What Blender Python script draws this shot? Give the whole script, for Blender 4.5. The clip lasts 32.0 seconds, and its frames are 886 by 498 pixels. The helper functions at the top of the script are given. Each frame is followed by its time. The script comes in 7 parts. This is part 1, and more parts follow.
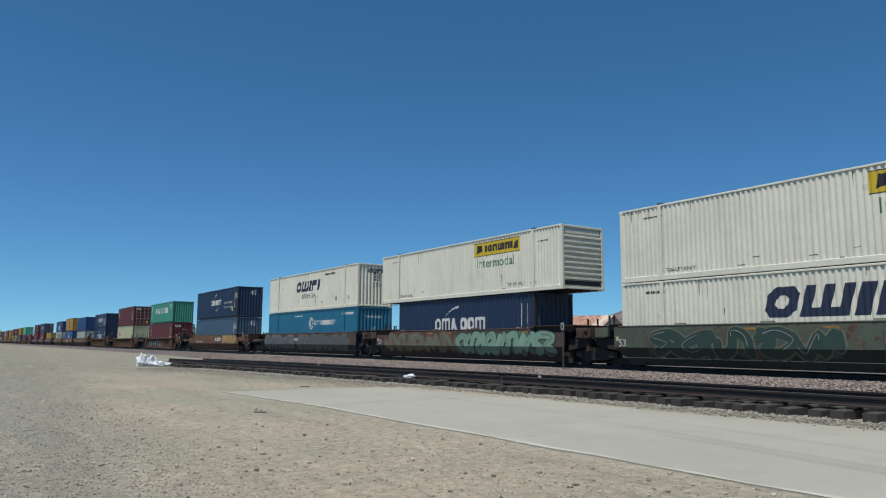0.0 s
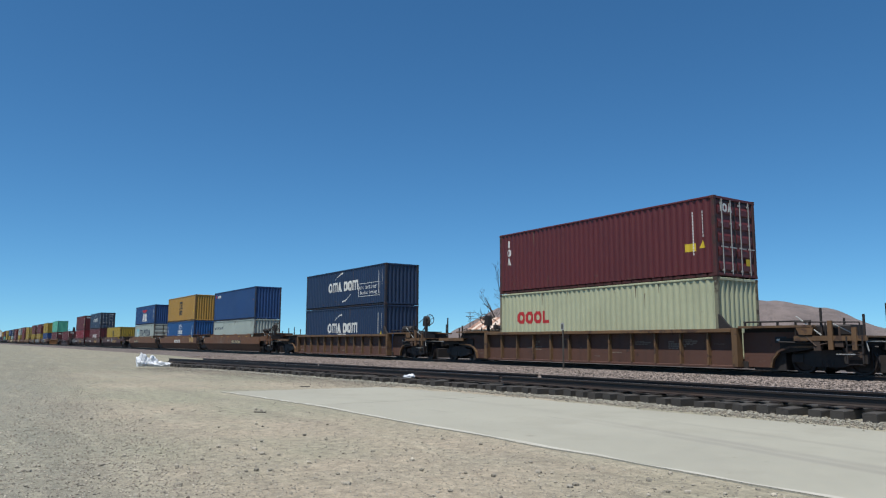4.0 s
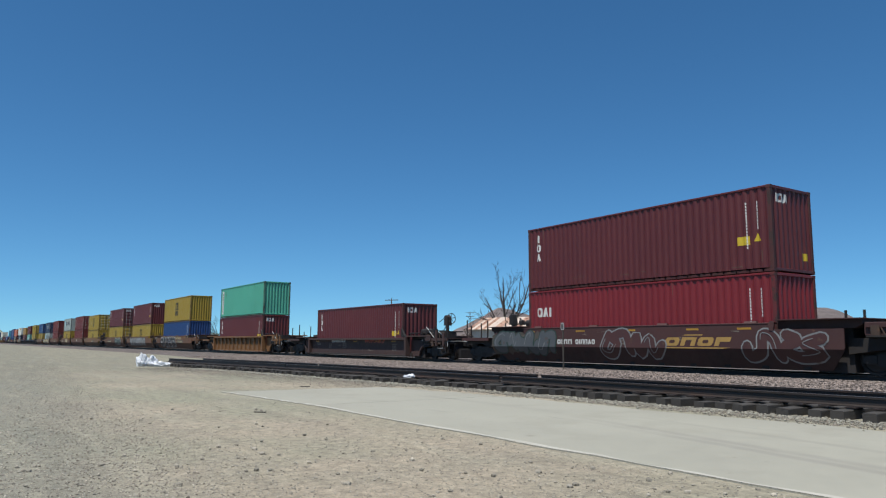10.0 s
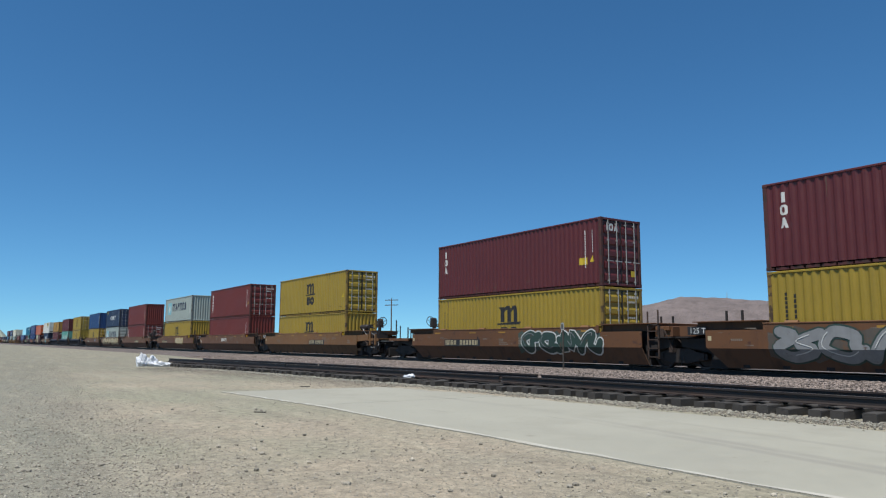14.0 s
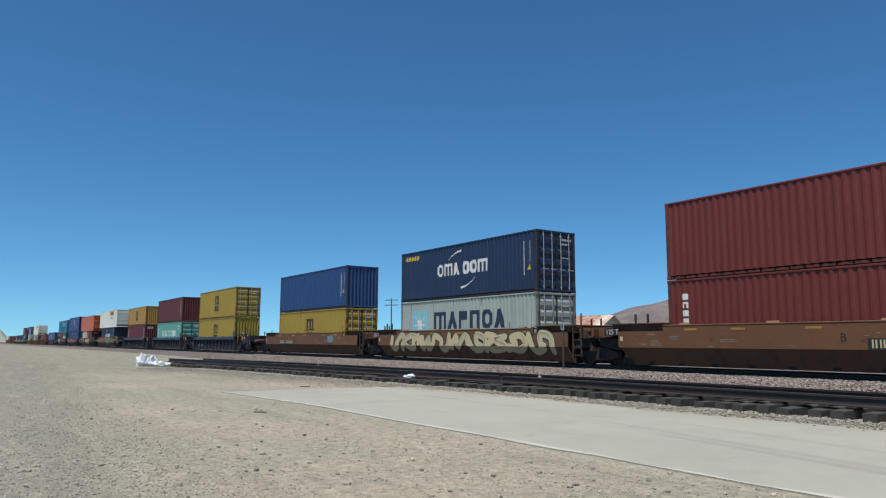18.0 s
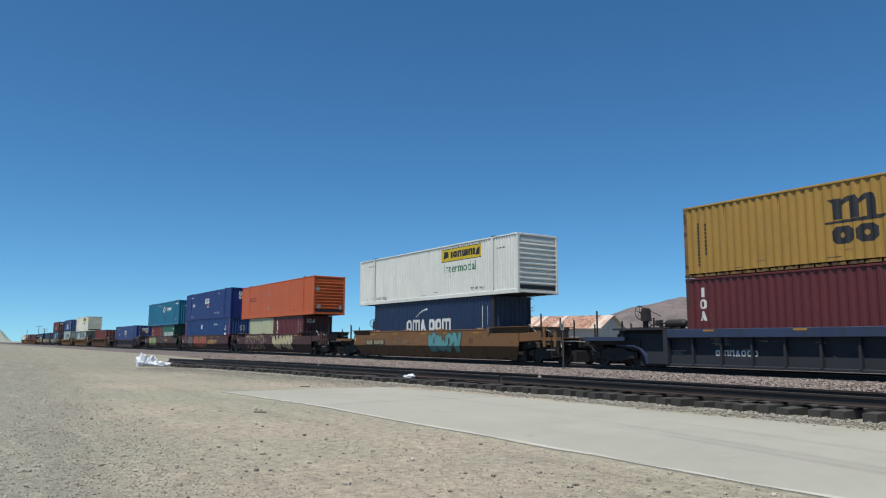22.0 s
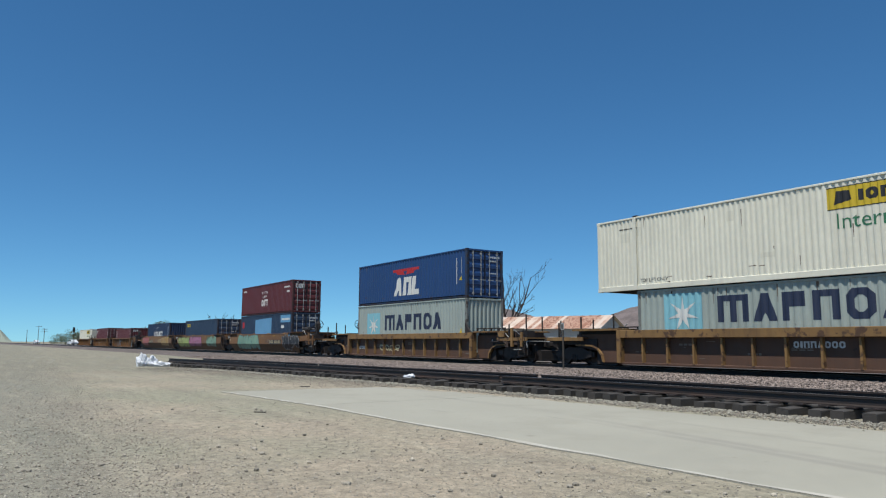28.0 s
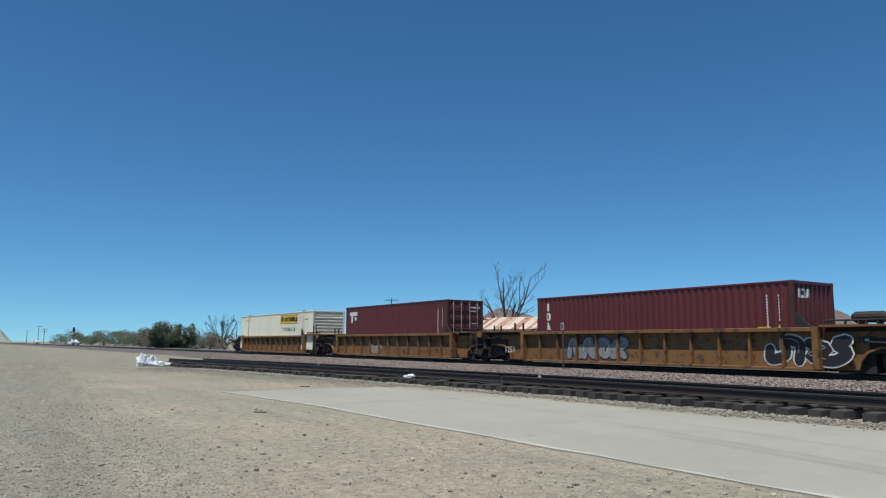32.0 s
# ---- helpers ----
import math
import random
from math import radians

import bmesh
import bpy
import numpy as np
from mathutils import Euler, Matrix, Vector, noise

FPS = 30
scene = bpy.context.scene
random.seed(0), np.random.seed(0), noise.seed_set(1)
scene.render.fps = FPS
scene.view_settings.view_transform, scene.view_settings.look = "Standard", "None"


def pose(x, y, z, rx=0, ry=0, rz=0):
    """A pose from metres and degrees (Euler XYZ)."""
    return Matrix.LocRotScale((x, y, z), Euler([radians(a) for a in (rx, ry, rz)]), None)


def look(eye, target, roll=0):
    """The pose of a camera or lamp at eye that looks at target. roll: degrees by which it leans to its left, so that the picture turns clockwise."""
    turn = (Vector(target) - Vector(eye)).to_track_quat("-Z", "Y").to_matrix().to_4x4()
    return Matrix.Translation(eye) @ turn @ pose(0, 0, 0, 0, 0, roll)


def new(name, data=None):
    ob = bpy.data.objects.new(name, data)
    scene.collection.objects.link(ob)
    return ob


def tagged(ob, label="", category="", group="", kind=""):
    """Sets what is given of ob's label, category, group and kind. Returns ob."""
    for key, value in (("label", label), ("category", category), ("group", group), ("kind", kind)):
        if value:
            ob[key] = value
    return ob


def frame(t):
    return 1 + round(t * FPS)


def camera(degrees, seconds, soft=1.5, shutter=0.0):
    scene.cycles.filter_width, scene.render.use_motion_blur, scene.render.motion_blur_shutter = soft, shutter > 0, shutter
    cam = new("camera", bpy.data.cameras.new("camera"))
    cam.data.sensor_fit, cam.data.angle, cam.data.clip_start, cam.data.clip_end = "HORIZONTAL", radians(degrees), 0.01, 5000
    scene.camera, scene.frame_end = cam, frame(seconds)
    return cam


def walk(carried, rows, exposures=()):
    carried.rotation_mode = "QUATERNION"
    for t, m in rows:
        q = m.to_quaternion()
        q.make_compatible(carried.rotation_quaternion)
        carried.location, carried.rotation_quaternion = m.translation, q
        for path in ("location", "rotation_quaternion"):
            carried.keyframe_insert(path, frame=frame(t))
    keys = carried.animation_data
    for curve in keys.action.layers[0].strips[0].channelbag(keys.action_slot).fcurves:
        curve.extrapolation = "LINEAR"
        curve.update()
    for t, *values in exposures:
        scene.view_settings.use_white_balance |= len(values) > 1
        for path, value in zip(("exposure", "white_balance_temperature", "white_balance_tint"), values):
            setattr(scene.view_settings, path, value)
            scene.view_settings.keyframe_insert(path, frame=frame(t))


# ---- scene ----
# camera: stands still beside the line, about 1.2 m above the dirt
cam = camera(63.17, 32.0, 1.2)
EYE = pose(0.0, 0.0, 1.209, 97.451, -0.275, 56.043)
walk(cam, [(0.0, EYE), (32.0, EYE)], [(0.0, 0.1), (1.0, 0.13), (2.0, 0.24), (5.0, 0.3), (10.0, 0.27), (12.0, 0.2), (13.5, 0.3), (25.0, 0.3), (28.0, 0.24), (30.0, 0.18), (32.0, 0.18)])

# light: clear desert sky and a high sun behind the camera
scene.view_settings.exposure = 0.0
SUN_EL, SUN_AZ = 68.0, 156.0
world = bpy.data.worlds.new("world")
scene.world = world
world.use_nodes = True
wn = world.node_tree.nodes
sky = wn.new("ShaderNodeTexSky")
sky.sky_type = "NISHITA"
sky.sun_disc = False
sky.sun_elevation = radians(SUN_EL)
sky.sun_rotation = radians(SUN_AZ)
sky.altitude = 700
sky.air_density = 0.8
sky.dust_density = 0.3
sky.ozone_density = 4.0
where = wn.new("ShaderNodeTexCoord")
lift = wn.new("ShaderNodeMapping")
lift.inputs["Location"].default_value = (0, 0, 0.048)
world.node_tree.links.new(where.outputs["Generated"], lift.inputs["Vector"])
world.node_tree.links.new(lift.outputs[0], sky.inputs[0])
wn["Background"].inputs["Strength"].default_value = 0.095
vivid = wn.new("ShaderNodeHueSaturation")
vivid.inputs["Saturation"].default_value = 1.14
world.node_tree.links.new(sky.outputs[0], vivid.inputs["Color"])
tint = wn.new("ShaderNodeMix")
tint.data_type, tint.blend_type = "RGBA", "MULTIPLY"
tint.inputs[0].default_value = 1.0
tint.inputs[7].default_value = (0.755, 1.085, 1.10, 1.0)
world.node_tree.links.new(vivid.outputs[0], tint.inputs[6])
world.node_tree.links.new(tint.outputs[2], wn["Background"].inputs[0])
sun = new("sun", bpy.data.lights.new("sun", "SUN"))
sun.data.energy = 5.0
sun.data.angle = radians(0.5)
sun.data.color = (1.0, 0.98, 0.95)
sun.matrix_basis = look((0, 0, 60), Vector((0, 0, 60)) - Vector((math.sin(radians(SUN_AZ)) * math.cos(radians(SUN_EL)),
                        math.cos(radians(SUN_AZ)) * math.cos(radians(SUN_EL)), math.sin(radians(SUN_EL)))))

# plan in metres: ground at 0, the main line runs along x at y = LINE, rail heads at RAIL
LINE, RAIL = 23.21, 0.32


# ---- materials ----
TONE = 0.68  # from the colours as they look in sunlight to what the surfaces give back


def lin(c):
    return tuple(TONE * (v / 255 / 12.92 if v / 255 <= 0.04045 else ((v / 255 + 0.055) / 1.055) ** 2.4) for v in c) + (1.0,)


MATS = {}


def surface(name, colour, rough=0.6, metal=0.0, vary=0.25, grain=8.0, second=None, spots=None, streak=False,
            bump=0.15, bump_scale=40.0, stain=0.5, spot_at=0.62, island=0.0):
    """Paint, dirt, metal or stone: a base colour that varies at two scales, stains or rust of a second colour, fine relief."""
    if name in MATS:
        return MATS[name]
    m = bpy.data.materials.new(name)
    m.use_nodes = True
    nt = m.node_tree
    n, l = nt.nodes, nt.links
    b = n["Principled BSDF"]
    co = n.new("ShaderNodeTexCoord")
    info = n.new("ShaderNodeObjectInfo")
    mul = n.new("ShaderNodeMath")
    mul.operation = "MULTIPLY"
    mul.inputs[1].default_value = 91.0
    l.new(info.outputs["Random"], mul.inputs[0])
    add = n.new("ShaderNodeVectorMath")
    add.operation = "ADD"
    l.new(co.outputs["Object"], add.inputs[0])
    l.new(mul.outputs[0], add.inputs[1])

    def noise_at(scale, detail, stretch=None):
        t = n.new("ShaderNodeTexNoise")
        t.inputs["Scale"].default_value = scale
        t.inputs["Detail"].default_value = detail
        t.inputs["Roughness"].default_value = 0.62
        src = add.outputs[0]
        if stretch:
            mp = n.new("ShaderNodeMapping")
            mp.inputs["Scale"].default_value = stretch
            l.new(src, mp.inputs["Vector"])
            src = mp.outputs[0]
        l.new(src, t.inputs["Vector"])
        return t.outputs["Fac"]

    def ramp(src, lo, hi, a=0.0, z=1.0):
        r = n.new("ShaderNodeMapRange")
        for key, v in zip(("From Min", "From Max", "To Min", "To Max"), (lo, hi, a, z)):
            r.inputs[key].default_value = v
        l.new(src, r.inputs["Value"])
        return r.outputs[0]

    def mix(fac, a, c, kind="MIX"):
        x = n.new("ShaderNodeMix")
        x.data_type, x.blend_type = "RGBA", kind
        for key, v in ((0, fac), (6, a), (7, c)):
            if isinstance(v, bpy.types.NodeSocket):
                l.new(v, x.inputs[key])
            else:
                x.inputs[key].default_value = v
        return x.outputs[2]

    base = lin(colour)
    dark = tuple(v * (1 - vary) for v in base[:3]) + (1.0,)
    light = tuple(min(1.0, v * (1 + vary)) for v in base[:3]) + (1.0,)
    large = ramp(noise_at(grain * 0.06, 3), 0.35, 0.65)
    small = ramp(noise_at(grain, 5), 0.3, 0.7)
    col = mix(large, dark, light)
    col = mix(0.45, col, mix(small, dark, light))
    if second:
        stains = noise_at(1.0, 4, (2.6, 2.6, 0.22)) if streak else noise_at(grain * 0.15, 5)
        col = mix(ramp(stains, 0.5, 0.72, 0.0, stain), col, lin(second))
    if spots:
        col = mix(ramp(noise_at(3.2, 7), spot_at, spot_at + 0.06, 0.0, 0.85), col, lin(spots))
    if island:
        geo = n.new("ShaderNodeNewGeometry")
        tone = n.new("ShaderNodeHueSaturation")
        l.new(ramp(geo.outputs["Random Per Island"], 0.0, 1.0, 1 - island, 1 + island), tone.inputs["Value"])
        l.new(col, tone.inputs["Color"])
        col = tone.outputs[0]
    l.new(col, b.inputs["Base Color"])
    b.inputs["Metallic"].default_value = metal
    l.new(ramp(small, 0.0, 1.0, max(0.05, rough - 0.1), min(1.0, rough + 0.1)), b.inputs["Roughness"])
    if bump:
        bm_ = n.new("ShaderNodeBump")
        bm_.inputs["Strength"].default_value = bump
        bm_.inputs["Distance"].default_value = 0.02
        l.new(noise_at(bump_scale, 4), bm_.inputs["Height"])
        l.new(bm_.outputs[0], b.inputs["Normal"])
    MATS[name] = m
    return m


RUST = (92, 52, 34)


def paint(name, colour, rust=0.62, **k):
    return surface("paint_" + name, colour, 0.5, 0.0, 0.10, 6.0, tuple(int(v * 0.62 + 18) for v in colour), RUST, True, 0.04, 30.0, 0.22, rust + 0.05, **k)




def dirt(name):
    """Packed desert dirt: grey-beige and pinkish patches, wheel-dragged streaks, fine grit and half-buried pebbles."""
    m = bpy.data.materials.new(name)
    m.use_nodes = True
    n, l = m.node_tree.nodes, m.node_tree.links
    b = n["Principled BSDF"]
    co = n.new("ShaderNodeTexCoord")

    def noise_at(scale, detail, rough=0.6, stretch=None):
        t = n.new("ShaderNodeTexNoise")
        t.inputs["Scale"].default_value, t.inputs["Detail"].default_value, t.inputs["Roughness"].default_value = scale, detail, rough
        src = co.outputs["Object"]
        if stretch:
            mp = n.new("ShaderNodeMapping")
            mp.inputs["Rotation"].default_value = (0, 0, stretch[1])
            mp.inputs["Scale"].default_value = (stretch[0], 1, 1)
            l.new(src, mp.inputs["Vector"])
            src = mp.outputs[0]
        l.new(src, t.inputs["Vector"])
        return t.outputs["Fac"]

    def ramp(src, lo, hi, a=0.0, z=1.0):
        r = n.new("ShaderNodeMapRange")
        for key, v in zip(("From Min", "From Max", "To Min", "To Max"), (lo, hi, a, z)):
            r.inputs[key].default_value = v
        l.new(src, r.inputs["Value"])
        return r.outputs[0]

    def mix(fac, a, c, kind="MIX"):
        x = n.new("ShaderNodeMix")
        x.data_type, x.blend_type = "RGBA", kind
        for key, v in ((0, fac), (6, a), (7, c)):
            if isinstance(v, bpy.types.NodeSocket):
                l.new(v, x.inputs[key])
            else:
                x.inputs[key].default_value = v
        return x.outputs[2]

    col = mix(ramp(noise_at(0.16, 4), 0.42, 0.6), lin((176, 172, 144)), lin((196, 181, 154)))
    # a strip of greyer, coarser gravel along the near edge of the yard
    along = n.new("ShaderNodeSeparateXYZ")
    l.new(co.outputs["Object"], along.inputs[0])
    edge = n.new("ShaderNodeMath")
    edge.operation = "MULTIPLY_ADD"
    l.new(along.outputs[0], edge.inputs[0])
    edge.inputs[1].default_value = 0.07
    l.new(along.outputs[1], edge.inputs[2])
    wander = n.new("ShaderNodeMath")
    wander.operation = "MULTIPLY_ADD"
    l.new(noise_at(0.5, 5), wander.inputs[0])
    wander.inputs[1].default_value = 2.4
    l.new(edge.outputs[0], wander.inputs[2])
    col = mix(ramp(wander.outputs[0], 3.0, 1.5, 0.0, 0.85), col, lin((156, 153, 134)))
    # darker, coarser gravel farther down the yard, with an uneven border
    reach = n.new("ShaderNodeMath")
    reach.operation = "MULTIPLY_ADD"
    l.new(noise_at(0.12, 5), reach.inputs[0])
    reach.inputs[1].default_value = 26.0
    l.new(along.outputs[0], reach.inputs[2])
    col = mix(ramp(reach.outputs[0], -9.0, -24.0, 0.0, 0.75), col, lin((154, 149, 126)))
    col = mix(ramp(noise_at(0.7, 6, 0.65), 0.45, 0.7, 0.0, 0.55), col, lin((164, 158, 136)))
    col = mix(ramp(noise_at(1.6, 5, 0.6, (0.14, 0.35)), 0.5, 0.68, 0.0, 0.4), col, lin((204, 196, 168)))
    col = mix(ramp(noise_at(1.1, 5, 0.6, (0.2, -0.6)), 0.52, 0.68, 0.0, 0.5), col, lin((150, 141, 122)))
    grit = noise_at(30.0, 8, 0.78)
    lump = noise_at(7.0, 8, 0.75)
    col = mix(1.0, col, mix(ramp(grit, 0.32, 0.68), (0.50, 0.503, 0.515, 1), (0.98, 0.985, 1.01, 1)), "MULTIPLY")
    col = mix(1.0, col, mix(ramp(lump, 0.35, 0.65), (0.68, 0.68, 0.68, 1), (1.34, 1.34, 1.34, 1)), "MULTIPLY")
    heights = [(grit, 0.6), (lump, 3.2)]
    for scale, size, low, many in ((24.0, 0.26, 0.66, 0.80), (60.0, 0.36, 0.5, 0.55), (13.0, 0.2, 0.66, 0.86)):
        v = n.new("ShaderNodeTexVoronoi")
        v.inputs["Scale"].default_value = scale
        l.new(co.outputs["Object"], v.inputs["Vector"])
        tone = n.new("ShaderNodeSeparateColor")
        l.new(v.outputs["Color"], tone.inputs[0])
        inside = ramp(v.outputs["Distance"], size, size * 0.7)
        chosen = ramp(tone.outputs[0], many, many + 0.02)
        both = n.new("ShaderNodeMath")
        both.operation = "MULTIPLY"
        l.new(inside, both.inputs[0])
        l.new(chosen, both.inputs[1])
        shade = mix(tone.outputs[1], (low, low, low, 1), (1.25, 1.22, 1.18, 1))
        col = mix(both.outputs[0], col, mix(1.0, col, shade, "MULTIPLY"))
        heights.append((both.outputs[0], 0.6))
    l.new(col, b.inputs["Base Color"])
    b.inputs["Roughness"].default_value = 0.95
    total = None
    for src, k in heights:
        a = n.new("ShaderNodeMath")
        a.operation = "MULTIPLY_ADD"
        l.new(src, a.inputs[0])
        a.inputs[1].default_value = k
        if total is None:
            a.inputs[2].default_value = 0.0
        else:
            l.new(total, a.inputs[2])
        total = a.outputs[0]
    bump = n.new("ShaderNodeBump")
    bump.inputs["Strength"].default_value = 0.8
    bump.inputs["Distance"].default_value = 0.012
    l.new(total, bump.inputs["Height"])
    l.new(bump.outputs[0], b.inputs["Normal"])
    return m


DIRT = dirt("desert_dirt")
BALLAST = surface("ballast_bed", (98, 88, 82), 0.95, 0, 0.45, 16.0, (94, 82, 78), (176, 162, 150), False, 1.0, 22.0, 0.6, 0.58)
CRUSHED = surface("ballast_stone", (131, 118, 109), 0.95, 0, 0.2, 30.0, None, None, False, 0.2, 40.0, island=0.7)
STONE = surface("pebble", (168, 160, 144), 0.9, 0, 0.15, 20.0, island=0.4)
EDGESTONE = surface("grey_gravel", (152, 147, 132), 0.9, 0, 0.15, 20.0, island=0.4)
PEBBLE_DARK = surface("dark_pebble", (150, 140, 126), 0.9, 0, 0.15, 20.0, island=0.3)
CONCRETE = surface("slab_concrete", (168, 165, 149), 0.85, 0, 0.09, 5.0, (152, 148, 132), (145, 139, 124), False, 0.25, 60.0, 0.55, 0.66)


def streaks(m, lines):
    """Soft darker streaks in a paint or concrete, each from a point, at a heading, so long and so wide."""
    n, l = m.node_tree.nodes, m.node_tree.links
    b = n["Principled BSDF"]
    col = b.inputs["Base Color"].links[0].from_socket
    co = n.new("ShaderNodeTexCoord")

    def ramp(src, lo, hi, a=0.0, z=1.0):
        r = n.new("ShaderNodeMapRange")
        r.interpolation_type = "SMOOTHSTEP"
        for key, v in zip(("From Min", "From Max", "To Min", "To Max"), (lo, hi, a, z)):
            r.inputs[key].default_value = v
        l.new(src, r.inputs["Value"])
        return r.outputs[0]

    def times(p, q):
        x = n.new("ShaderNodeMath")
        x.operation = "MULTIPLY"
        l.new(p, x.inputs[0])
        l.new(q, x.inputs[1])
        return x.outputs[0]
    for (x, y), (x1, y1), wide, deep in lines:
        mp = n.new("ShaderNodeMapping")
        mp.vector_type = "TEXTURE"
        mp.inputs["Location"].default_value = (x, y, 0)
        mp.inputs["Rotation"].default_value = (0, 0, math.atan2(y1 - y, x1 - x))
        l.new(co.outputs["Object"], mp.inputs["Vector"])
        sp = n.new("ShaderNodeSeparateXYZ")
        l.new(mp.outputs[0], sp.inputs[0])
        ab = n.new("ShaderNodeMath")
        ab.operation = "ABSOLUTE"
        l.new(sp.outputs[1], ab.inputs[0])
        length = math.hypot(x1 - x, y1 - y)
        nz = n.new("ShaderNodeTexNoise")
        nz.inputs["Scale"].default_value = 1.7
        l.new(co.outputs["Object"], nz.inputs["Vector"])
        f = times(times(ramp(ab.outputs[0], wide, wide * 0.15), ramp(sp.outputs[0], 0.0, length * 0.4)), times(ramp(sp.outputs[0], length, length * 0.8), ramp(nz.outputs["Fac"], 0.25, 0.6, 0.3, deep)))
        mx = n.new("ShaderNodeMix")
        mx.data_type = "RGBA"
        l.new(f, mx.inputs[0])
        l.new(col, mx.inputs[6])
        mx.inputs[7].default_value = lin((150, 146, 134))
        col = mx.outputs[2]
    l.new(col, b.inputs["Base Color"])


streaks(CONCRETE, [((-10.5, 8.95), (0.5, 6.9), 0.16, 0.7), ((-9.4, 8.5), (0.5, 6.62), 0.16, 0.7), ((-10.0, 9.8), (0.5, 8.0), 0.14, 0.4), ((-15.0, 9.2), (-9.0, 8.9), 0.25, 0.25), ((-16.2, 9.95), (-15.2, 10.0), 0.05, 1.6), ((-14.6, 8.9), (-12.6, 9.1), 0.03, 1.6), ((-9.4, 8.3), (-8.4, 8.2), 0.03, 1.3), ((-7.0, 9.6), (-5.6, 9.75), 0.025, 1.3), ((-11.5, 7.2), (-10.6, 7.3), 0.03, 1.2)])
RAILSTEEL = surface("rail_steel", (58, 50, 46), 0.55, 0.3, 0.25, 9.0, (84, 58, 44))
RAILHEAD = surface("worn_rail_head", (158, 156, 154), 0.35, 0.35, 0.1, 9.0)
RAILSHEEN = surface("sheen_toned_rail_head", (104, 98, 94), 0.4, 0.2, 0.2, 9.0, (84, 70, 60))
TIE = surface("creosoted_timber", (68, 64, 59), 0.85, 0, 0.3, 7.0, (76, 69, 61), None, False, 0.5, 30.0)
STEELDARK = surface("grimy_shaded_black_steel", (42, 37, 34), 0.7, 0.1, 0.35, 8.0, (72, 54, 42))
RUSTY = surface("rusty_dirty_steel", (78, 60, 48), 0.8, 0.05, 0.35, 9.0, (58, 48, 42), (118, 84, 58), False, 0.1, 30.0, 0.6, 0.6)
GALV = surface("galvanised_steel", (184, 184, 178), 0.5, 0.2, 0.15, 10.0, (110, 105, 98))
WHITE = surface("white_marking_paint", (226, 226, 218), 0.6, 0, 0.06, 10.0, (180, 178, 168))
BLACK = surface("black_marking_paint", (34, 34, 36), 0.6, 0, 0.1, 10.0)
YELLOWM = surface("yellow_marking_paint", (216, 186, 40), 0.6, 0, 0.1, 10.0)
DULLYELLOW = surface("dirty_yellow_reflector", (176, 132, 46), 0.6, 0, 0.25, 10.0, (110, 84, 50))
REDM = surface("red_marking_paint", (190, 40, 44), 0.6, 0, 0.1, 10.0)
GREENM = surface("green_marking_paint", (52, 120, 84), 0.6, 0, 0.1, 10.0)
NAVYM = surface("navy_marking_paint", (34, 46, 72), 0.6, 0, 0.1, 10.0)
CYANM = surface("light_blue_marking_paint", (138, 198, 208), 0.6, 0, 0.1, 10.0)
ORANGEM = surface("orange_marking_paint", (226, 110, 40), 0.6, 0, 0.1, 10.0)
GREYBLUEM = surface("pale_blue_patch_paint", (104, 160, 196), 0.6, 0, 0.1, 10.0)
CREAMM = surface("cream_marking_paint", (208, 192, 150), 0.6, 0, 0.1, 10.0)
INK = {"white": WHITE, "black": BLACK, "yellow": YELLOWM, "red": REDM, "green": GREENM, "navy": NAVYM, "cyan": CYANM, "orange": ORANGEM,
       "patch": GREYBLUEM, "cream": CREAMM}
for key_, rgb_ in (("mint", (136, 172, 146)), ("teal", (96, 160, 160)), ("pink", (186, 120, 150)), ("silver", (148, 149, 147)), ("lime", (176, 190, 110)),
                   ("salmon", (178, 78, 58)), ("darkgreen", (46, 70, 60)), ("sand", (190, 150, 80)), ("blueish", (120, 150, 180)), ("slate", (92, 96, 98)), ("olive", (112, 116, 92)),
                   ("rustline", (140, 84, 62)), ("maroon", (84, 50, 46)), ("pinkline", (190, 110, 104))):
    INK[key_] = surface(key_ + "_spray_paint", rgb_, 0.6, 0, 0.25, 4.0, tuple(int(v * 0.62 + 24) for v in rgb_), (96, 70, 52), True, 0.05, 30.0, 0.5, 0.62)


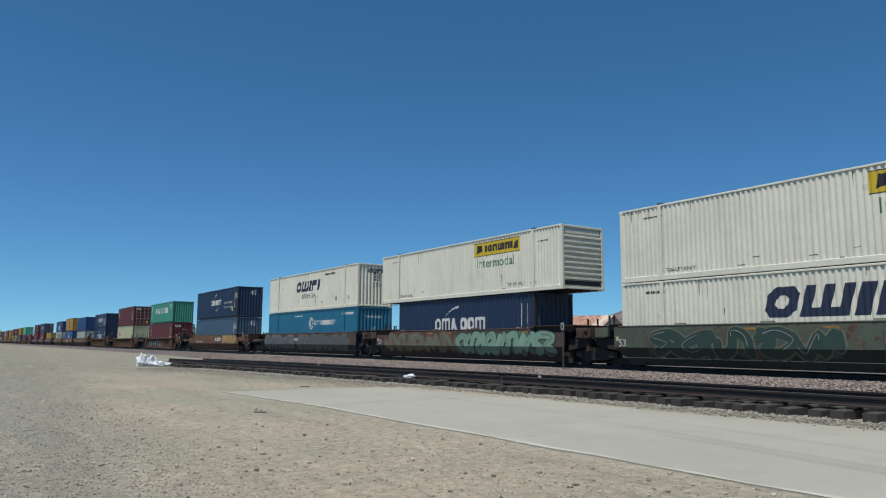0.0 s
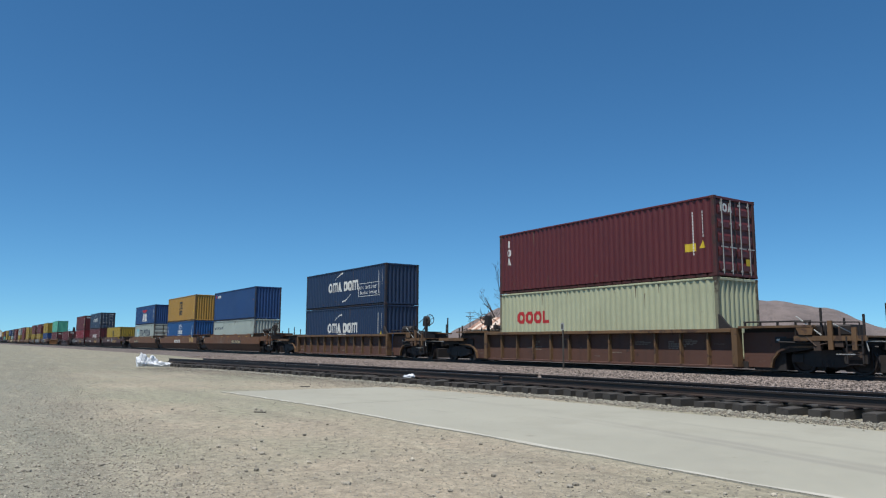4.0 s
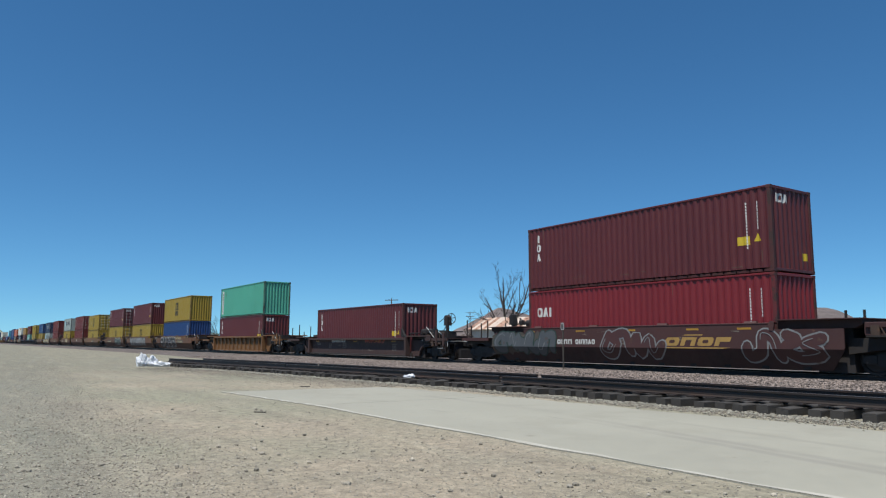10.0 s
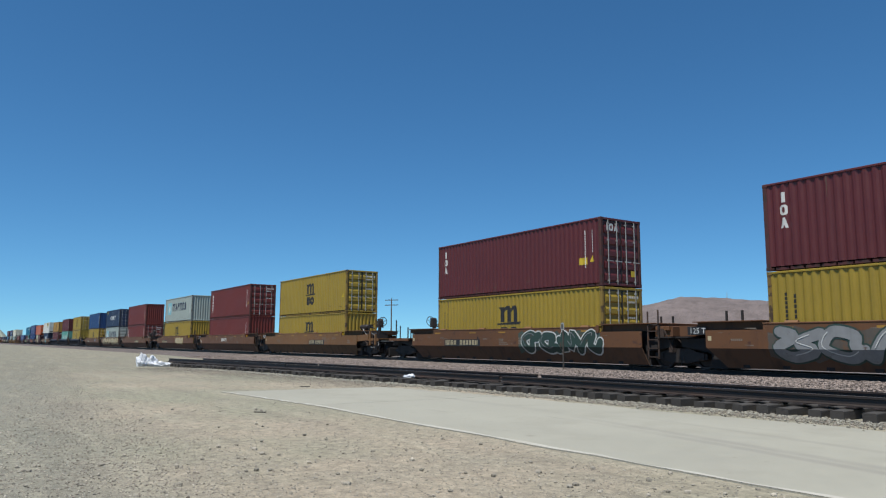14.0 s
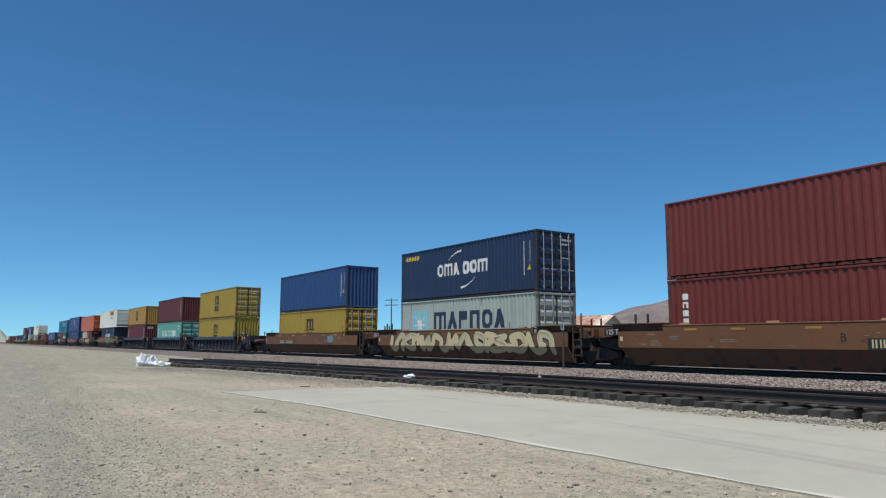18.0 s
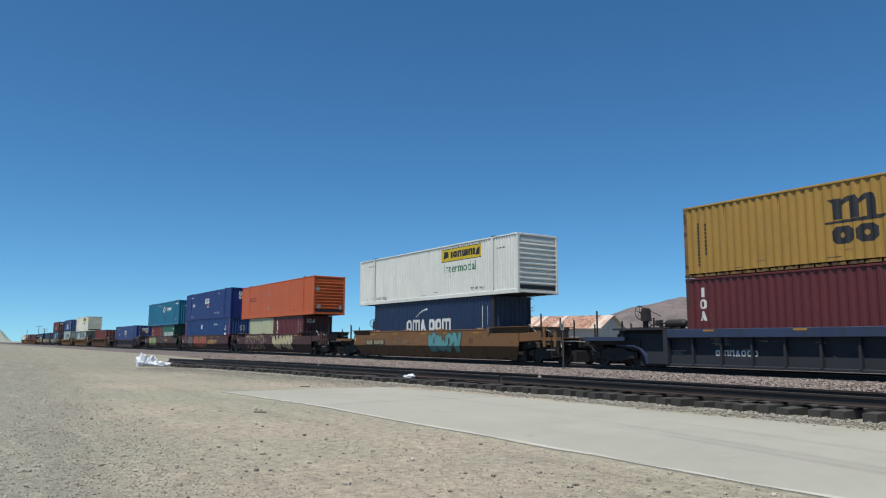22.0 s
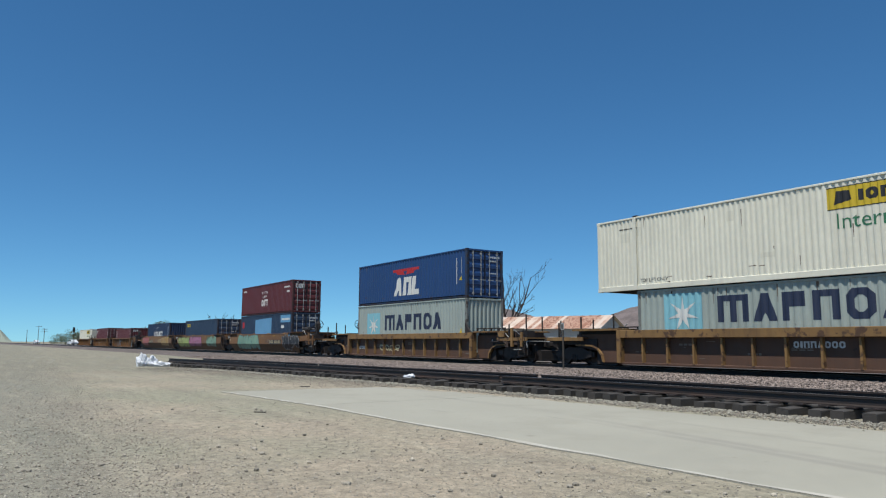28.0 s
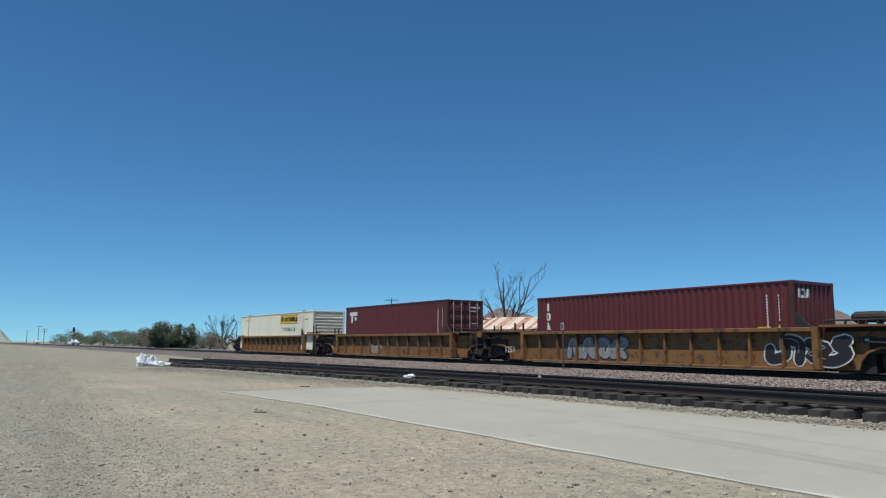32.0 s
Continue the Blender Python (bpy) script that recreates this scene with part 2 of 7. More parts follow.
# ---- mesh tools ----
class Shape:
    """Collects boxes, prisms and tubes into one mesh."""

    def __init__(self):
        self.v, self.f = [], []

    def add(self, verts, faces):
        o = len(self.v)
        self.v += [tuple(p) for p in verts]
        self.f += [tuple(i + o for i in f) for f in faces]
        return self

    def box(self, x0, x1, y0, y1, z0, z1, c=0.0):
        """A box; c chamfers its edges that run along its longest side."""
        if not c:
            return self.add([(x, y, z) for x in (x0, x1) for y in (y0, y1) for z in (z0, z1)],
                            [(0, 1, 3, 2), (4, 6, 7, 5), (0, 4, 5, 1), (2, 3, 7, 6), (0, 2, 6, 4), (1, 5, 7, 3)])
        d = (x1 - x0, y1 - y0, z1 - z0)
        a = d.index(max(d))
        lo, hi = (x0, y0, z0), (x1, y1, z1)
        p, q = [i for i in range(3) if i != a]
        ring = [(lo[p] + c, lo[q]), (hi[p] - c, lo[q]), (hi[p], lo[q] + c), (hi[p], hi[q] - c), (hi[p] - c, hi[q]), (lo[p] + c, hi[q]), (lo[p], hi[q] - c), (lo[p], lo[q] + c)]
        vs = []
        for e in (lo[a], hi[a]):
            for u, w in ring:
                t = [0, 0, 0]
                t[a], t[p], t[q] = e, u, w
                vs.append(t)
        return self.add(vs, [tuple(range(8)), tuple(range(8, 16))] + [(i, (i + 1) % 8, (i + 1) % 8 + 8, i + 8) for i in range(8)])

    def prism(self, poly, a0, a1, axis=0):
        """A closed outline, given in the two other axes, drawn out along an axis."""
        k = len(poly)
        vs = []
        for e in (a0, a1):
            for u, w in poly:
                vs.append((e, u, w) if axis == 0 else (u, e, w) if axis == 1 else (u, w, e))
        return self.add(vs, [tuple(range(k)), tuple(range(k, 2 * k))] + [(i, (i + 1) % k, (i + 1) % k + k, i + k) for i in range(k)])

    def tube(self, a, b, r0, r1=None, n=8, cap=True):
        a, b = Vector(a), Vector(b)
        r1 = r0 if r1 is None else r1
        q = (b - a).to_track_quat("Z", "Y")
        vs = []
        for e, r in ((a, r0), (b, r1)):
            vs += [e + q @ Vector((r * math.cos(6.28318 * i / n), r * math.sin(6.28318 * i / n), 0)) for i in range(n)]
        fs = [(i, (i + 1) % n, (i + 1) % n + n, i + n) for i in range(n)]
        if cap:
            fs += [tuple(range(n)), tuple(range(n, 2 * n))]
        return self.add(vs, fs)

    def ring(self, c, r, t, n=16, axis=1):
        """A thin hoop of tube radius t round an axis."""
        pts = []
        for i in range(n):
            a = 6.28318 * i / n
            u, w = r * math.cos(a), r * math.sin(a)
            pts.append((c[0] + u, c[1], c[2] + w) if axis == 1 else (c[0], c[1] + u, c[2] + w))
        for i in range(n):
            self.tube(pts[i], pts[(i + 1) % n], t, t, 4, False)
        return self

    def mesh(self, name, weld=0.0):
        me = bpy.data.meshes.new(name)
        me.from_pydata(self.v, [], self.f)
        bm = bmesh.new()
        bm.from_mesh(me)
        if weld:
            bmesh.ops.remove_doubles(bm, verts=bm.verts[:], dist=weld)
        bmesh.ops.recalc_face_normals(bm, faces=bm.faces[:])
        bm.to_mesh(me)
        bm.free()
        return me


MESHES = {}


def shared(key, build):
    """The mesh of that key, built once."""
    if key not in MESHES:
        s = Shape()
        build(s)
        MESHES[key] = s.mesh(key if isinstance(key, str) else key[0])
    return MESHES[key]


def part(name, data, material, parent, label="", at=None):
    """One mesh object under a thing or a part; a shared mesh takes its paint on the object."""
    if isinstance(data, Shape):
        data = data.mesh(name)
    ob = new(name, data)
    if not data.materials:
        data.materials.append(None)
    ob.material_slots[0].link = "OBJECT"
    ob.material_slots[0].material = material
    ob.parent = parent
    if at is not None:
        ob.matrix_basis = at
    return tagged(ob, label) if label else ob


def thing(name, label, category, at=None, group="", kind=""):
    ob = new(name)
    ob.empty_display_size = 0.3
    if at is not None:
        ob.matrix_basis = at
    return tagged(ob, label, category, group, kind)


def solid(name, shape, material, label, category, at=None, group="", kind=""):
    """A thing of one mesh."""
    ob = part(name, shape, material, None, label, at)
    return tagged(ob, "", category, group, kind)


RUNNING = []  # what the train carries, with its place along the train


# how far the train has come, in metres, at each second: it gains speed a little
AHEAD = [(0, 0.00), (1, 24.99), (2, 49.84), (5, 125.00), (6, 150.05), (7, 175.16), (8, 200.43), (9, 225.52), (10, 250.80), (11, 276.02), (12, 301.30), (13, 326.67), (13.8, 346.98), (13.9, 349.52), (14, 352.95), (14.1, 354.63), (14.2, 357.20), (17, 429.27), (18, 454.61), (19, 480.28), (20, 505.86), (21, 531.39), (22, 557.02), (23, 582.88), (24, 608.40), (25, 634.08), (28, 711.65), (29, 737.61), (30, 763.47), (31, 789.40), (32, 815.53)]


def motions():
    for ob, x, z in RUNNING:
        walk(ob, [(float(t), pose(x + d, LINE, RAIL + z)) for t, d in AHEAD])


# ---- the main line ----
def rail_profile(w=0.0):
    return [(-0.075, 0), (0.075, 0), (0.075, 0.012), (0.012, 0.035), (0.010, 0.125), (0.036, 0.135), (0.036, 0.17), (-0.036, 0.17), (-0.036, 0.135), (-0.010, 0.125), (-0.012, 0.035), (-0.075, 0.012)]


def ground():
    g = Shape()
    xs = [-2500, -900, -300, -120, -60, -40, -30, -20, -12, -6, 0, 10, 30, 100, 900, 2500]
    ys = [-900, -60, -10, 0, 4, 6, 9, 12, 20, 30, 60, 120, 400, 2600]
    for j, y in enumerate(ys):
        for i, x in enumerate(xs):
            g.v.append((x, y, 0))
    k = len(xs)
    g.f = [(j * k + i, j * k + i + 1, (j + 1) * k + i + 1, (j + 1) * k + i) for j in range(len(ys) - 1) for i in range(k - 1)]
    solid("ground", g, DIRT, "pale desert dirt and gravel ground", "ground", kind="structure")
    b = Shape()
    rng = random.Random(4)
    prof = [(15.6, -0.05), (17.2, 0.06), (19.2, 0.12), (21.2, 0.15), (24.9, 0.17), (27.0, 0.2), (31.0, 0.18), (33.5, -0.05)]
    xs = [-1400, -700, -400, -250] + [-160 + 1.2 * i for i in range(150)] + [60, 120, 300, 700]
    for x in xs:
        for y, z in prof:
            b.v.append((x, LINE - 23.2 + y + rng.uniform(-0.12, 0.12), z + (rng.uniform(-0.015, 0.015) if z > 0 else 0)))
    k = len(prof)
    b.f = [(i * k + j, i * k + j + 1, (i + 1) * k + j + 1, (i + 1) * k + j) for i in range(len(xs) - 1) for j in range(k - 1)]
    solid("ballast_bed", b, BALLAST, "low bed of pinkish brown crushed stone ballast", "ballast", kind="structure")
    for side in (-1, 1):
        r = Shape()
        r.prism([(LINE + side * 0.755 + y, RAIL - 0.172 + z) for y, z in rail_profile()], -1400, 700)
        rail = solid("rail", r, RAILSTEEL, "dark steel running rail of the main line", "rail", kind="structure")
        h = Shape().box(-1400, 700, LINE + side * 0.755 - 0.034, LINE + side * 0.755 + 0.034, RAIL - 0.003, RAIL + 0.001)
        part("rail_head", h, RAILHEAD, rail, "polished top of the rail")
    t = Shape()
    for i in range(500):
        x = -200 + i * 0.52
        t.box(x - 0.11, x + 0.11, LINE - 1.3, LINE + 1.3, 0.03, 0.158)
    solid("tie_row", t, TIE, "dark timber ties sunk in the ballast", "ties", kind="stuff")


ground()


# ---- containers ----
DEPTH = 0.036


def wave(length, pitch, depth):
    """The corners of a corrugated sheet in plan."""
    pts = [(-length / 2, 0)]
    n = max(1, int(round(length / pitch)))
    p = length / n
    for i in range(n):
        x = -length / 2 + i * p
        pts += [(x + 0.14 * p, 0), (x + 0.38 * p, depth), (x + 0.62 * p, depth), (x + 0.86 * p, 0)]
    return pts + [(length / 2, 0)]


def clipped(poly, x, keep):
    """The part of an outline on one side of an upright line."""
    out = []
    for i, (bx, bz) in enumerate(poly):
        ax, az = poly[i - 1]
        ina, inb = (ax - x) * keep >= 0, (bx - x) * keep >= 0
        if ina != inb:
            t = (x - ax) / (bx - ax)
            out.append((x, az + (bz - az) * t))
        if inb:
            out.append((bx, bz))
    return out


def sprayed(items, pts, lift):
    """Flat outlines laid on a corrugated sheet, following its folds."""
    s = Shape()
    for poly in items:
        lo, hi = min(a for a, _ in poly), max(a for a, _ in poly)
        for (xa, ya), (xb, yb) in zip(pts, pts[1:]):
            if xb <= lo or xa >= hi:
                continue
            q = poly
            if xa > lo:
                q = clipped(q, xa, 1)
            if q and xb < hi:
                q = clipped(q, xb, -1)
            if len(q) > 2:
                k = len(q)
                s.add([(a, ya + (yb - ya) * (a - xa) / (xb - xa) - lift, b) for a, b in q], [tuple(range(k))])
    return s


def comb(x0, x1, flat, foot, tip, first, wide, step):
    """The outline of a plate with even teeth on one side."""
    out = [(x0, flat), (x0, foot)]
    x = x0 + first
    while x + wide < x1 - 0.05:
        out += [(x, foot), (x, tip), (x + wide, tip), (x + wide, foot)]
        x += step
    return out + [(x1, foot), (x1, flat)]


def corrugated(length, height, pitch, lead=0.0, depth=DEPTH):
    """A corrugated steel sheet in the x z plane, its outer faces at y = 0, the dents at +depth, 0 to height high."""
    def build(s):
        pts = wave(length, pitch, depth)
        for x, y in pts:
            s.v += [(x, y, 0), (x, y, height)]
        s.f = [(2 * i, 2 * i + 2, 2 * i + 3, 2 * i + 1) for i in range(len(pts) - 1)]
    return shared(("corrugated_sheet", length, height, pitch, depth), build)


def marks_mesh(items, flip):
    """Flat shapes 3 mm thick: outlines in x and z."""
    s = Shape()
    for poly in items:
        k = len(poly)
        s.add([(x, 0, z) for x, z in poly] + [(x, -0.003, z) for x, z in poly],
              [tuple(range(k)), tuple(range(k, 2 * k))] + [(i, (i + 1) % k, (i + 1) % k + k, i + k) for i in range(k)])
    return s


def put_marks(name, polys, ink, parent, at, pts=((-99, 0), (99, 0)), lift=0.003):
    """Large painted shapes one by one; the small writing joined."""
    small = []
    for q in polys:
        xs, zs = [a for a, _ in q], [b for _, b in q]
        if (max(xs) - min(xs)) * (max(zs) - min(zs)) > 0.9:
            part(name + "_block", sprayed([q], pts, lift), ink, parent, at=at)
        else:
            small.append(q)
    if small:
        tagged(part(name, sprayed(small, pts, lift), ink, parent, at=at), kind="stuff")


def rect(x0, z0, x1, z1, skew=0.0):
    return [(x0, z0), (x1, z0), (x1 + skew, z1), (x0 + skew, z1)]


def blocks(x, z, w, h, n, skew=0.0, gap=0.2):
    """A row of n plain blocks with cut corners that stands for a maker's lettering."""
    out = []
    p = w / n
    for i in range(n):
        a, b = x + i * p, x + (i + 1 - gap) * p
        c = min(b - a, h) * 0.2
        q = [(a + c, z), (b - c * (i % 2), z), (b, z + c * (i % 2)), (b, z + h - c), (b - c, z + h), (a + c * ((i + 1) % 2), z + h), (a, z + h - c * ((i + 1) % 2)), (a, z + c)]
        q = [v for k, v in enumerate(q) if v != q[k - 1]]
        out.append([(u + skew * (v - z) / h, v) for u, v in q])
    return out


WIDE = {"bar": 0.42, "tri": 1.4, "basin": 1.4, "foot": 0.85}


def row(kinds, x, z, w, h, skew=0.0, gap=0.16, weight=0.25):
    """A row of plain geometric shapes (rings, portals, gables, bars) that stands for a maker's name."""
    kinds = kinds.split()
    total = sum(WIDE.get(k, 1.0) for k in kinds) + gap * (len(kinds) - 1)
    out, cx = [], x
    for k in kinds:
        wk = WIDE.get(k, 1.0) * w / total
        t = min(weight * w / total * 1.15, wk)
        v = min(t * 0.85, h * 0.3)
        if k == "ring":
            c = min(wk, h) * 0.24
            outer = [(c, 0), (wk - c, 0), (wk, c), (wk, h - c), (wk - c, h), (c, h), (0, h - c), (0, c)]
            d = c * 0.55
            inner = [(t + d, v), (wk - t - d, v), (wk - t, v + d), (wk - t, h - v - d), (wk - t - d, h - v), (t + d, h - v), (t, h - v - d), (t, v + d)]
            qs = [[outer[i], outer[(i + 1) % 8], inner[(i + 1) % 8], inner[i]] for i in range(8)]
        elif k == "portal":
            qs = [rect(0, 0, t, h), rect(wk - t, 0, wk, h), rect(t, h - v, wk - t, h)]
        elif k == "tri":
            m = (wk - t) / 2
            qs = [rect(0, 0, t, h), rect(m, 0, m + t, h - v), rect(wk - t, 0, wk, h), rect(t, h - v, wk - t, h)]
        elif k == "basin":
            m = (wk - t) / 2
            qs = [rect(0, 0, t, h), rect(m, v, m + t, h), rect(wk - t, 0, wk, h), rect(t, 0, wk - t, v)]
        elif k == "gable":
            qs = [[(0, 0), (wk * 0.34, 0), (wk / 2, h * 0.3), (wk / 2, h), (wk * 0.34, h)], [(wk, 0), (wk * 0.66, h), (wk / 2, h), (wk / 2, h * 0.3), (wk * 0.66, 0)]]
        elif k == "foot":
            qs = [rect(0, 0, t, h), rect(t, 0, wk, v)]
        elif k == "deck":
            qs = [rect(0, 0, t, h), rect(t, h * 0.48, wk * 0.92, h)]
        else:
            qs = [rect(0, 0, wk, h)]
        out += [[(cx + a + skew * b / h, z + b) for a, b in q] for q in qs]
        cx += wk + gap * w / total
    return out


def fine(x, z, w, h, n):
    """Small unreadable writing: plain bars."""
    p = w / n
    return [rect(x + i * p, z, x + i * p + p * 0.72, z + h) for i in range(n)]


def upright(x, z, w, h, n):
    p = h / n
    return [rect(x, z + i * p, x + w, z + i * p + p * 0.74) for i in range(n)]


def swoosh(x, z, w, h, turn=1):
    """A tapering arc."""
    up, lo = [], []
    for i in range(9):
        u = i / 8
        a = u * 1.35
        px, pz = x + w * math.sin(a) / math.sin(1.35), z + h * (1 - math.cos(a)) / (1 - math.cos(1.35))
        px, pz = x + w * u, z + h * (1 - (1 - u) ** 1.9)
        t = h * (0.03 + 0.2 * u)
        up.append((px, pz + t * 0.5))
        lo.append((px, pz - t * 0.5))
    poly = up + lo[::-1]
    if turn < 0:
        cx, cz = x + w / 2, z + h / 2
        poly = [(2 * cx - a, 2 * cz - b) for a, b in poly]
    return [poly[i:i + 2] + poly[len(poly) - 2 - i:len(poly) - i] for i in range(8)]


def star(x, z, r, n=7):
    pts = []
    for i in range(2 * n):
        q = r if i % 2 == 0 else r * 0.27
        a = 3.14159 * i / n + 1.5708
        pts.append((x + q * math.cos(a), z + q * math.sin(a)))
    return [[(x, z), pts[i - 1], pts[i], pts[(i + 1) % (2 * n)]] for i in range(0, 2 * n, 2)]


def disc(x, z, r, n=14, sz=1.0):
    return [[(x + r * math.cos(6.28318 * i / n), z + sz * r * math.sin(6.28318 * i / n)) for i in range(n)]]


LETTER_CACHE = {}


def letters(text, x, z, h, slant=0.0):
    """Readable words in the built-in font, as outlines cut into triangles."""
    if text not in LETTER_CACHE:
        cu = bpy.data.curves.new("words", "FONT")
        cu.body = text
        cu.resolution_u = 2
        ob = bpy.data.objects.new("words", cu)
        me = bpy.data.meshes.new_from_object(ob)
        LETTER_CACHE[text] = ([(v.co.x, v.co.y) for v in me.vertices], [tuple(p.vertices) for p in me.polygons])
        bpy.data.meshes.remove(me)
        bpy.data.objects.remove(ob)
        bpy.data.curves.remove(cu)
    vs, fs = LETTER_CACHE[text]
    k = h / 0.70
    return [[(x + vs[i][0] * k + slant * vs[i][1] * k, z + vs[i][1] * k) for i in f] for f in fs]


def logo_marks(kind, L, H):
    """Markings of the near side: colour and outlines, x from the middle, z from the bottom."""
    hl = L / 2
    right = [("white", upright(hl - 0.95, H * 0.28, 0.04, H * 0.56, 15)), ("white", upright(hl - 0.55, H * 0.5, 0.045, H * 0.34, 8)),
             ("yellow", [[(hl - 0.68, H * 0.36), (hl - 0.42, H * 0.36), (hl - 0.55, H * 0.46)]])]
    tail = [("white", upright(-hl + 0.75, H * 0.25, 0.1, H * 0.55, 6))]
    if kind == "cma":
        b = 1.12 if H < 2.7 else 1.24
        return [("white", row("ring tri gable", -2.22, b, 2.07, 0.66, 0, 0.12, 0.27) + row("ring ring tri", 0.16, b, 2.17, 0.66, 0, 0.12, 0.27) + swoosh(-1.25, b + 0.80, 1.3, 0.46) + swoosh(0.02, b - 0.70, 1.3, 0.5, -1))] + right
    if kind == "cma_low":
        return [("white", row("ring tri gable", -2.22, 1.20, 2.07, 0.66, 0, 0.12, 0.27) + row("ring ring tri", 0.16, 1.20, 2.17, 0.66, 0, 0.12, 0.27) + swoosh(-1.26, 1.96, 1.3, 0.48) + fine(-0.7, 1.06, 1.4, 0.08, 7))] + right
    if kind == "cma_eco":
        w = letters("eco container", 2.52, 1.10, 0.30) + letters("bamboo flooring", 2.62, 0.76, 0.24)
        box = [rect(2.36, 0.62, 5.3, 0.65), rect(2.36, 1.46, 5.3, 1.49), rect(2.36, 0.65, 2.39, 1.46), rect(5.27, 0.65, 5.3, 1.46)]
        return logo_marks("cma", L, H)[:1] + [("white", w + box)] + right[:2]
    if kind == "cma_eco45":
        return [("white", row("ring tri gable", -1.83, 1.34, 1.62, 0.52, 0, 0.12, 0.27) + row("ring ring tri", -0.04, 1.34, 1.66, 0.52, 0, 0.12, 0.27) + swoosh(-1.1, 1.98, 1.1, 0.42) + swoosh(-0.1, 0.78, 1.1, 0.42, -1)
                 + letters("eco container", 2.73, 1.36, 0.30) + letters("bamboo flooring", 2.73, 0.92, 0.25) + letters("45", hl - 0.9, H * 0.62, 0.5))] + right[:1] + [("yellow", [rect(hl - 1.75, H * 0.2, hl - 1.45, H * 0.36)])]
    if kind == "forty_five":
        return [("white", letters("45", hl - 0.95, H * 0.62, 0.5))] + right[:1]
    if kind == "msc":
        k = H / 2.896
        m = [rect(-0.60, 1.56, -0.33, 2.28), rect(-0.10, 1.56, 0.17, 2.16), rect(0.40, 1.56, 0.67, 2.08), [(-0.76, 2.28), (-0.60, 2.12), (-0.60, 2.28)],
             [(-0.33, 2.02), (-0.10, 2.16), (0.02, 2.33), (-0.14, 2.33), (-0.33, 2.2)], [(-0.10, 2.16), (0.17, 2.16), (0.10, 2.33), (0.02, 2.33)],
             [(0.17, 2.02), (0.40, 2.14), (0.56, 2.33), (0.38, 2.33), (0.17, 2.2)], [(0.40, 2.08), (0.67, 2.08), (0.63, 2.26), (0.56, 2.33), (0.40, 2.14)],
             [(-0.86, 1.43), (0.4, 1.43), (0.4, 1.56), (-0.86, 1.50)], [(0.4, 1.43), (0.78, 1.43), (0.92, 1.50), (0.92, 1.56), (0.4, 1.56)]]
        return [("black", [[(x - 0.05, z * k) for x, z in q] for q in m + row("ring ring", -0.66, 0.72, 1.36, 0.6, 0, 0.1, 0.34)] + upright(-hl + 0.55, H * 0.15, 0.1, H * 0.62, 13) + upright(-hl + 0.85, H * 0.3, 0.1, H * 0.45, 8))] + [("yellow", right[2][1])]
    if kind == "tex":
        return [("white", [q for i in range(3) for q in row(("bar", "ring", "gable")[i], -hl + 0.62 - 0.06 * (i > 0), H * 0.76 - i * 0.42, 0.26 - 0.12 * (i == 0), 0.34, 0, 0.1, 0.28)]), ("yellow", [rect(hl - 1.3, H * 0.33, hl - 0.85, H * 0.43), right[2][1][0]])] + right[:2]
    if kind == "triton":
        return [("white", [q for i in range(6) for q in row(("bar", "portal", "bar", "bar", "ring", "portal")[i], -hl + 0.62, H * 0.74 - i * 0.30, 0.24, 0.22, 0, 0.1, 0.3)])] + right
    if kind == "plain":
        return right
    if kind == "none":
        return []
    if kind == "maersk":
        return [("cyan", [rect(-4.85, 0.95, -3.2, 2.39)]), ("navy", row("tri gable deck portal ring gable", -2.55, 1.3, 6.25, 0.92, 0, 0.2, 0.25))] + right[:2]
    if kind == "maersk_low":
        return [("cyan", [rect(-4.85, 0.95, -3.2, 2.39)]), ("navy", row("tri gable deck portal ring gable", -2.55, 1.3, 6.25, 0.92, 0, 0.2, 0.25))] + right[1:]
    if kind == "maersk_line":
        return [("navy", row("tri gable deck portal ring gable foot bar portal deck", -hl + 1.0, 1.78, 2.3, 0.22, 0, 0.25) + disc(-hl + 0.6, 1.86, 0.16))]
    if kind == "china":
        return [("white", row("ring portal bar portal gable", -3.18, 1.22, 2.17, 0.70, 0, 0.2, 0.3) + row("ring portal bar ring ring bar portal ring", -0.39, 1.22, 3.68, 0.70, 0, 0.2, 0.3) + [q for i in range(4) for q in row("ring", -hl + 0.5, 0.6 + 0.44 * i, 0.3, 0.34, 0, 0.1, 0.2) + [rect(-hl + 0.60, 0.68 + 0.44 * i, -hl + 0.70, 0.86 + 0.44 * i)]] + fine(hl - 2.0, H * 0.8, 1.3, 0.12, 8) + fine(hl - 1.8, H * 0.71, 0.6, 0.1, 4))]
    if kind == "china_short":
        return [("white", row("ring portal bar portal gable", -hl + 0.9, 1.25, 1.6, 0.5, 0, 0.22, 0.3) + row("ring portal bar ring ring bar portal ring", -hl + 2.9, 1.25, 2.5, 0.5, 0, 0.22, 0.3) + fine(hl - 1.1, H * 0.8, 0.8, 0.1, 6))]
    if kind == "oocl":
        return [("red", row("ring ring ring foot", -hl + 1.3, 1.45, 2.2, 0.55, 0, 0.1, 0.28))]
    if kind == "seaco":
        return [("white", row("ring ring ring ring ring", -hl + 0.85, H * 0.80, 1.1, 0.24, 0, 0.15, 0.28)), ("red", disc(-hl + 0.55, H * 0.85, 0.17)), ("orange", [rect(hl - 0.6, H * 0.58, hl - 0.52, H * 0.62)])]
    if kind == "seaco_gold":
        return [("yellow", row("ring ring ring ring ring", -5.49, H * 0.765, 1.42, 0.30, 0, 0.14, 0.3))]
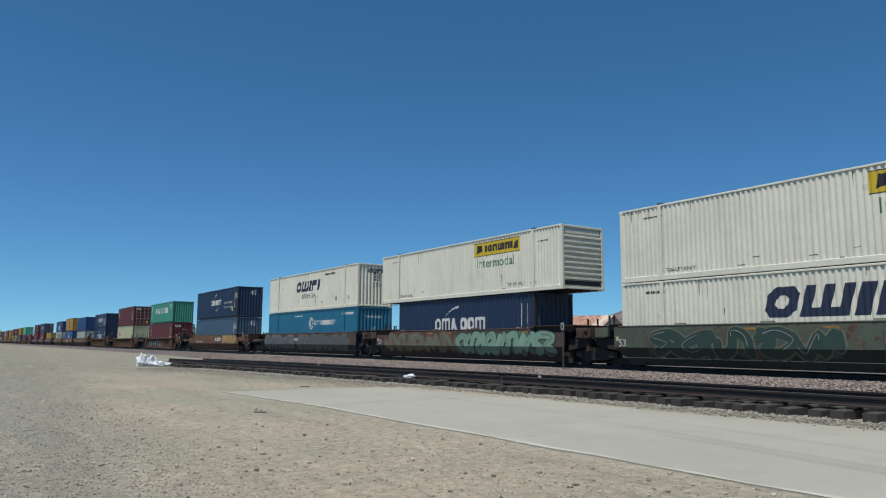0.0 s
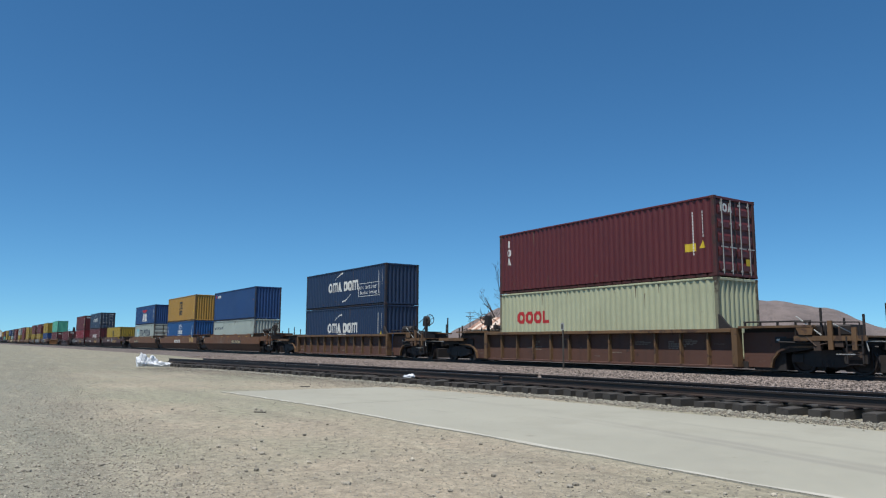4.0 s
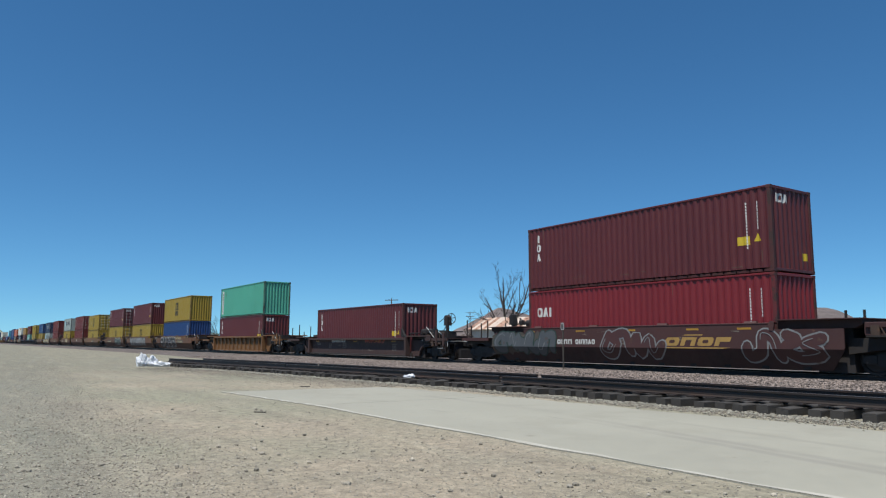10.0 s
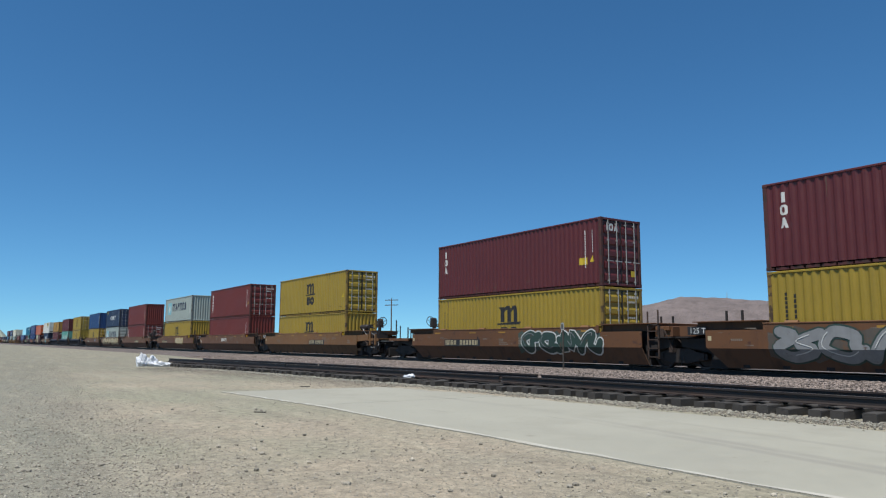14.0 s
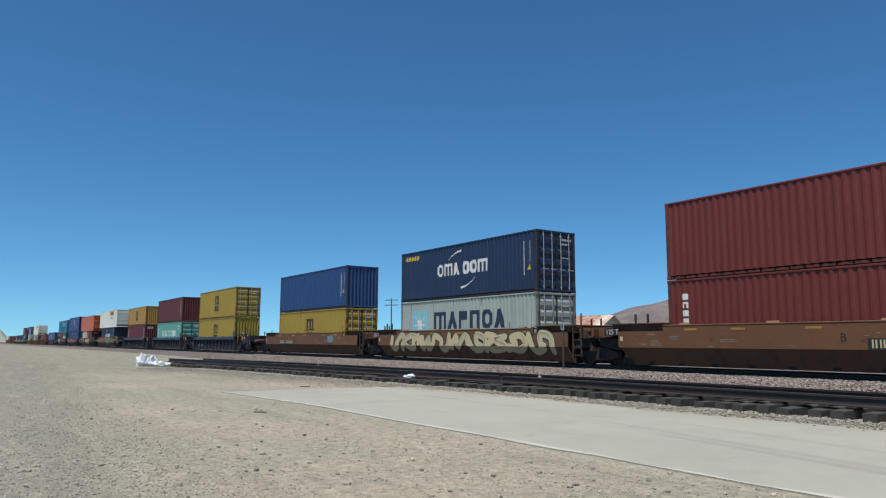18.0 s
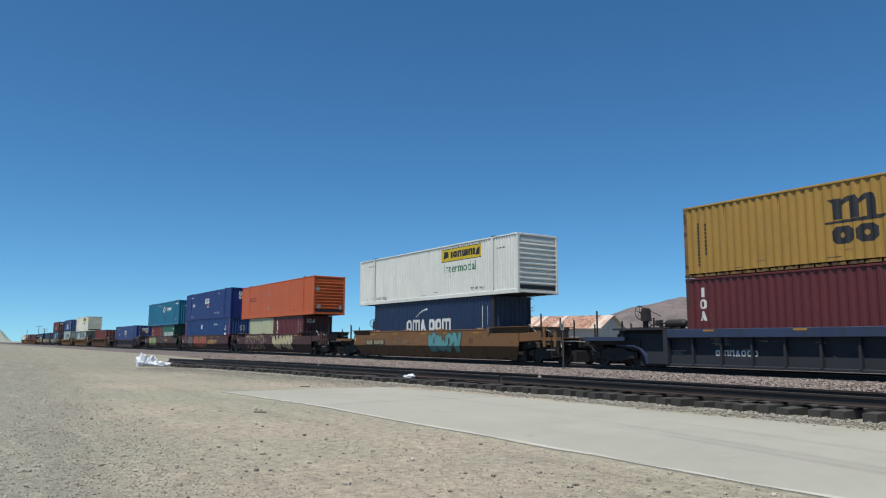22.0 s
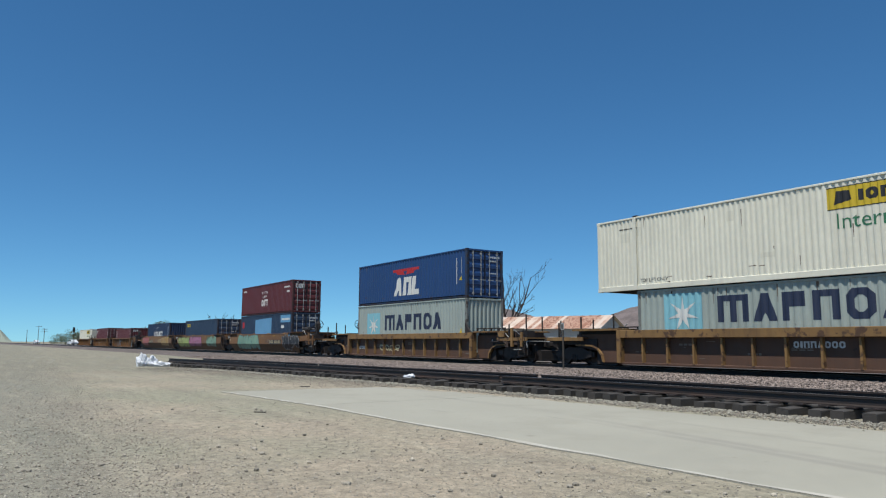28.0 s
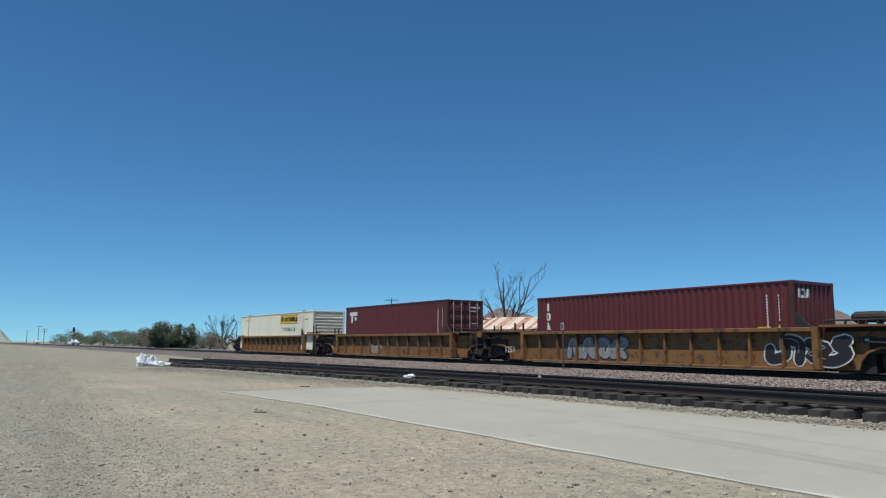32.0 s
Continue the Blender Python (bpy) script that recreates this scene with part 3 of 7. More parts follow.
    if kind == "seaco_cma":
        return logo_marks("cma", L, H) + [("yellow", row("ring ring ring ring ring", -5.6, H * 0.815, 1.42, 0.27, 0, 0.14, 0.3))]
    if kind == "cosco":
        arc = [[(0.05 + 0.85 * math.cos(a) * k, 1.95 + 0.62 * math.sin(a) * k) for a, k in ((t, 1), (t + 0.39, 1), (t + 0.39, 0.86), (t, 0.86))] for t in [0.2 + 0.39 * i for i in range(7)]]
        return [("white", arc + [rect(-0.22, 1.95, -0.12, 2.45), rect(0.2, 1.95, 0.3, 2.45)] + row("ring ring ring ring ring", -0.95, 1.45, 2.1, 0.44, 0, 0.12, 0.28) + row("ring portal bar ring ring bar portal ring", -0.9, 1.12, 2.0, 0.2, 0, 0.25) + upright(-hl + 0.5, 1.2, 0.2, 1.2, 4))] + right[:2]
    if kind == "apl":
        return [("red", [rect(-1.65, 1.86, 1.35, 2.02, 0), [(-1.35, 1.86), (-0.45, 1.86), (-0.2, 1.66), (-1.05, 1.70)], [(0.05, 1.86), (0.95, 1.86), (0.7, 1.70), (-0.2, 1.66)]]),
                ("white", row("gable portal foot", -1.5, 0.42, 2.8, 1.08, 0.14, 0.08, 0.34))] + right
    if kind == "cai":
        return [("white", row("ring gable bar", -5.55, 1.72, 0.95, 0.42, 0, 0.15, 0.28))] + right[:2]
    if kind == "dong":
        return [("white", [rect(-hl + 0.45, 0.35, -hl + 0.85, 2.6)]), ("darkgreen", upright(-hl + 0.53, 0.5, 0.24, 1.9, 8))]
    if kind == "zim":
        return [("white", row("ring bar tri", -0.95, 0.72, 1.5, 0.56, 0, 0.12, 0.3) + [q for i in range(4) for q in star(-0.83 + i * 0.40, 1.88, 0.17)] + [q for i in range(3) for q in star(-0.62 + i * 0.40, 1.52, 0.17)]
                 + fine(-hl + 0.4, H * 0.82, 0.8, 0.16, 8) + fine(hl - 1.8, H * 0.78, 1.2, 0.13, 9) + fine(hl - 1.4, H * 0.64, 0.8, 0.13, 4))]
    if kind == "patched":
        return [("patch", [[(-2.29, 0.0), (1.66, 0.0), (1.69, H - 0.3), (-2.25, H - 0.42)], rect(hl - 2.4, H * 0.74, hl - 0.35, H * 0.95), rect(hl - 1.3, H * 0.3, hl - 0.4, H * 0.42)]),
                ("red", [rect(-hl + 0.45, H * 0.62, -hl + 0.85, H * 0.80)]), ("white", fine(hl - 2.2, H * 0.80, 1.7, 0.16, 6) + [rect(hl - 2.3, H * 0.58, hl - 1.7, H * 0.66)])]
    if kind == "tlogo":
        return [("white", [rect(-hl + 0.5, 2.3, -hl + 1.6, 2.55), rect(-hl + 0.75, 1.85, -hl + 1.0, 2.3), rect(-hl + 1.15, 2.0, -hl + 1.5, 2.2)])] + right[:2]
    if kind in ("hunt", "white53"):
        a = 1.5
        return [("yellow", [rect(a, 2.02, a + 3.65, 2.66)]), ("black", row("bar ring portal basin portal bar", a + 0.95, 2.18, 2.15, 0.34, 0, 0.22, 0.3) + [[(a + 0.2, 2.14), (a + 0.75, 2.24), (a + 0.7, 2.54), (a + 0.3, 2.56)], [(a + 3.2, 2.14), (a + 3.5, 2.14), (a + 3.5, 2.54), (a + 3.25, 2.44)],
                rect(a, 2.66, a + 3.65, 2.69), rect(a, 1.99, a + 3.65, 2.02)]),
                ("green", letters("Intermodal", a + 0.22, 1.40, 0.48)), ("black", letters("TOP LIFT ONLY", hl - 3.9, 0.36, 0.13) + letters("TOP LIFT ONLY", -hl + 2.2, 0.3, 0.13) + fine(hl - 1.6, H * 0.78, 0.7, 0.05, 6) + fine(-hl + 1.2, H * 0.84, 0.9, 0.05, 8))]
    if kind == "swift":
        return [("navy", row("ring basin bar deck bar", -2.46, 1.46, 4.3, 0.78, 0.24, 0.14, 0.26)), ("navy", letters("INTERMODAL", -1.35, 0.94, 0.32)), ("black", letters("53ft", hl - 1.7, 0.55, 0.24) + fine(hl - 3.5, 0.55, 0.3, 0.3, 2) + fine(hl - 5.2, H * 0.84, 1.7, 0.13, 10))]
    if kind == "swift_low":
        return [("navy", row("ring basin bar deck bar", -2.05, 1.40, 5.2, 0.98, 0.28, 0.14, 0.26)), ("black", fine(-hl + 1.2, H * 0.84, 0.9, 0.1, 8))]
    if kind == "robinson":
        ringm = [[(0.62 + 0.42 * math.cos(a) * k, 1.95 + 0.46 * math.sin(a) * k) for a, k in ((t, 1), (t + 0.785, 1), (t + 0.785, 0.84), (t, 0.84))] for t in [0.785 * i for i in range(8)]]
        spokes = [[(0.62 + r * math.cos(a + d), 1.95 + r * math.sin(a + d)) for r, d in ((0.1, -0.2), (0.36, -0.12), (0.36, 0.12), (0.1, 0.2))] for a in [0.785 * i for i in range(8)]]
        return [("white", ringm + spokes + row("ring portal portal ring ring bar portal ring ring portal", 1.15, 1.80, 3.55, 0.34, 0, 0.24, 0.28) + letters("53'", hl - 1.75, 0.5, 0.25) + fine(hl - 2.3, H * 0.84, 1.7, 0.15, 9) + fine(-hl + 1.0, 0.55, 0.35, 0.2, 3) + fine(-hl + 5.6, H * 0.86, 1.5, 0.08, 12) + [rect(-hl + 1.9, H * 0.84, -hl + 2.05, H * 0.92)])]
    if kind == "yrc":
        return [("white", row("basin ring ring", -0.70, 1.62, 1.5, 0.56, 0.08, 0.1, 0.3) + [[(q + c, r + 1.6) for q, r in ((0, 0.22), (0.2, 0), (0, -0.22), (-0.2, 0))] for c in (-hl + 2.9, -hl + 3.4)]
                 + letters("TOP LIFT ONLY", -hl + 1.8, 0.3, 0.13) + letters("TOP LIFT ONLY", hl - 5.2, 0.5, 0.16) + fine(-hl + 1.6, H * 0.83, 1.4, 0.12, 8) + fine(hl - 4.1, H * 0.83, 0.3, 0.14, 2) + fine(0.0, 1.22, 0.8, 0.14, 6)),
                ("orange", [[(-0.75, 1.08), (0.55, 1.57), (0.8, 1.57), (0.8, 1.48), (-0.15, 1.28)]])]
    if kind == "blue53":
        return [("white", letters("53", hl - 1.75, 1.7, 0.46) + [rect(hl - 1.75, 0.95, hl - 1.2, 1.45), rect(-hl + 6.3, 1.9, -hl + 6.8, 2.35)] + fine(hl - 5.2, H * 0.78, 1.2, 0.12, 8)), ("red", [rect(hl - 0.32, 0.2, hl - 0.08, H - 0.1), rect(-hl + 0.05, 0.2, -hl + 0.25, H - 0.1)])]
    if kind == "orange53":
        return [("black", row("ring ring portal portal ring deck bar deck portal", -hl + 2.1, 1.62, 1.7, 0.2, 0, 0.2) + [rect(-hl + 2.0, 1.5, -hl + 3.8, 1.56)]), ("silver", [[(q - 1.2, r + z) for q, r in ((0, 0.22), (0.18, 0), (0, -0.22), (-0.18, 0))] for z in (0.75, 1.9)] + [rect(-hl + 0.3 + 0.9 * i, 0.10, -hl + 0.75 + 0.9 * i, 0.15) for i in range(17)]),
                ("yellow", [rect(-1.22, 2.25, -1.18, 2.55)])]
    return []


COLOURS = {
    "navy": paint("navy", (24, 46, 78)), "blue": paint("blue", (30, 68, 118)), "midblue": paint("mid_blue", (16, 78, 134)), "brown": paint("oxide_brown", (97, 34, 34), 0.66),
    "red": paint("red", (130, 29, 35), 0.66), "rust": paint("rust_orange", (112, 38, 26), 0.66), "yellow": paint("yellow", (165, 139, 41), 0.68), "ochre": paint("ochre", (174, 134, 56), 0.64),
    "grey": paint("light_grey", (168, 178, 168), 0.66), "white": paint("white", (240, 236, 214), 0.70), "cleanwhite": paint("clean_white", (234, 234, 222), 0.9), "cream": paint("cream", (190, 192, 156), 0.68),
    "teal": paint("teal", (28, 112, 142), 0.70), "mint": paint("mint", (86, 176, 148), 0.60), "green": paint("green", (64, 148, 124), 0.64), "darkgreen": paint("dark_green", (48, 106, 88), 0.66),
    "greyblue": paint("grey_blue", (64, 92, 114), 0.60), "slate": paint("slate", (38, 58, 82), 0.62), "orange": paint("orange", (206, 94, 30), 0.8), "royal": paint("royal_blue", (12, 38, 108), 0.75),
    "steelblue": paint("steel_blue", (24, 62, 116), 0.66), "pale": paint("pale_mint", (96, 166, 150), 0.64),
}
# scraped, rusting paints of posts and castings; on bottom rails their darkness paints in shade
SCRAPED_SHADED = {k: surface("scraped_shaded_" + k, c, 0.7, 0, 0.3, 8.0, RUST, (58, 40, 32), True, 0.1, 30.0, 0.75, 0.52) for k, c in
           (("navy", (26, 34, 46)), ("blue", (32, 54, 80)), ("midblue", (28, 58, 92)), ("brown", (82, 38, 36)), ("red", (98, 32, 34)), ("rust", (96, 44, 34)), ("yellow", (142, 116, 48)), ("ochre", (130, 100, 52)),
            ("grey", (126, 130, 124)), ("cream", (128, 126, 102)), ("teal", (36, 86, 104)), ("mint", (78, 128, 108)), ("green", (50, 100, 84)), ("darkgreen", (40, 76, 64)), ("greyblue", (66, 86, 98)),
            ("slate", (34, 46, 62)), ("orange", (150, 68, 34)), ("royal", (26, 40, 88)), ("steelblue", (40, 62, 100)), ("pale", (92, 124, 112)))}
PLATE = surface("repair_plate_paint", (230, 226, 204), 0.6, 0, 0.06, 8.0, (206, 198, 176))
RUNS = surface("rust_run_stain", (98, 78, 64), 0.85, 0, 0.3, 9.0, (88, 58, 42))
WORDS = {"navy": "navy blue", "blue": "blue", "midblue": "mid-blue", "brown": "oxide brown", "red": "red", "rust": "rust orange", "yellow": "yellow", "ochre": "faded ochre", "grey": "light grey",
         "white": "off-white", "cleanwhite": "clean white", "cream": "cream", "teal": "teal", "mint": "mint green", "green": "green", "darkgreen": "dark green", "greyblue": "weathered grey-blue",
         "slate": "slate blue", "orange": "bright orange", "royal": "royal blue", "steelblue": "steel blue", "pale": "pale green"}
SEAL = surface("dark_door_gasket", (52, 52, 54), 0.7, 0, 0.2, 8.0)


def container(x, z, L, H, colour, logo, end, where, along):
    """A steel freight container with its base at z above the rail, centred x metres along the train; end: corr, door, ribs or plain."""
    W = 2.591 if L > 15 else 2.438
    P = COLOURS[colour]
    size = {True: "53-foot", False: "40-foot"}[L > 15] if L > 7 else "20-foot"
    if 13 < L < 15:
        size = "45-foot"
    root = thing("shipping_container", "%s %s corrugated steel container %s" % (WORDS[colour], size, where), "container", group="containers on the train")
    hl, hw = L / 2, W / 2
    post = 0.14
    domestic = L > 15
    # posts, rails and castings
    pm = shared(("corner_post", H), lambda s: s.box(-post / 2, post / 2, -0.07, 0.07, 0.118, H - 0.118, 0.015))
    cm = shared("corner_casting", lambda s: s.box(-0.089, 0.089, -0.081, 0.081, 0, 0.118, 0.012))
    tr = shared(("top_rail", L), lambda s: s.box(-hl + 0.09, hl - 0.09, -0.03, 0.03, -0.07, 0, 0.01))
    br = shared(("bottom_rail", L, domestic), lambda s: s.box(-hl + 0.09, hl - 0.09, -0.03, 0.03, 0, 0.2 if domestic else 0.15, 0.012))
    te = shared(("end_rail", W), lambda s: s.box(-0.04, 0.04, -hw + 0.08, hw - 0.08, -0.1, 0, 0.01))
    for sx in (-1, 1):
        for sy in (-1, 1):
            part("corner_post", pm, P if domestic else SCRAPED_SHADED.get(colour, P), root, at=pose(sx * (hl - post / 2), sy * (hw - 0.071), 0))
            for zz in (0, H - 0.118):
                part("corner_casting", cm, P if domestic else SCRAPED_SHADED.get(colour, P), root, at=pose(sx * (hl - 0.087), sy * (hw - 0.078), zz))
        part("end_rail", te, P, root, at=pose(sx * (hl - 0.05), 0, H - 0.004))
        part("end_sill", te, P, root, at=pose(sx * (hl - 0.05), 0, 0.13))
    for sy in (-1, 1):
        part("top_rail", tr, P, root, at=pose(0, sy * (hw - 0.034), H - 0.004))
        # 40-foot bottom rails get the darker paint for the shade below the sheet
        part("bottom_rail", br, P if domestic else SCRAPED_SHADED.get(colour, P), root, at=pose(0, sy * (hw - (0.036 if domestic else 0.08)), 0.004))
    base = 0.18 if domestic else 0.14
    if logo in ("yrc", "orange53"):
        fold = (0.61, 0.004)
    else:
        fold = (0.205, 0.034) if domestic else (0.282, DEPTH)
    sheet = corrugated(L - 2 * post + 0.02, H - base - 0.06, fold[0], 0, fold[1])
    part("side_panel", sheet, P, root, at=pose(0, -hw + 0.020, base))
    part("side_panel", sheet, P, root, at=pose(0, hw - 0.020, base, 0, 0, 180))
    part("roof", shared(("roof_panel", L, W), lambda s: s.prism(comb(-hl + 0.08, hl - 0.08, -0.04, -0.012, 0.0, 0.3 - 0.08, 0.25, 0.6), -hw + 0.06, hw - 0.06, 1)),
         P, root, at=pose(0, 0, H - 0.02))
    part("floor", shared(("container_floor", L, W), lambda s: s.prism(comb(-hl + 0.08, hl - 0.08, 0.14, 0.1, 0.02, 0.17, 0.06, 0.5), -hw + 0.05, hw - 0.05, 1)), STEELDARK, root)
    # rear wall, away from the direction of travel
    ew = W - 2 * post + 0.02
    part("end_wall", corrugated(ew, H - 0.2, 0.25), P, root, at=pose(-hl + 0.03, 0, 0.1, 0, 0, -90))
    # front wall or doors
    if end == "corr":
        part("end_wall", corrugated(ew, H - 0.2, 0.262, 0, 0.06), P, root, at=pose(hl - 0.03, 0, 0.1, 0, 0, 90))
    elif end == "ribs":
        fr = part("end_wall", shared(("plain_end", W, H), lambda s: s.box(-0.02, 0.0, -hw + 0.12, hw - 0.12, 0.1, H - 0.1)), P, root, at=pose(hl - 0.09, 0, 0))
        rib = shared(("horizontal_rib", W), lambda s: s.prism([(-0.01, -0.075), (0.085, -0.035), (0.085, 0.03), (-0.01, 0.075)], -hw + 0.15, hw - 0.15, 1))
        for i in range(9):
            part("rib", rib, P, fr, at=pose(0, 0, 0.5 + i * 0.235))
        part("header_panel", shared(("header_panel", W), lambda s: s.box(-0.01, 0.03, -hw + 0.2, hw - 0.2, -0.1, 0.1, 0.01)), P, fr, at=pose(0.02, 0, H - 0.28))
        part("step_panel", shared(("step_panel", W), lambda s: s.box(-0.01, 0.02, -hw + 0.2, hw - 0.2, -0.1, 0.1, 0.01)), SEAL, fr, at=pose(0.02, 0, 0.3))
    elif end == "plain":
        part("end_wall", shared(("smooth_end", W, H), lambda s: [s.box(-0.03, 0.0, -hw + 0.12, hw - 0.12, 0.1, H - 0.1)] + [s.box(0, 0.004, -hw + 0.15, hw - 0.15, 0.4 + 0.3 * i, 0.42 + 0.3 * i) for i in range(8)]), P, root, at=pose(hl - 0.06, 0, 0))
    else:
        dw = (W - 0.3) / 2
        dm = shared(("door_leaf", W, H), lambda s: [s.box(-0.03, 0, -dw / 2 + 0.01, dw / 2 - 0.01, 0.12, H - 0.12)] + [s.prism([(0, 0.2 + k * (H - 0.36) / 5), (0.045, 0.26 + k * (H - 0.36) / 5), (0.045, 0.14 + (k + 0.62) * (H - 0.36) / 5), (0, 0.24 + (k + 0.62) * (H - 0.36) / 5)], -dw / 2 + 0.07, dw / 2 - 0.07, 1) for k in range(5)])
        rm = shared(("lock_rod", H), lambda s: [s.tube((0.065, 0, 0.1), (0.065, 0, H - 0.1), 0.02, None, 6)] + [s.box(0.02, 0.07, -0.05, 0.05, q, q + 0.06) for q in (0.2, H * 0.36, H * 0.66, H - 0.28)] + [s.box(0.05, 0.07, -0.02, 0.3, H * 0.36, H * 0.36 + 0.04)])
        for sy in (-1, 1):
            d = part("door", dm, P, root, at=pose(hl - 0.05, sy * (dw / 2 + 0.005), 0))
            part("gasket", shared(("door_gasket", W, H), lambda s: [s.box(0, 0.012, -dw / 2 + 0.012, -dw / 2 + 0.05, 0.13, H - 0.13), s.box(0, 0.012, dw / 2 - 0.05, dw / 2 - 0.012, 0.13, H - 0.13), s.box(0, 0.012, -dw / 2 + 0.05, dw / 2 - 0.05, H - 0.17, H - 0.13), s.box(0, 0.012, -dw / 2 + 0.05, dw / 2 - 0.05, 0.13, 0.17)]), SEAL, d, "dark rubber door gasket")
            for q in (-0.26, 0.26):
                part("lock_rod", rm, GALV, d, "steel locking rod", at=pose(0, q, 0))
    # fittings of the longer boxes
    if domestic:
        for q in (-6.1, 6.1):
            part("lift_post", shared(("lift_post", H), lambda s: s.box(-0.09, 0.09, -0.012, 0.0, 0.02, H - 0.01, 0.004)), P, root, at=pose(q, -hw + 0.006, 0))
            part("lift_casting", shared("lift_casting", lambda s: s.box(-0.1, 0.1, -0.09, 0.09, 0, 0.09, 0.012)), STEELDARK, root, "dark lifting fitting", at=pose(q, -hw + 0.12, H - 0.03))
    # painted markings
    folds = [(-hl, 0.0)] + wave(L - 2 * post + 0.02, *fold) + [(hl, 0.0)]
    for i, (ink, polys) in enumerate(logo_marks(logo, L, H)):
        put_marks("marking", polys, INK[ink], root, pose(0, -hw + 0.020, 0), folds, 0.003 + 0.0015 * i)
    if logo in ("maersk", "maersk_low"):
        part("marking", sprayed(star(-4.02, 1.62, 0.7), folds, 0.012), WHITE, root, "white seven-pointed star", at=pose(0, -hw + 0.020, 0))
    # rust runs, scrapes and repair plates
    g = random.Random(along * 13 + int(z * 10))
    runs = []
    for _ in range(12 if colour in ("white", "grey", "cream", "mint", "greyblue") else 4):
        q, top_, ln, w = g.uniform(-hl + 0.2, hl - 0.2), g.choice((H - 0.1, H - 0.1, g.uniform(0.5, H - 0.3))), g.uniform(0.12, 0.7), g.uniform(0.008, 0.025)
        runs.append([(q - w, top_), (q + w, top_), (q + w * 0.3, top_ - ln), (q - w * 0.3, top_ - ln)])
    for _ in range(6):
        q, w = g.uniform(-hl + 0.3, hl - 0.8), g.uniform(0.1, 0.5)
        b_ = g.uniform(base + 0.02, base + 0.35)
        runs.append([(q, b_), (q + w, b_ + g.uniform(-0.02, 0.02)), (q + w * 0.9, b_ + 0.03), (q + 0.02, b_ + 0.02)])
    tagged(part("rust_run", sprayed(runs, folds, 0.002), RUNS, root, "thin brown rust runs", at=pose(0, -hw + 0.020, 0)), kind="stuff")
    if domestic and colour == "white":
        for _ in range(5):
            q, b_, w, t_ = g.uniform(-hl + 0.6, hl - 1.4), g.uniform(0.4, H - 0.7), g.uniform(0.2, 0.6), g.uniform(0.15, 0.4)
            part("repair_plate", sprayed([rect(q, b_, q + w, b_ + t_)], folds, 0.0025), PLATE, root, "riveted repair plate", at=pose(0, -hw + 0.020, 0))
    # markings of the front end
    ends = []
    if logo in ("tex", "cma_eco45", "forty_five"):
        ends = [("white", row("bar ring gable", -hw + 0.35, H - 0.55, 0.7, 0.30, 0, 0.15, 0.28) if logo == "tex" else letters("45", 0.0, H - 0.75, 0.45))]
        if logo == "tex":
            ends.append(("yellow", [rect(0.55, 0.45, 0.85, 0.7)]))
    elif logo == "yrc":
        ends = [("white", row("basin ring ring", -0.5, H - 0.75, 0.8, 0.38, 0, 0.1, 0.3) + [[(q + c, r + 1.95) for q, r in ((0, 0.2), (0.2, 0), (0, -0.2), (-0.2, 0))] for c in (-0.35, 0.15)] + [rect(0.7, 0.9, 0.95, 1.25)]), ("orange", [rect(-0.4, H - 0.9, 0.4, H - 0.82)])]
    elif logo == "blue53":
        ends = [("white", letters("53", -0.35, 1.7, 0.45) + [rect(-0.3, 0.9, 0.2, 1.4)]), ("red", [rect(-hw + 0.02, 0.2, -hw + 0.14, H - 0.1), rect(hw - 0.14, 0.2, hw - 0.02, H - 0.1)])]
    elif logo == "orange53":
        ends = [("silver", [[(q + c, r + h) for q, r in ((0, 0.2), (0.2, 0), (0, -0.2), (-0.2, 0))] for c, h in ((-0.95, 1.9), (-0.85, 0.6), (0.9, 0.55))])]
    elif logo == "swift":
        ends = [("black", row("ring basin bar deck bar", -0.5, H - 0.6, 1.1, 0.28, 0.06, 0.14) + letters("53ft", -0.15, 1.35, 0.26) + upright(0.0, 1.75, 0.1, 0.6, 3) + upright(0.3, 1.75, 0.1, 0.6, 4))]
    elif logo == "robinson":
        ends = [("white", fine(-0.6, H - 0.7, 1.2, 0.14, 9) + letters("53'", -0.2, 1.4, 0.2)), ("yellow", [rect(-0.2, 0.8, 0.25, 1.0)])]
    elif logo == "zim":
        ends = [("white", row("ring bar tri", -hw + 0.25, H - 0.65, 0.75, 0.34, 0, 0.1, 0.3))]
    elif end == "door":
        ends = [("white", fine(0.25, H - 0.45, 0.75, 0.1, 7) + fine(0.25, H - 0.65, 0.5, 0.08, 5) + fine(0.3, H - 1.3, 0.6, 0.06, 5))]
    out = {"corr": hl - 0.03, "ribs": hl - 0.004, "plain": hl - 0.055}.get(end, hl - 0.004)
    for i, (ink, polys) in enumerate(ends):
        put_marks("marking", polys, INK[ink], root, pose(out, 0, 0, 0, 0, 90), [(-9, 0)] + wave(ew, 0.262, 0.06) + [(9, 0)] if end == "corr" else ((-9, 0), (9, 0)), 0.003 + 0.0015 * i)
    RUNNING.append((root, x, z))
    return root


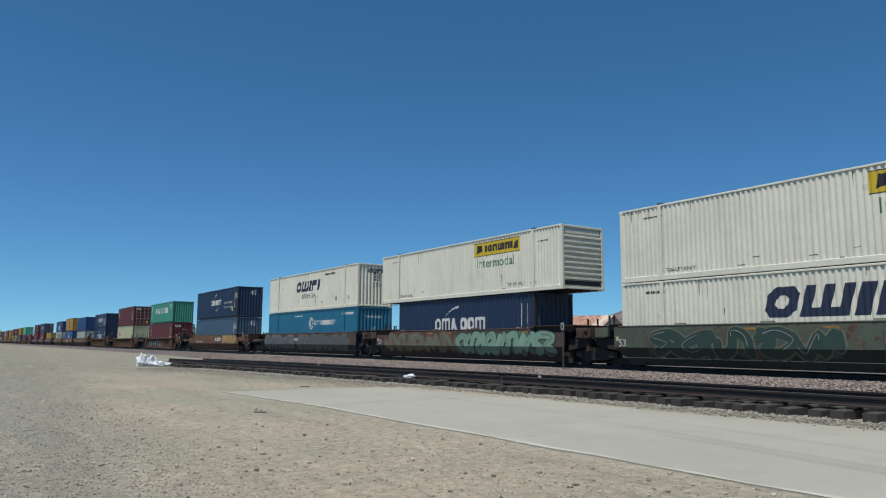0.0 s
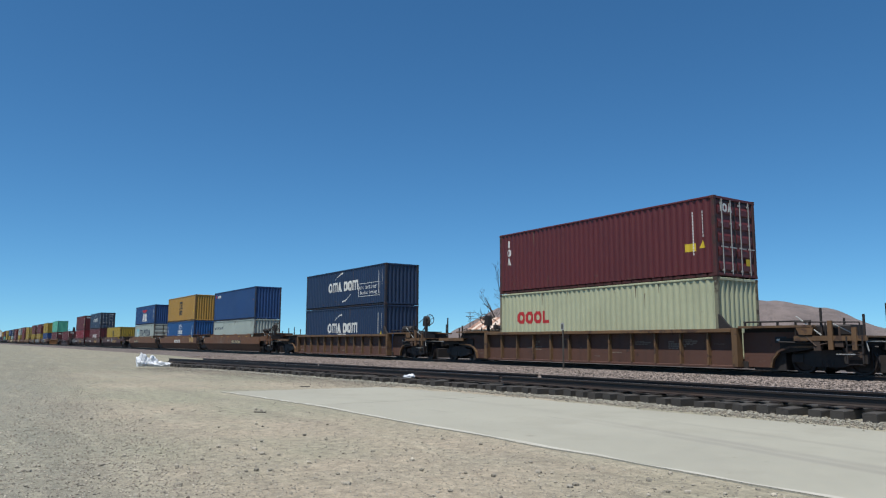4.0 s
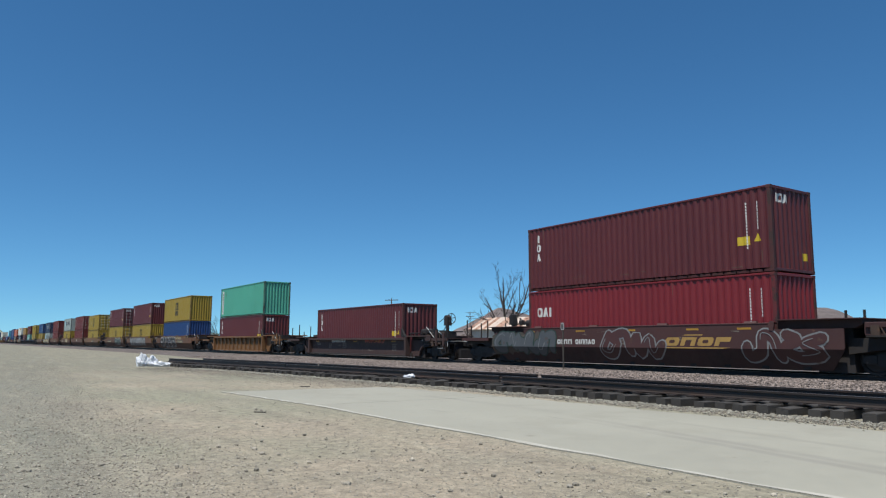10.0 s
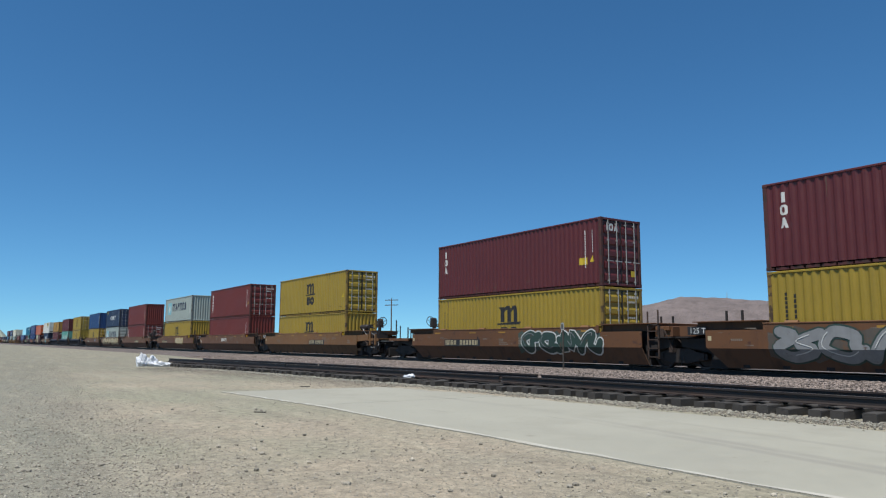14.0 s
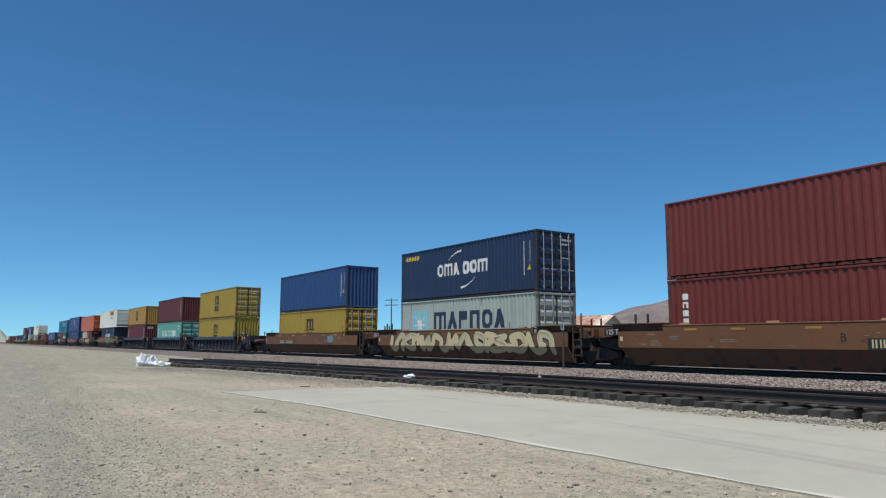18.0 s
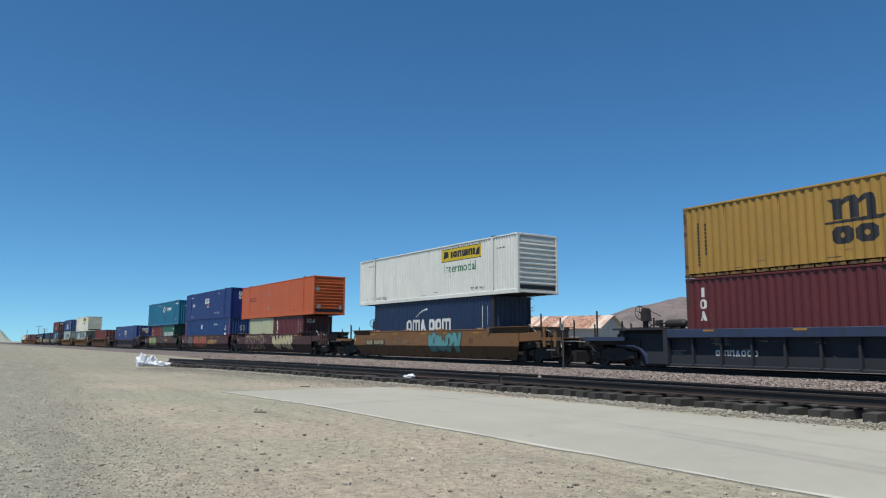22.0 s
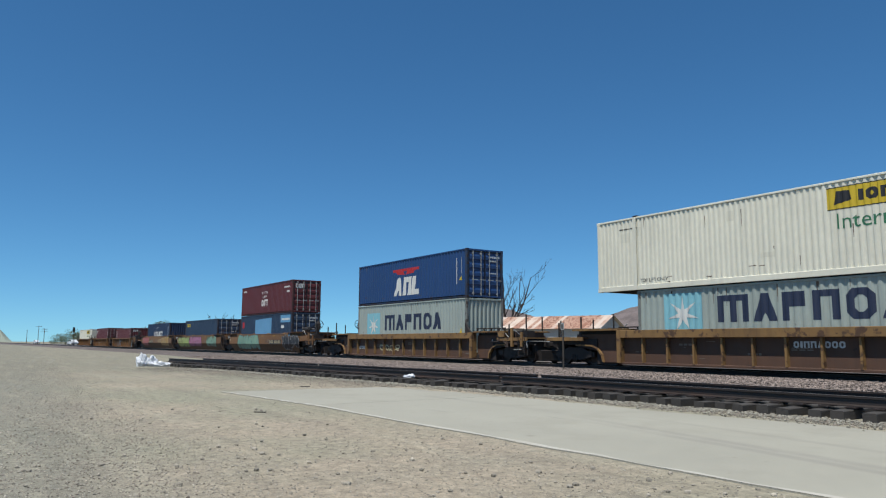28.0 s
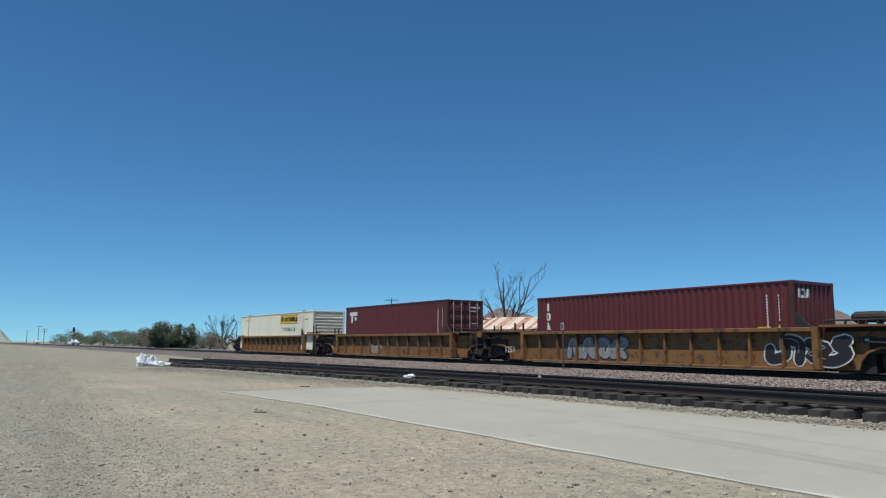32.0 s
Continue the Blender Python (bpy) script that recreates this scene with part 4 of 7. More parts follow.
# ---- well cars ----
CARPAINT = {
    "brown": surface("car_brown", (112, 73, 40), 0.65, 0, 0.2, 4.0, (96, 61, 37), (78, 48, 36), True, 0.1, 30.0, 0.6, 0.6),
    "gold": surface("car_gold", (128, 90, 50), 0.65, 0, 0.2, 4.0, (130, 84, 44), (96, 58, 38), True, 0.1, 30.0, 0.55, 0.62),
    "maroon": surface("car_maroon", (78, 46, 42), 0.7, 0, 0.18, 4.0, (70, 44, 38), (118, 84, 64), True, 0.1, 30.0, 0.6, 0.66),
    "green": surface("car_green", (84, 96, 80), 0.7, 0, 0.22, 4.0, (104, 70, 50), (86, 54, 38), True, 0.1, 30.0, 0.7, 0.56),
    "rustbrown": surface("car_rust", (86, 66, 56), 0.75, 0, 0.22, 4.0, (76, 54, 46), (150, 110, 70), True, 0.12, 30.0, 0.7, 0.62),
    "olive": surface("car_olive", (114, 85, 54), 0.7, 0, 0.24, 4.0, (92, 66, 44), (70, 48, 36), True, 0.12, 30.0, 0.7, 0.55),
    "blue": surface("car_blue", (44, 60, 88), 0.65, 0, 0.18, 4.0, (46, 44, 48), (92, 74, 62), True, 0.1, 30.0, 0.6, 0.66),
    "dark": surface("car_dark", (74, 52, 46), 0.75, 0, 0.2, 4.0, (46, 38, 36), (110, 84, 60), True, 0.1, 30.0, 0.6, 0.66),
    "bronze": surface("car_bronze", (134, 94, 50), 0.7, 0, 0.24, 4.0, (104, 70, 42), (70, 48, 36), True, 0.12, 30.0, 0.7, 0.55),
    "sandy": surface("car_sandy", (142, 108, 62), 0.7, 0, 0.24, 4.0, (104, 76, 48), (74, 50, 36), True, 0.12, 30.0, 0.7, 0.55),
    "grime": surface("car_grime", (44, 38, 34), 0.85, 0, 0.25, 5.0, (44, 36, 31), None, True, 0.1, 30.0, 0.5),
}
# plates between the ribs: duller paint; blue and sandy also darkened for the chord's shade
PANELPAINT = {"blue": surface("car_shaded_black", (38, 41, 48), 0.75, 0, 0.2, 4.0, (46, 44, 44), (66, 56, 48), True, 0.1, 30.0, 0.5, 0.66),
              "sandy": surface("car_shaded_brown", (96, 68, 50), 0.75, 0, 0.2, 4.0, (80, 58, 44), (60, 44, 36), True, 0.1, 30.0, 0.6, 0.64),
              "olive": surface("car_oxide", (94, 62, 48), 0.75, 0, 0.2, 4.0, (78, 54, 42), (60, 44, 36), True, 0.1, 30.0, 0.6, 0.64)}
# undercut plates and end decks: car paint with grime, toned down for their shade
LOWPAINT = {k: surface("grimy_shaded_" + k, c, 0.85, 0, 0.2, 4.0, (46, 40, 36), (88, 70, 56), True, 0.1, 30.0, 0.5, 0.66) for k, c in
            (("brown", (104, 73, 50)), ("gold", (112, 84, 54)), ("maroon", (72, 48, 42)), ("green", (58, 62, 54)), ("rustbrown", (66, 54, 48)))}
SCUFF = surface("faded_stencil_paint", (132, 120, 106), 0.8, 0, 0.3, 9.0, (104, 88, 74))
CARWORDS = {"brown": "weathered brown", "gold": "golden brown", "maroon": "dark maroon", "green": "green and rust", "rustbrown": "rust brown", "olive": "dusty yellow-brown", "blue": "dark blue", "dark": "low dark brown", "sandy": "sandy yellow-brown", "bronze": "golden bronze-brown"}


def truck(parent, x, big=False):
    """A two-axle truck: side frames, bolster, springs, wheels."""
    r = 0.48 if big else 0.42
    wb = 0.89
    t = part("truck", shared("bolster", lambda s: [s.box(-0.2, 0.2, -0.98, 0.98, 0.42, 0.68, 0.03)]), STEELDARK, parent, "grimy cast steel truck", at=pose(x, 0, 0))
    fm = shared("side_frame", lambda s: [s.prism([(-1.15, 0.36), (-0.75, 0.30), (-0.38, 0.22), (0.38, 0.22), (0.75, 0.30), (1.15, 0.36), (1.15, 0.56), (0.7, 0.62), (0.4, 0.74), (-0.4, 0.74), (-0.7, 0.62), (-1.15, 0.56)], -0.07, 0.07, 1)]
                + [s.box(q - 0.14, q + 0.14, -0.10, 0.10, 0.34, 0.60, 0.02) for q in (-wb, wb)])
    # solid dark blocks added for rigging, to hide the lit ground behind the wheels
    part("brake_rigging", shared("brake_rigging", lambda s: [s.box(-1.5, -0.3, -0.66, 0.66, 0.09, 0.60, 0.03), s.box(0.3, 1.5, -0.66, 0.66, 0.09, 0.60, 0.03), s.box(-0.3, 0.3, -0.5, 0.5, 0.12, 0.40)]), STEELDARK, t)
    sm = shared("spring_nest", lambda s: [s.tube((q, 0, 0.24), (q, 0, 0.44), 0.055, None, 8) for q in (-0.15, 0, 0.15)])
    ax = shared("axle", lambda s: [s.tube((0, -1.1, 0), (0, 1.1, 0), 0.075, None, 8)])

    def wheel(s):
        n = 20
        prof = [(0.0, 0.05), (0.1, 0.06), (0.13, 0.02), (r * 0.78, 0.015), (r * 0.84, 0.055), (r, 0.06), (r, -0.05), (r + 0.025, -0.065), (r * 0.84, -0.08), (0.12, -0.05), (0.0, -0.05)]
        for q, w in prof:
            s.v += [(q * math.cos(6.28318 * i / n), -w, q * math.sin(6.28318 * i / n)) for i in range(n)]
        s.f += [(a * n + i, a * n + (i + 1) % n, (a + 1) * n + (i + 1) % n, (a + 1) * n + i) for a in range(len(prof) - 1) for i in range(n)]
    wm = shared(("wheel", r), wheel)
    for sy in (-1, 1):
        part("side_frame", fm, STEELDARK, t, at=pose(0, sy * 1.02, 0))
        part("spring_nest", sm, STEELDARK, t, at=pose(0, sy * 1.06, 0))
    for q in (-wb, wb):
        part("axle", ax, STEELDARK, t, at=pose(q, 0, r))
        for sy in (-1, 1):
            part("wheel", wm, RAILSTEEL, t, at=pose(q, sy * 0.76, r, 0, 0, 0 if sy < 0 else 180))


HAZE = {k: surface("faded_" + k + "_spray", c, 0.7, 0, 0.3, 6.0, (86, 72, 58), (110, 80, 56), True, 0.05, 30.0, 0.7, 0.55) for k, c in
        (("mint", (104, 124, 104)), ("teal", (84, 118, 112)), ("lime", (128, 128, 84)), ("cream", (140, 112, 78)), ("smoke", (92, 84, 74)), ("darkgreen", (70, 86, 76)), ("pink", (120, 84, 78)))}


GESTURES = [[(0.9, 0.75), (0.45, 1.0), (0.05, 0.6), (0.35, 0.1), (0.75, 0.2), (0.6, 0.6), (1.0, 0.95)], [(0.0, 0.0), (0.25, 0.8), (0.6, 1.0), (0.5, 0.3), (0.85, 0.0), (1.0, 0.5)],
            [(0.0, 0.9), (0.5, 0.6), (0.1, 0.2), (0.7, 0.0), (1.0, 0.4), (0.6, 0.8), (0.9, 1.0)], [(0.0, 0.5), (0.3, 1.0), (0.45, 0.2), (0.7, 0.95), (0.85, 0.1), (1.0, 0.6)],
            [(0.1, 1.0), (0.0, 0.2), (0.4, 0.0), (0.55, 0.55), (0.3, 0.8), (0.8, 1.0), (1.0, 0.1)]]


def smoothed(path, k):
    """A round curve through the points of a path."""
    pts = [path[0]] + path + [path[-1]]
    out = []
    for i in range(1, len(pts) - 2):
        a, b, c, d = (Vector(p) for p in pts[i - 1:i + 3])
        for j in range(k):
            t = j / k
            out.append(0.5 * (2 * b + (c - a) * t + (2 * a - 5 * b + 4 * c - d) * t * t + (3 * b - a - 3 * c + d) * t ** 3))
    return out + [Vector(path[-1])]


def brushed(curve, nib):
    """A stroke of even width along a curve, with blunt round ends."""
    n = len(curve)
    left, right, out = [], [], []
    for i, p in enumerate(curve):
        d = curve[min(i + 1, n - 1)] - curve[max(i - 1, 0)]
        d = d.normalized() if d.length > 1e-6 else Vector((1, 0))
        o = Vector((-d.y, d.x)) * nib
        left.append(p + o)
        right.append(p - o)
    for i in range(n - 1):
        out.append([tuple(left[i]), tuple(right[i]), tuple(right[i + 1]), tuple(left[i + 1])])
    for p, e in ((curve[0], curve[0] - curve[1]), (curve[-1], curve[-1] - curve[-2])):
        e = e.normalized() * nib if e.length > 1e-6 else Vector((nib, 0))
        o = Vector((-e.y, e.x))
        out.append([tuple(p + o), tuple(p - o), tuple(p - o * 0.6 + e * 0.75), tuple(p + e), tuple(p + o * 0.6 + e * 0.75)])
    return out


def on_side(style, polys, lift):
    """Flat outlines laid on the near side of a car; on a smooth car they fold over the crease of the side plates."""
    s = Shape()
    for k, poly in enumerate(polys):
        up = lift + 0.0002 * (k % 40)
        if style != "smooth":
            q = [(x, min(max(z, 0.2), 1.29)) for x, z in poly]
            s.add([(x, -1.30 - up, z) for x, z in q], [tuple(range(len(q)))])
            continue
        for keep in (1, -1):
            q = clipped([(min(max(z, 0.13), 1.545), x) for x, z in poly], 0.758, keep)
            if len(q) > 2:
                s.add([(x, (-1.50 if keep > 0 else -1.50 + (0.758 - z) * 0.548) - up, z) for z, x in q], [tuple(range(len(q)))])
    return s


def graffiti(parent, style, x, z, w, h, n, fill, outline, seed):
    """A sprayed piece: fat round gestures with an edge, a hazy ground and thin pale lines; no letters."""
    g = random.Random(seed)
    p = w / n
    thin = h < 0.5
    strokes, line = [], []
    for i in range(n):
        ways = g.choice(GESTURES)
        if g.random() < 0.5:
            ways = [(1 - a, b) for a, b in ways]
        if g.random() < 0.4:
            ways = [(a, 1 - b) for a, b in ways]
        lean = g.uniform(-0.25, 0.35)
        nib = (0.035 if thin else min(0.17 * p, 0.16 * h, 0.17))
        reach = p * (1.2 if thin else 1.22) - 2 * nib
        path = [Vector((x + p * i + nib + reach * min(max(a + lean * (b - 0.5) + g.uniform(-0.09, 0.09), 0), 1), z + nib * 1.2 + (h - 2.4 * nib) * min(max(b + g.uniform(-0.06, 0.06), 0), 1))) for a, b in ways]
        curve = smoothed(path, 5)
        strokes.append((curve, nib))
        if not thin:
            line += brushed([q + Vector((-0.3 * nib, 0.35 * nib)) for q in curve[2:len(curve) // 2]], 0.014)
    if fill in ("mint", "teal", "lime", "darkgreen", "slate", "olive", "silver", "pink") and w > 3:
        m = n * 5
        cloud = []
        lo = [z + h * g.uniform(0.0, 0.22) for _ in range(m + 1)]
        hi = [z + h * g.uniform(0.72, 0.98) for _ in range(m + 1)]
        for i in range(m):
            a, b = x - 0.1 + (w + 0.2) * i / m, x - 0.1 + (w + 0.2) * (i + 1) / m
            cloud.append([(a, lo[i]), (b, lo[i + 1]), (b, hi[i + 1]), (a, hi[i])])
        part("graffiti_ground", on_side(style, cloud, 0.001), HAZE.get(fill, HAZE["smoke"]), parent, "hazy sprayed ground", at=pose(0, 0, 0))
    for i, (curve, nib) in enumerate(strokes):
        over = 0.002 * (i % 2)
        body = part("graffiti", on_side(style, brushed(curve, nib), 0.016 + over).mesh("graffiti", 0.0012), INK[fill], parent, "%s sprayed graffiti" % fill)
        if not thin:
            part("graffiti_edge", on_side(style, brushed(curve, nib + min(0.055, 0.32 * nib + 0.02)), 0.005 + over).mesh("graffiti_edge", 0.0012), INK[outline], body, "%s sprayed edge" % outline)
    if line:
        tagged(part("graffiti_line", on_side(style, line, 0.028), INK["silver" if fill != "silver" else "white"], parent, "thin pale sprayed line"), kind="stuff")


def well_car(x, style, colour, front, back, brake, marks, seed, well):
    """One unit of a well car. front, back: 'coupler' (a truck and coupler of its own), 'joint' (it carries the shared truck) or 'hung'; well: half the well's length."""
    root = thing("well_car", "%s %s double-stack well car on the rails" % (CARWORDS[colour], "rib-sided" if style == "rib" else "smooth-sided" if style == "smooth" else "low-sided"), "rail car", group="cars of the train")
    P, G = CARPAINT[colour], CARPAINT["grime"]
    g = random.Random(seed)
    laddered = style == "smooth" and front != "coupler" and colour in ("brown", "gold")
    for sy in (-1, 1):
        turn = pose(0, 0, 0) if sy < 0 else pose(0, 0, 0, 0, 0, 180)
        if style == "smooth":
            part("side_plate", shared(("car_side_plate", well), lambda s: s.prism([(-8.33, 0.80), (-8.29, 0.76), (8.29, 0.76), (8.33, 0.80), (8.33, 1.38), (well, 1.38), (well, 1.55), (-well, 1.55), (-well, 1.38), (-8.33, 1.38)] if well < 8 else
                 [(-8.33, 0.80), (-8.29, 0.76), (8.29, 0.76), (8.33, 0.80), (8.33, 1.55), (-8.33, 1.55)], -1.50, -1.47, 1)), P, root, at=turn)
            foot = 8.36 if laddered else 7.75
            part("lower_plate", shared(("car_lower_plate", foot), lambda s: s.add([(-8.27, -1.495, 0.758), (8.32, -1.495, 0.758), (foot, -1.14, 0.11), (-7.75, -1.14, 0.11), (-8.27, -1.46, 0.758), (8.32, -1.46, 0.758), (foot, -1.10, 0.11), (-7.75, -1.10, 0.11)],
                 [(0, 1, 2, 3), (4, 5, 6, 7), (0, 1, 5, 4), (2, 3, 7, 6), (0, 3, 7, 4), (1, 2, 6, 5)])), LOWPAINT[colour], root, "grimy lower side plate, its shade darkened into the paint", at=turn)
            part("top_chord", shared(("car_top_chord", well), lambda s: s.box(-well, well, -1.515, -1.33, 1.55, 1.60, 0.012)), P, root, at=turn)
            for q in (-5.2, -1.8, 1.7, 5.3):
                part("guide_lip", shared("guide_lip", lambda s: s.prism([(-1.50, 1.60), (-1.36, 1.60), (-1.38, 1.64), (-1.46, 1.66)], -0.22, 0.22)), CARPAINT["gold"] if colour in ("brown", "gold") else P, root, at=turn @ pose(q, 0, 0))
        else:
            top = 1.43 if style == "rib" else 1.20
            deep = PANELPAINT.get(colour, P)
            ch = 0.30 if colour in ("blue", "sandy") else 0.13
            part("top_chord", shared(("car_box_chord", top, ch), lambda s: s.box(-6.75, 6.75, -1.53, -1.26, top - ch, top, 0.012)), P, root, at=turn)
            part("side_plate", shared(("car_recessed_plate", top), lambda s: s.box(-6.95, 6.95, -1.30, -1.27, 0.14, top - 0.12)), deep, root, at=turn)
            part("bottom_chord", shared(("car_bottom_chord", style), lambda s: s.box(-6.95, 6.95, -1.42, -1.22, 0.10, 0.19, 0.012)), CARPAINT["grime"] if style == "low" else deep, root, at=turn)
            # end bays: a darker plate with an arch over the wheels, under the end deck
            for q in (-1, 1):
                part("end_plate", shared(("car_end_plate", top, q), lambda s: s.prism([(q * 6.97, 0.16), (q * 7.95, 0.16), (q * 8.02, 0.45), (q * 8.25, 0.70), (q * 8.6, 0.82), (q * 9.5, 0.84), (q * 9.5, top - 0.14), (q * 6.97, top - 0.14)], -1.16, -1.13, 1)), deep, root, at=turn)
                part("end_post", shared(("car_end_post", top), lambda s: s.box(-0.1, 0.1, -1.54, -1.2, 0.16, top + 0.02, 0.015)), deep if colour == "blue" else P, root, at=turn @ pose(q * 6.86, 0, 0))
                part("arch_rim", shared("car_arch_rim", lambda s: s.prism([(7.93, 0.16), (8.0, 0.46), (8.24, 0.72), (8.6, 0.85), (9.5, 0.87), (9.5, 0.81), (8.62, 0.79), (8.29, 0.67), (8.07, 0.43), (8.0, 0.16)], -1.26, -1.13, 1)), P, root, at=turn @ (pose(0, 0, 0) if q > 0 else Matrix.Diagonal((-1, 1, 1, 1))))
            if style == "rib":
                rb = shared(("car_rib", ch), lambda s: s.prism([(-0.05, -1.30), (0.05, -1.30), (0.035, -1.44), (-0.035, -1.44)], 0.19, 1.43 - ch, 2))
                for i in range(11):
                    part("rib", rb, deep if colour == "blue" else P, root, at=turn @ pose(-5.75 + 1.15 * i, 0, 0))
    part("well_floor", shared("well_floor", lambda s: [s.box(-7.0 + 1.4 * i - 0.12, -7.0 + 1.4 * i + 0.12, -1.2, 1.2, 0.11, 0.34, 0.02) for i in range(11)] + [s.box(-7.2, 7.2, -1.1, -0.7, 0.10, 0.30), s.box(-7.2, 7.2, 0.7, 1.1, 0.10, 0.30), s.box(-7.2, 7.2, -0.2, 0.2, 0.12, 0.30)]), G, root)
    ptop = {"smooth": 1.69, "rib": 1.50, "low": 1.32}[style]
    for sx, kind in ((1, front), (-1, back)):
        tn = pose(0, 0, 0) if sx > 0 else pose(0, 0, 0, 0, 0, 180)
        # raised end deck over the truck
        if style == "smooth":
            part("end_deck", shared(("end_deck", well), lambda s: s.prism([(well + 0.01, 1.39), (8.55, 1.39), (8.78, 1.50), (8.78, 1.66), (well + 0.01, 1.66)], -1.31, 1.31, 1)), LOWPAINT[colour], root, "grimy raised end deck in shade-darkened paint", at=tn)
            part("deck_lip", shared(("deck_lip", well), lambda s: s.box(well + 0.005, 8.84, -1.52, 1.52, 1.66, 1.69, 0.008)), P, root, at=tn)
            part("side_gusset", shared(("side_gusset", well), lambda s: s.prism([(well - 0.16, 1.34), (well - 0.02, 1.34), (well + 0.03, 1.62), (well - 0.10, 1.66), (well - 0.20, 1.56)], -1.535, -1.50, 1)), P, root, at=tn)
        else:
            part("end_deck", shared(("flat_end_deck", ptop), lambda s: s.box(6.97, 9.5, -1.46, 1.46, ptop - 0.07, ptop, 0.012)), deep if colour == "blue" else P, root, at=tn)
            part("deck_girder", shared(("deck_girder", ptop), lambda s: s.box(6.99, 9.45, -1.1, 1.1, 0.9, ptop - 0.08)), G, root, at=tn)
            part("corner_gusset", shared(("corner_gusset", ptop), lambda s: s.prism([(9.1, ptop - 0.3), (9.5, ptop - 0.3), (9.55, ptop - 0.08), (9.0, ptop - 0.08)], -1.48, -1.2, 1)), P, root, at=tn)
        part("body_bolster", shared("body_bolster", lambda s: s.prism([(8.3, 0.62), (9.55, 0.80), (9.6, 1.1), (8.3, 1.1)], -1.22, 1.22, 1)), G, root, at=tn)
        part("end_bulkhead", shared(("end_bulkhead", ptop), lambda s: s.box(7.3, 8.4, -1.10, 1.10, 0.07, ptop - 0.2)), G, root, at=tn)
        part("center_sill", shared("center_sill", lambda s: s.box(8.2, 11.2, -0.33, 0.33, 0.72, 1.10, 0.04)) if kind == "coupler" else shared("short_sill", lambda s: s.box(8.2, 9.62, -0.42, 0.42, 0.62, 1.12, 0.04)), G, root, at=tn)
        if kind == "coupler":
            truck(root, sx * 9.735)
            if style == "smooth":
                part("end_side_panel", shared("end_side_panel", lambda s: s.prism([(8.35, 0.98), (9.85, 1.06), (9.85, 1.44), (8.35, 1.37)], -1.47, -1.42, 1)), P, root, at=tn)
            for k, q in enumerate((10.05, 10.75)):
                part("end_post", shared(("platform_post", k), lambda s: s.box(-0.07, 0.07, -0.05, 0.05, 0.75, 1.62 - 0.2 * k, 0.012)), P if colour != "blue" else G, root, at=tn @ pose(q, -1.44, 0))
            part("coupler", shared("coupler", lambda s: [s.box(11.2, 11.5, -0.11, 0.11, 0.78, 0.96, 0.02), s.prism([(11.5, -0.14), (11.78, -0.20), (11.78, 0.02), (11.66, 0.16), (11.5, 0.14)], 0.74, 1.0, 2)]), STEELDARK, root, at=tn)
            part("end_platform", shared("end_platform", lambda s: [s.box(8.9, 11.1, -1.42, 1.42, 1.12, 1.17), s.box(8.9, 11.1, -1.45, -1.38, 1.02, 1.17), s.box(8.9, 11.1, 1.38, 1.45, 1.02, 1.17)]), P, root, at=tn)
            part("equipment_box", shared("equipment_box", lambda s: [s.box(9.25, 10.55, -1.25, -0.45, 1.17, 1.50, 0.04), s.box(9.6, 10.2, -1.3, -1.25, 1.2, 1.42)]), STEELDARK, root, at=tn)
            part("under_frame", shared("under_frame", lambda s: [s.box(8.9, 11.0, -1.2, 1.2, 0.86, 1.10, 0.03), s.box(10.5, 10.95, -0.9, 0.9, 0.22, 0.9), s.prism([(10.35, 0.35), (11.0, 0.35), (11.05, 0.86), (10.3, 0.86)], -1.30, -1.22, 1)]), G, root, at=tn)
            for i, q in enumerate((9.05, 9.75, 10.4, 11.0)):
                h = 0.62 + 0.22 * ((seed + i) % 3)
                part("stanchion", shared(("stanchion", h), lambda s: s.box(-0.03, 0.03, -0.03, 0.03, 0, h, 0.008)), STEELDARK, root, at=tn @ pose(q, -1.36 if i % 2 else 1.36, 1.17))
            part("grab_rail", shared("grab_rail", lambda s: [s.tube((8.95, -1.42, 1.60), (10.9, -1.42, 1.56), 0.022, None, 6), s.tube((8.95, -1.42, 1.17), (8.95, -1.42, 1.60), 0.022, None, 6), s.tube((10.9, -1.42, 1.17), (10.9, -1.42, 1.56), 0.022, None, 6), s.tube((9.9, -1.42, 1.17), (9.9, -1.42, 1.58), 0.022, None, 6)]), STEELDARK, root, at=tn)
            part("ladder", shared("ladder", lambda s: [s.box(10.5, 10.54, -1.47, -1.43, 0.30, 1.15), s.box(10.95, 10.99, -1.47, -1.43, 0.30, 1.15)] + [s.box(10.5, 10.99, -1.47, -1.44, q, q + 0.03) for q in (0.32, 0.6, 0.88)]), STEELDARK, root, at=tn)
            part("diagonal_brace", shared("diagonal_brace", lambda s: [s.tube((8.98, -1.40, 1.78), (9.75, -1.40, 1.19), 0.022, None, 5), s.tube((10.05, -1.36, 1.55), (10.7, -1.30, 1.2), 0.018, None, 5)]), GALV, root, "pale diagonal steel brace", at=tn)
            for k, v in enumerate(((9.0, 9.3, -1.42, -1.2, 0.98, 1.36), (9.5, 9.72, -1.44, -1.25, 0.72, 1.0), (10.15, 10.4, -1.42, -1.3, 0.82, 1.0))):
                part("valve", shared(("brake_valve", k), lambda s: s.box(*v, 0.02)), RUSTY, root, "rusty brake valve", at=tn)
